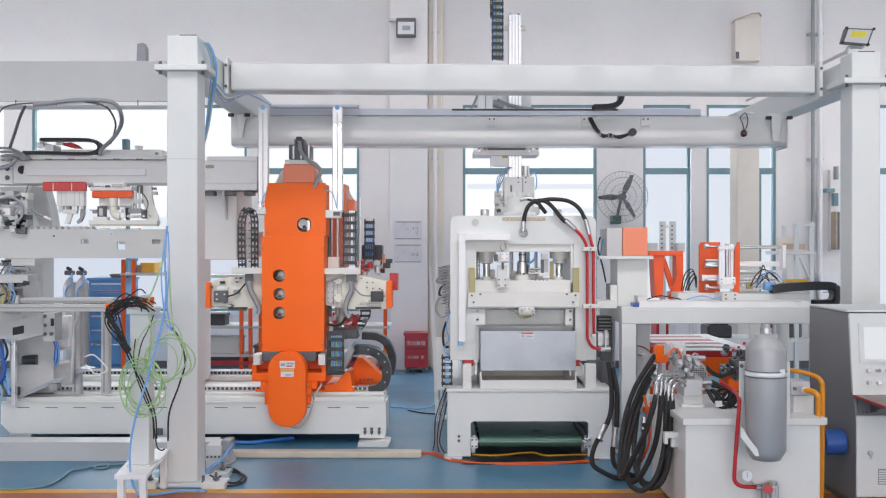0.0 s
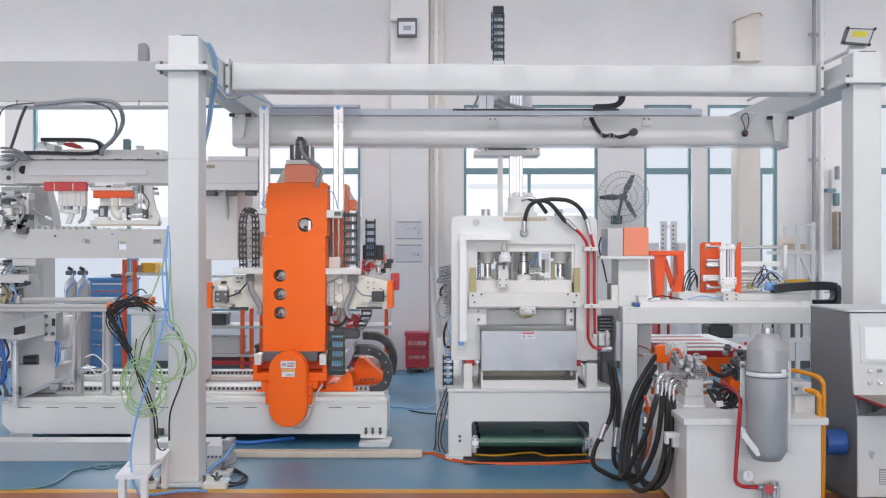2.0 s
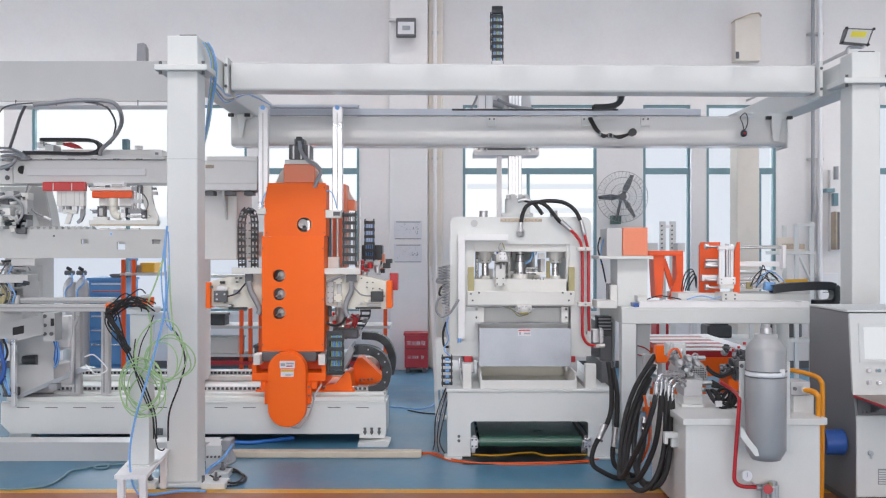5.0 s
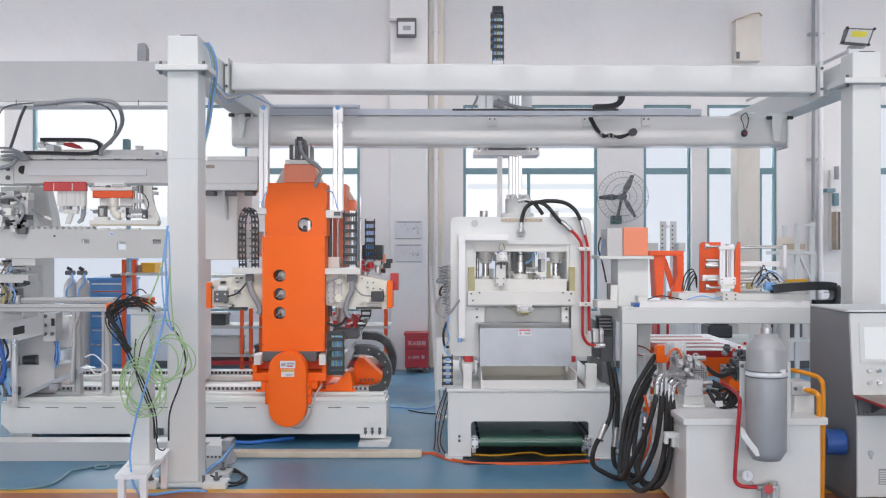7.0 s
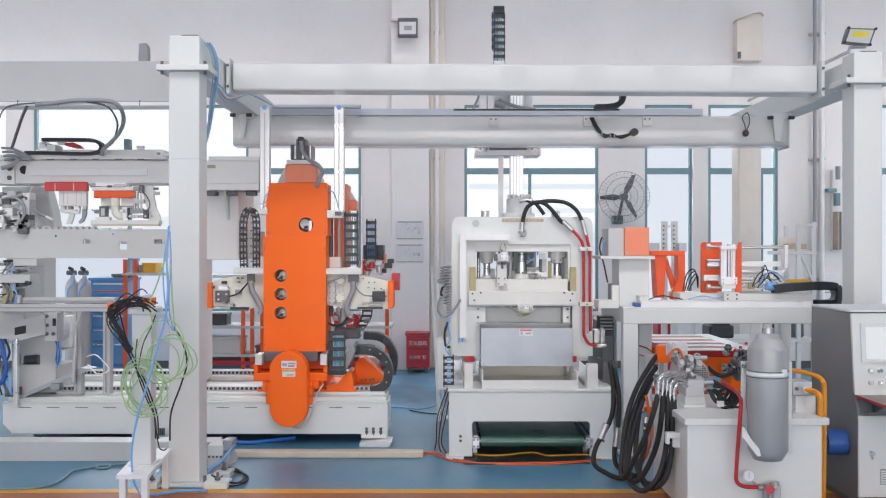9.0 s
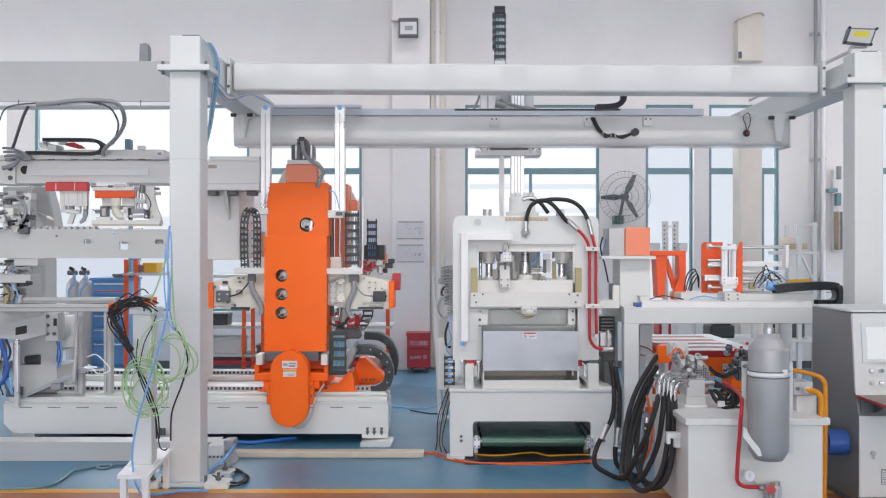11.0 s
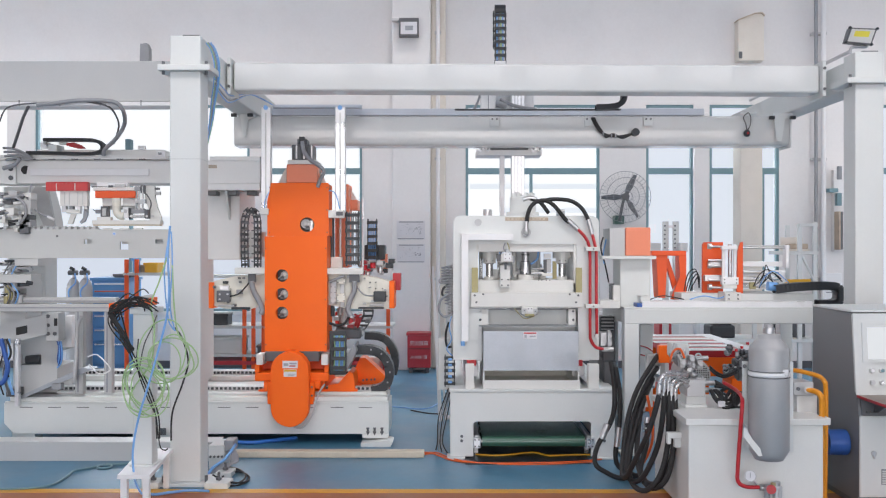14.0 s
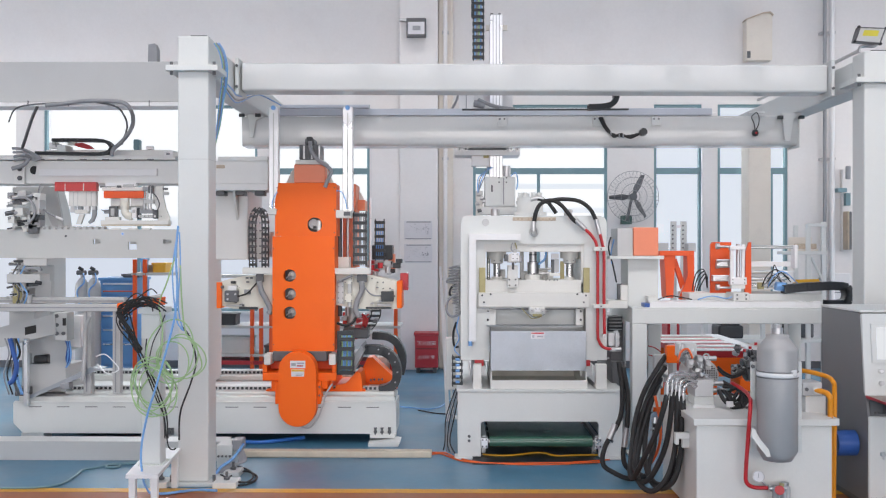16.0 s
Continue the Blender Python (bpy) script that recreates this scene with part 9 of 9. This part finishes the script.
def striped_table():
    t = thing("slotted_table", (2.85, 10.6, 0), "orange table with white bars and red gaps behind the power unit", "table")
    blk("bed", red_paint, t, 2.42, 3.28, 10.0, 11.9, 0.86, 0.93, 0.006, "red-painted table bed")
    for i in range(5):
        y = 9.98 + 0.41 * i
        blk("bar", white_metal, t, 2.38, 3.14, y, y + 0.2, 0.931, 0.938, 0.002)
    blk("end_strip", white_metal, t, 3.14, 3.3, 9.98, 11.88, 0.931, 0.9385, 0.002)
    blk("frame", orange_paint, t, 2.4, 3.3, 10.0, 10.08, 0.66, 0.86, 0.006)
    for x in (2.45, 3.1):
        for y in (10.1, 11.7):
            blk("leg", orange_paint, t, x, x + 0.14, y, y + 0.14, 0, 0.86, 0.006)
    blk("drive", black_plastic, t, 3.05, 3.4, 9.7, 9.95, 0.68, 0.85, 0.03)
    blk("drive_foot", orange_paint, t, 2.9, 3.35, 9.65, 9.98, 0.5, 0.68, 0.01)


def press_side_items():
    a = thing("coiled_air_hose", (0.011, 9.4, 1.334), "grey coiled air hoses hanging beside the press", "air hose")
    for x, m, r, z0, z1 in ((0.022, grey_cable, 0.03, 1.452, 1.839), (-0.017, grey_cable, 0.025, 1.670, 1.827), (0.045, steel, 0.022, 1.360, 1.839)):
        n = int((z1 - z0) / 0.026) * 8
        part("coil", hose(B(), [(x + r * math.cos(k * math.pi / 4), 9.35 + r * math.sin(k * math.pi / 4), z0 + (z1 - z0) * k / n) for k in range(n + 1)], 0.007, n=5, steps=1), m, a)
    part("loop", hose(B(), [(0.067, 9.350, 1.705), (0.011, 9.350, 1.727), (-0.050, 9.350, 1.705), (-0.056, 9.350, 1.672), (0.022, 9.350, 1.672)], 0.011), grey_cable, a)
    part("loop", hose(B(), [(0.044, 9.300, 1.563), (-0.044, 9.300, 1.507), (-0.066, 9.300, 1.408), (-0.022, 9.300, 1.341), (0.055, 9.300, 1.363), (0.116, 9.300, 1.441), (0.155, 9.300, 1.507)], 0.012), grey_cable, a)
    part("loop", hose(B(), [(0.022, 9.350, 1.644), (-0.022, 9.350, 1.616), (-0.033, 9.350, 1.549), (0.033, 9.350, 1.527)], 0.011), black_rubber, a)
    part("blue_tube", hose(B(), [(0.055, 9.300, 1.341), (0.033, 9.300, 1.231), (0.055, 9.300, 1.120), (0.011, 9.300, 1.020), (0.066, 9.300, 0.954)], 0.006, n=6), blue_tube, a)
    part("black_tube", hose(B(), [(0.033, 9.350, 1.282), (0.000, 9.350, 1.171), (0.011, 9.350, 1.048), (0.056, 9.350, 1.037)], 0.012, n=6), black_rubber, a)
    part("hook_rail", box(B(), *(0.057, 0.091, 9.600, 9.650, 0.863, 1.857), 0.004), machine_grey, a)
    l = thing("leaning_sheet", (-0.110, 11.6, 0), "pale sheet-metal strips leaning behind the press", "metal sheet")
    part("strip", prism(B(), [(-0.164, 1.797), (-0.138, 1.797), (-0.039, 0.003), (-0.085, 0.003)], 11.0, 11.03), white_metal, l)
    part("strip", prism(B(), [(-0.126, 1.742), (-0.112, 1.742), (0.013, 0.005), (-0.013, 0.005)], 11.1, 11.13), machine_grey, l)
    s = thing("valve_terminal", (0.006, 9.5, 0.657), "black cable carrier and valve box beside the press", "valve box")
    blk("box", machine_grey, s, -0.074, 0.034, 9.500, 9.700, 0.592, 1.101, 0.006)
    link_chain("cable_carrier", black_plastic, s, [(0.039, 9.350, 0.648), (0.039, 9.350, 0.781), (0.039, 9.350, 0.959)], 0.09, 0.05, 0.06, (1, 0, 0))
    for i in range(5):
        z = 0.917 - 0.055 * i
        part("blue_plug", rod(B(), (0.022, 9.31, z), (0.061, 9.31, z), 0.013, n=8), blue_tube, s)
    d = thing("side_tank", (1.668, 10.0, 0), "dark side housing between press and table", "housing")
    blk("body", dark_grey, d, 1.643, 1.786, 10.000, 10.900, -0.435, 1.232, 0.01)
    blk("grille", black_plastic, d, 1.582, 1.721, 9.700, 9.900, 1.163, 1.313, 0.006)
    for i in range(4):
        blk("slat", grey_cable, d, 1.586, 1.713, 9.68, 9.7, 1.175 + 0.035 * i, 1.187 + 0.035 * i, 0.001)
    blk("plate", dark_grey, d, 1.589, 1.703, 9.600, 9.700, 0.863, 1.114, 0.006)
    blk("base", dark_grey, d, 1.583, 1.708, 9.500, 9.900, 0.592, 0.875, 0.006)


def floor_items():
    b = thing("floor_board", (-1.132, 9.1, 0), "long beige wooden board lying on the floor", "board")
    blk("board", plank, b, -2.037, -0.206, 9.08, 9.2, 0.0, 0.065, 0.012)
    c = thing("floor_channel", (-3.644, 8.95, 0), "grey steel channel lying along the floor", "steel channel")
    blk("web", shop_grey, c, -6.5, -2.152, 8.95, 8.98, 0.0, 0.178, 0.004)
    blk("flange", machine_grey, c, -6.5, -2.152, 8.98, 9.2, 0.167, 0.178, 0.002)
    j = thing("junction_box", (-2.042, 8.6, 0), "grey junction box with plugs and cables", "junction box")
    blk("box", machine_grey, j, -2.150, -2.007, 8.6, 8.9, 0, 0.22, 0.006)
    blk("plug_row", grey_cable, j, -2.017, -1.926, 8.62, 8.8, 0.16, 0.26, 0.01)
    for i in range(4):
        part("plug", rod(B(), (-2.130 + 0.035 * i, 8.585, 0.12), (-2.130 + 0.035 * i, 8.6, 0.12), 0.01, n=8), dark_grey, j)
    for i in range(7):
        part("grey_cable", hose(B(), [(-1.940, 8.65, 0.2), (-1.923 + 0.01 * i, 8.5, 0.1), (-1.960 - 0.01 * i, 8.4, 0.03 + 0.008 * i), (-2.048 - 0.02 * i, 8.3, 0.02)], 0.009, n=6), grey_cable, j)
    part("blue_cable", hose(B(), [(-1.915, 8.65, 0.22), (-1.968, 8.45, 0.13), (-2.045, 8.35, 0.08), (-2.085, 8.3, 0.02)], 0.013), blue_tube, j)
    k = thing("black_cable_coil", (-1.825, 8.2, 0), "coil of black cable on the floor by the column", "cable")
    for i, pts in enumerate(([(-2.005, 8.296, 0.010), (-1.960, 8.463, 0.010), (-1.868, 8.506, 0.010), (-1.751, 8.358, 0.010), (-1.703, 8.175, 0.010), (-1.737, 8.019, 0.010), (-1.824, 7.981, 0.010), (-1.938, 8.058, 0.010)], [(-1.946, 8.175, 0.022), (-1.915, 8.379, 0.022), (-1.825, 8.421, 0.022), (-1.710, 8.256, 0.022), (-1.707, 8.058, 0.022), (-1.818, 8.058, 0.022), (-1.946, 8.215, 0.022)], [(-2.035, 8.379, 0.034), (-1.975, 8.550, 0.034), (-1.844, 8.463, 0.034), (-1.731, 8.215, 0.034), (-1.748, 7.981, 0.034), (-1.880, 8.058, 0.034), (-2.025, 8.256, 0.034)])):
        part("turn", hose(B(), pts, 0.008, n=6), black_rubber, k)
    random.seed(4)
    for name, lab, mat, r, pts in (
            ("orange_floor_cable", "orange cable lying before the press", orange_hose, 0.008, [(-0.230, 9.205, 0.008), (-0.132, 9.256, 0.008), (-0.049, 9.130, 0.008), (0.085, 8.936, 0.008), (0.347, 8.842, 0.008), (0.716, 8.842, 0.008), (1.143, 8.889, 0.008), (1.480, 9.008, 0.008)]),
            ("orange_floor_cable", "orange cable lying before the press", orange_hose, 0.007, [(-0.211, 9.307, 0.007), (-0.077, 9.282, 0.007), (0.032, 9.081, 0.007), (0.243, 8.889, 0.007), (0.607, 8.796, 0.007), (1.029, 8.819, 0.007), (1.411, 8.912, 0.007)]),
            ("yellow_floor_cable", "yellow cable under the press stand", yellow_paint, 0.01, [(0.285, 9.205, 0.010), (0.469, 9.155, 0.010), (0.636, 9.205, 0.010), (0.779, 9.282, 0.010), (0.890, 9.282, 0.010), (0.986, 9.155, 0.010), (1.180, 9.180, 0.010), (1.430, 9.205, 0.010)]),
            ("blue_floor_cable", "blue cable lying on the blue floor", blue_tube, 0.007, [(-0.669, 11.957, 0.014), (-0.488, 11.873, 0.014), (-0.309, 11.789, 0.014), (-0.171, 11.957, 0.014), (-0.066, 12.399, 0.014), (0.008, 12.679, 0.014)]),
            ("dark_floor_cable", "dark cable lying on the blue floor", black_rubber, 0.008, [(-0.432, 11.707, 0.013), (-0.233, 11.507, 0.013), (-0.061, 11.429, 0.013), (0.040, 11.313, 0.013)]),
            ("blue_hose_line", "blue hose under the machine bed", hose_blue, 0.02, [(-2.487, 9.853, 0.020), (-2.233, 9.767, 0.020), (-1.988, 9.711, 0.020), (-1.778, 9.825, 0.020), (-1.567, 9.970, 0.020)]),
            ("green_floor_cable", "thin green-black cable on the floor", frame_teal, 0.01, [(-3.766, 7.869, 0.010), (-3.493, 7.887, 0.010), (-3.329, 8.000, 0.010), (-3.312, 8.256, 0.010), (-3.337, 8.506, 0.010), (-3.251, 8.615, 0.010), (-3.164, 8.727, 0.010), (-3.075, 8.727, 0.010), (-3.067, 8.615, 0.010), (-3.167, 8.638, 0.010), (-3.156, 8.750, 0.010), (-2.927, 8.796, 0.010)]),
            ("blue_floor_tube", "blue tube on the floor below the column", blue_tube, 0.012, [(-2.474, 7.724, 0.012), (-2.352, 7.689, 0.012), (-2.236, 7.760, 0.012), (-2.112, 7.814, 0.012), (-1.944, 7.796, 0.012)])):
        t = thing(name, pts[len(pts) // 2], lab, "cable")
        part("strand", hose(B(), pts, r, n=8), mat, t)
    for i in range(5):
        t = thing("dark_floor_cable", (0.006, 9.3, 0), "dark cables running up behind the press stand", "cable")
        part("strand", hose(B(), [(0.066 - 0.01 * i, 9.3 + 0.03 * i, 0.62), (0.011 - 0.02 * i, 9.35, 0.35), (-0.033 - 0.012 * i, 9.3, 0.12), (0.022 - 0.03 * i, 9.2 + 0.05 * i, 0.014)], 0.006, n=6), grey_cable if i % 2 else black_rubber, t)


wall_fan()
flood_lights()
TRAY_CARRIER = wall_items()
back_shelves()
striped_table()
press_side_items()
floor_items()



# ---- what moves ----
def motions():
    # the press slides back on its stand and returns
    at = PRESS.location.copy()
    walk(PRESS, [(t, pose(at.x, at.y + back, at.z)) for t, back in ((0, 0), (3.7, 0), (3.9, 0.02), (4.2, 0.1), (4.8, 0.28), (5.2, 0.33), (9.4, 0.33), (9.9, 0.22), (10.5, 0.04), (10.9, 0), (16, 0))])
    # the carriage runs off sideways at the end
    at = CARRIAGE.location.copy()
    walk(CARRIAGE, [(t, pose(at.x + side, at.y, at.z)) for t, side in ((0, 0), (15.5, 0), (15.6, -0.004), (15.7, -0.025), (15.8, -0.085), (15.9, -0.18), (16, -0.335))])
    at = TRAY_CARRIER.location.copy()
    walk(TRAY_CARRIER, [(t, pose(at.x + side, at.y, at.z)) for t, side in ((0, 0), (15.5, 0), (15.6, -0.002), (15.7, -0.012), (15.8, -0.042), (15.9, -0.09), (16, -0.168))])
    # the mast sinks, rests and rises again; its carrier loop goes half as far
    lift = ((0, 0), (0.1, 0.01), (0.2, 0.05), (0.4, 0.162), (0.6, 0.275), (0.8, 0.385), (1.0, 0.495), (1.2, 0.605), (1.4, 0.69), (1.6, 0.735), (1.8, 0.745),
            (13.7, 0.745), (13.9, 0.735), (14.1, 0.69), (14.3, 0.605), (14.6, 0.487), (15.0, 0.266), (15.4, 0.045), (15.55, 0.005), (15.7, 0), (16, 0))
    walk(MAST_BAR, [(t, pose(0, 0, -down)) for t, down in lift])
    walk(LOOP, [(t, pose(0, 0, 0.372 - down / 2)) for t, down in lift])


motions()
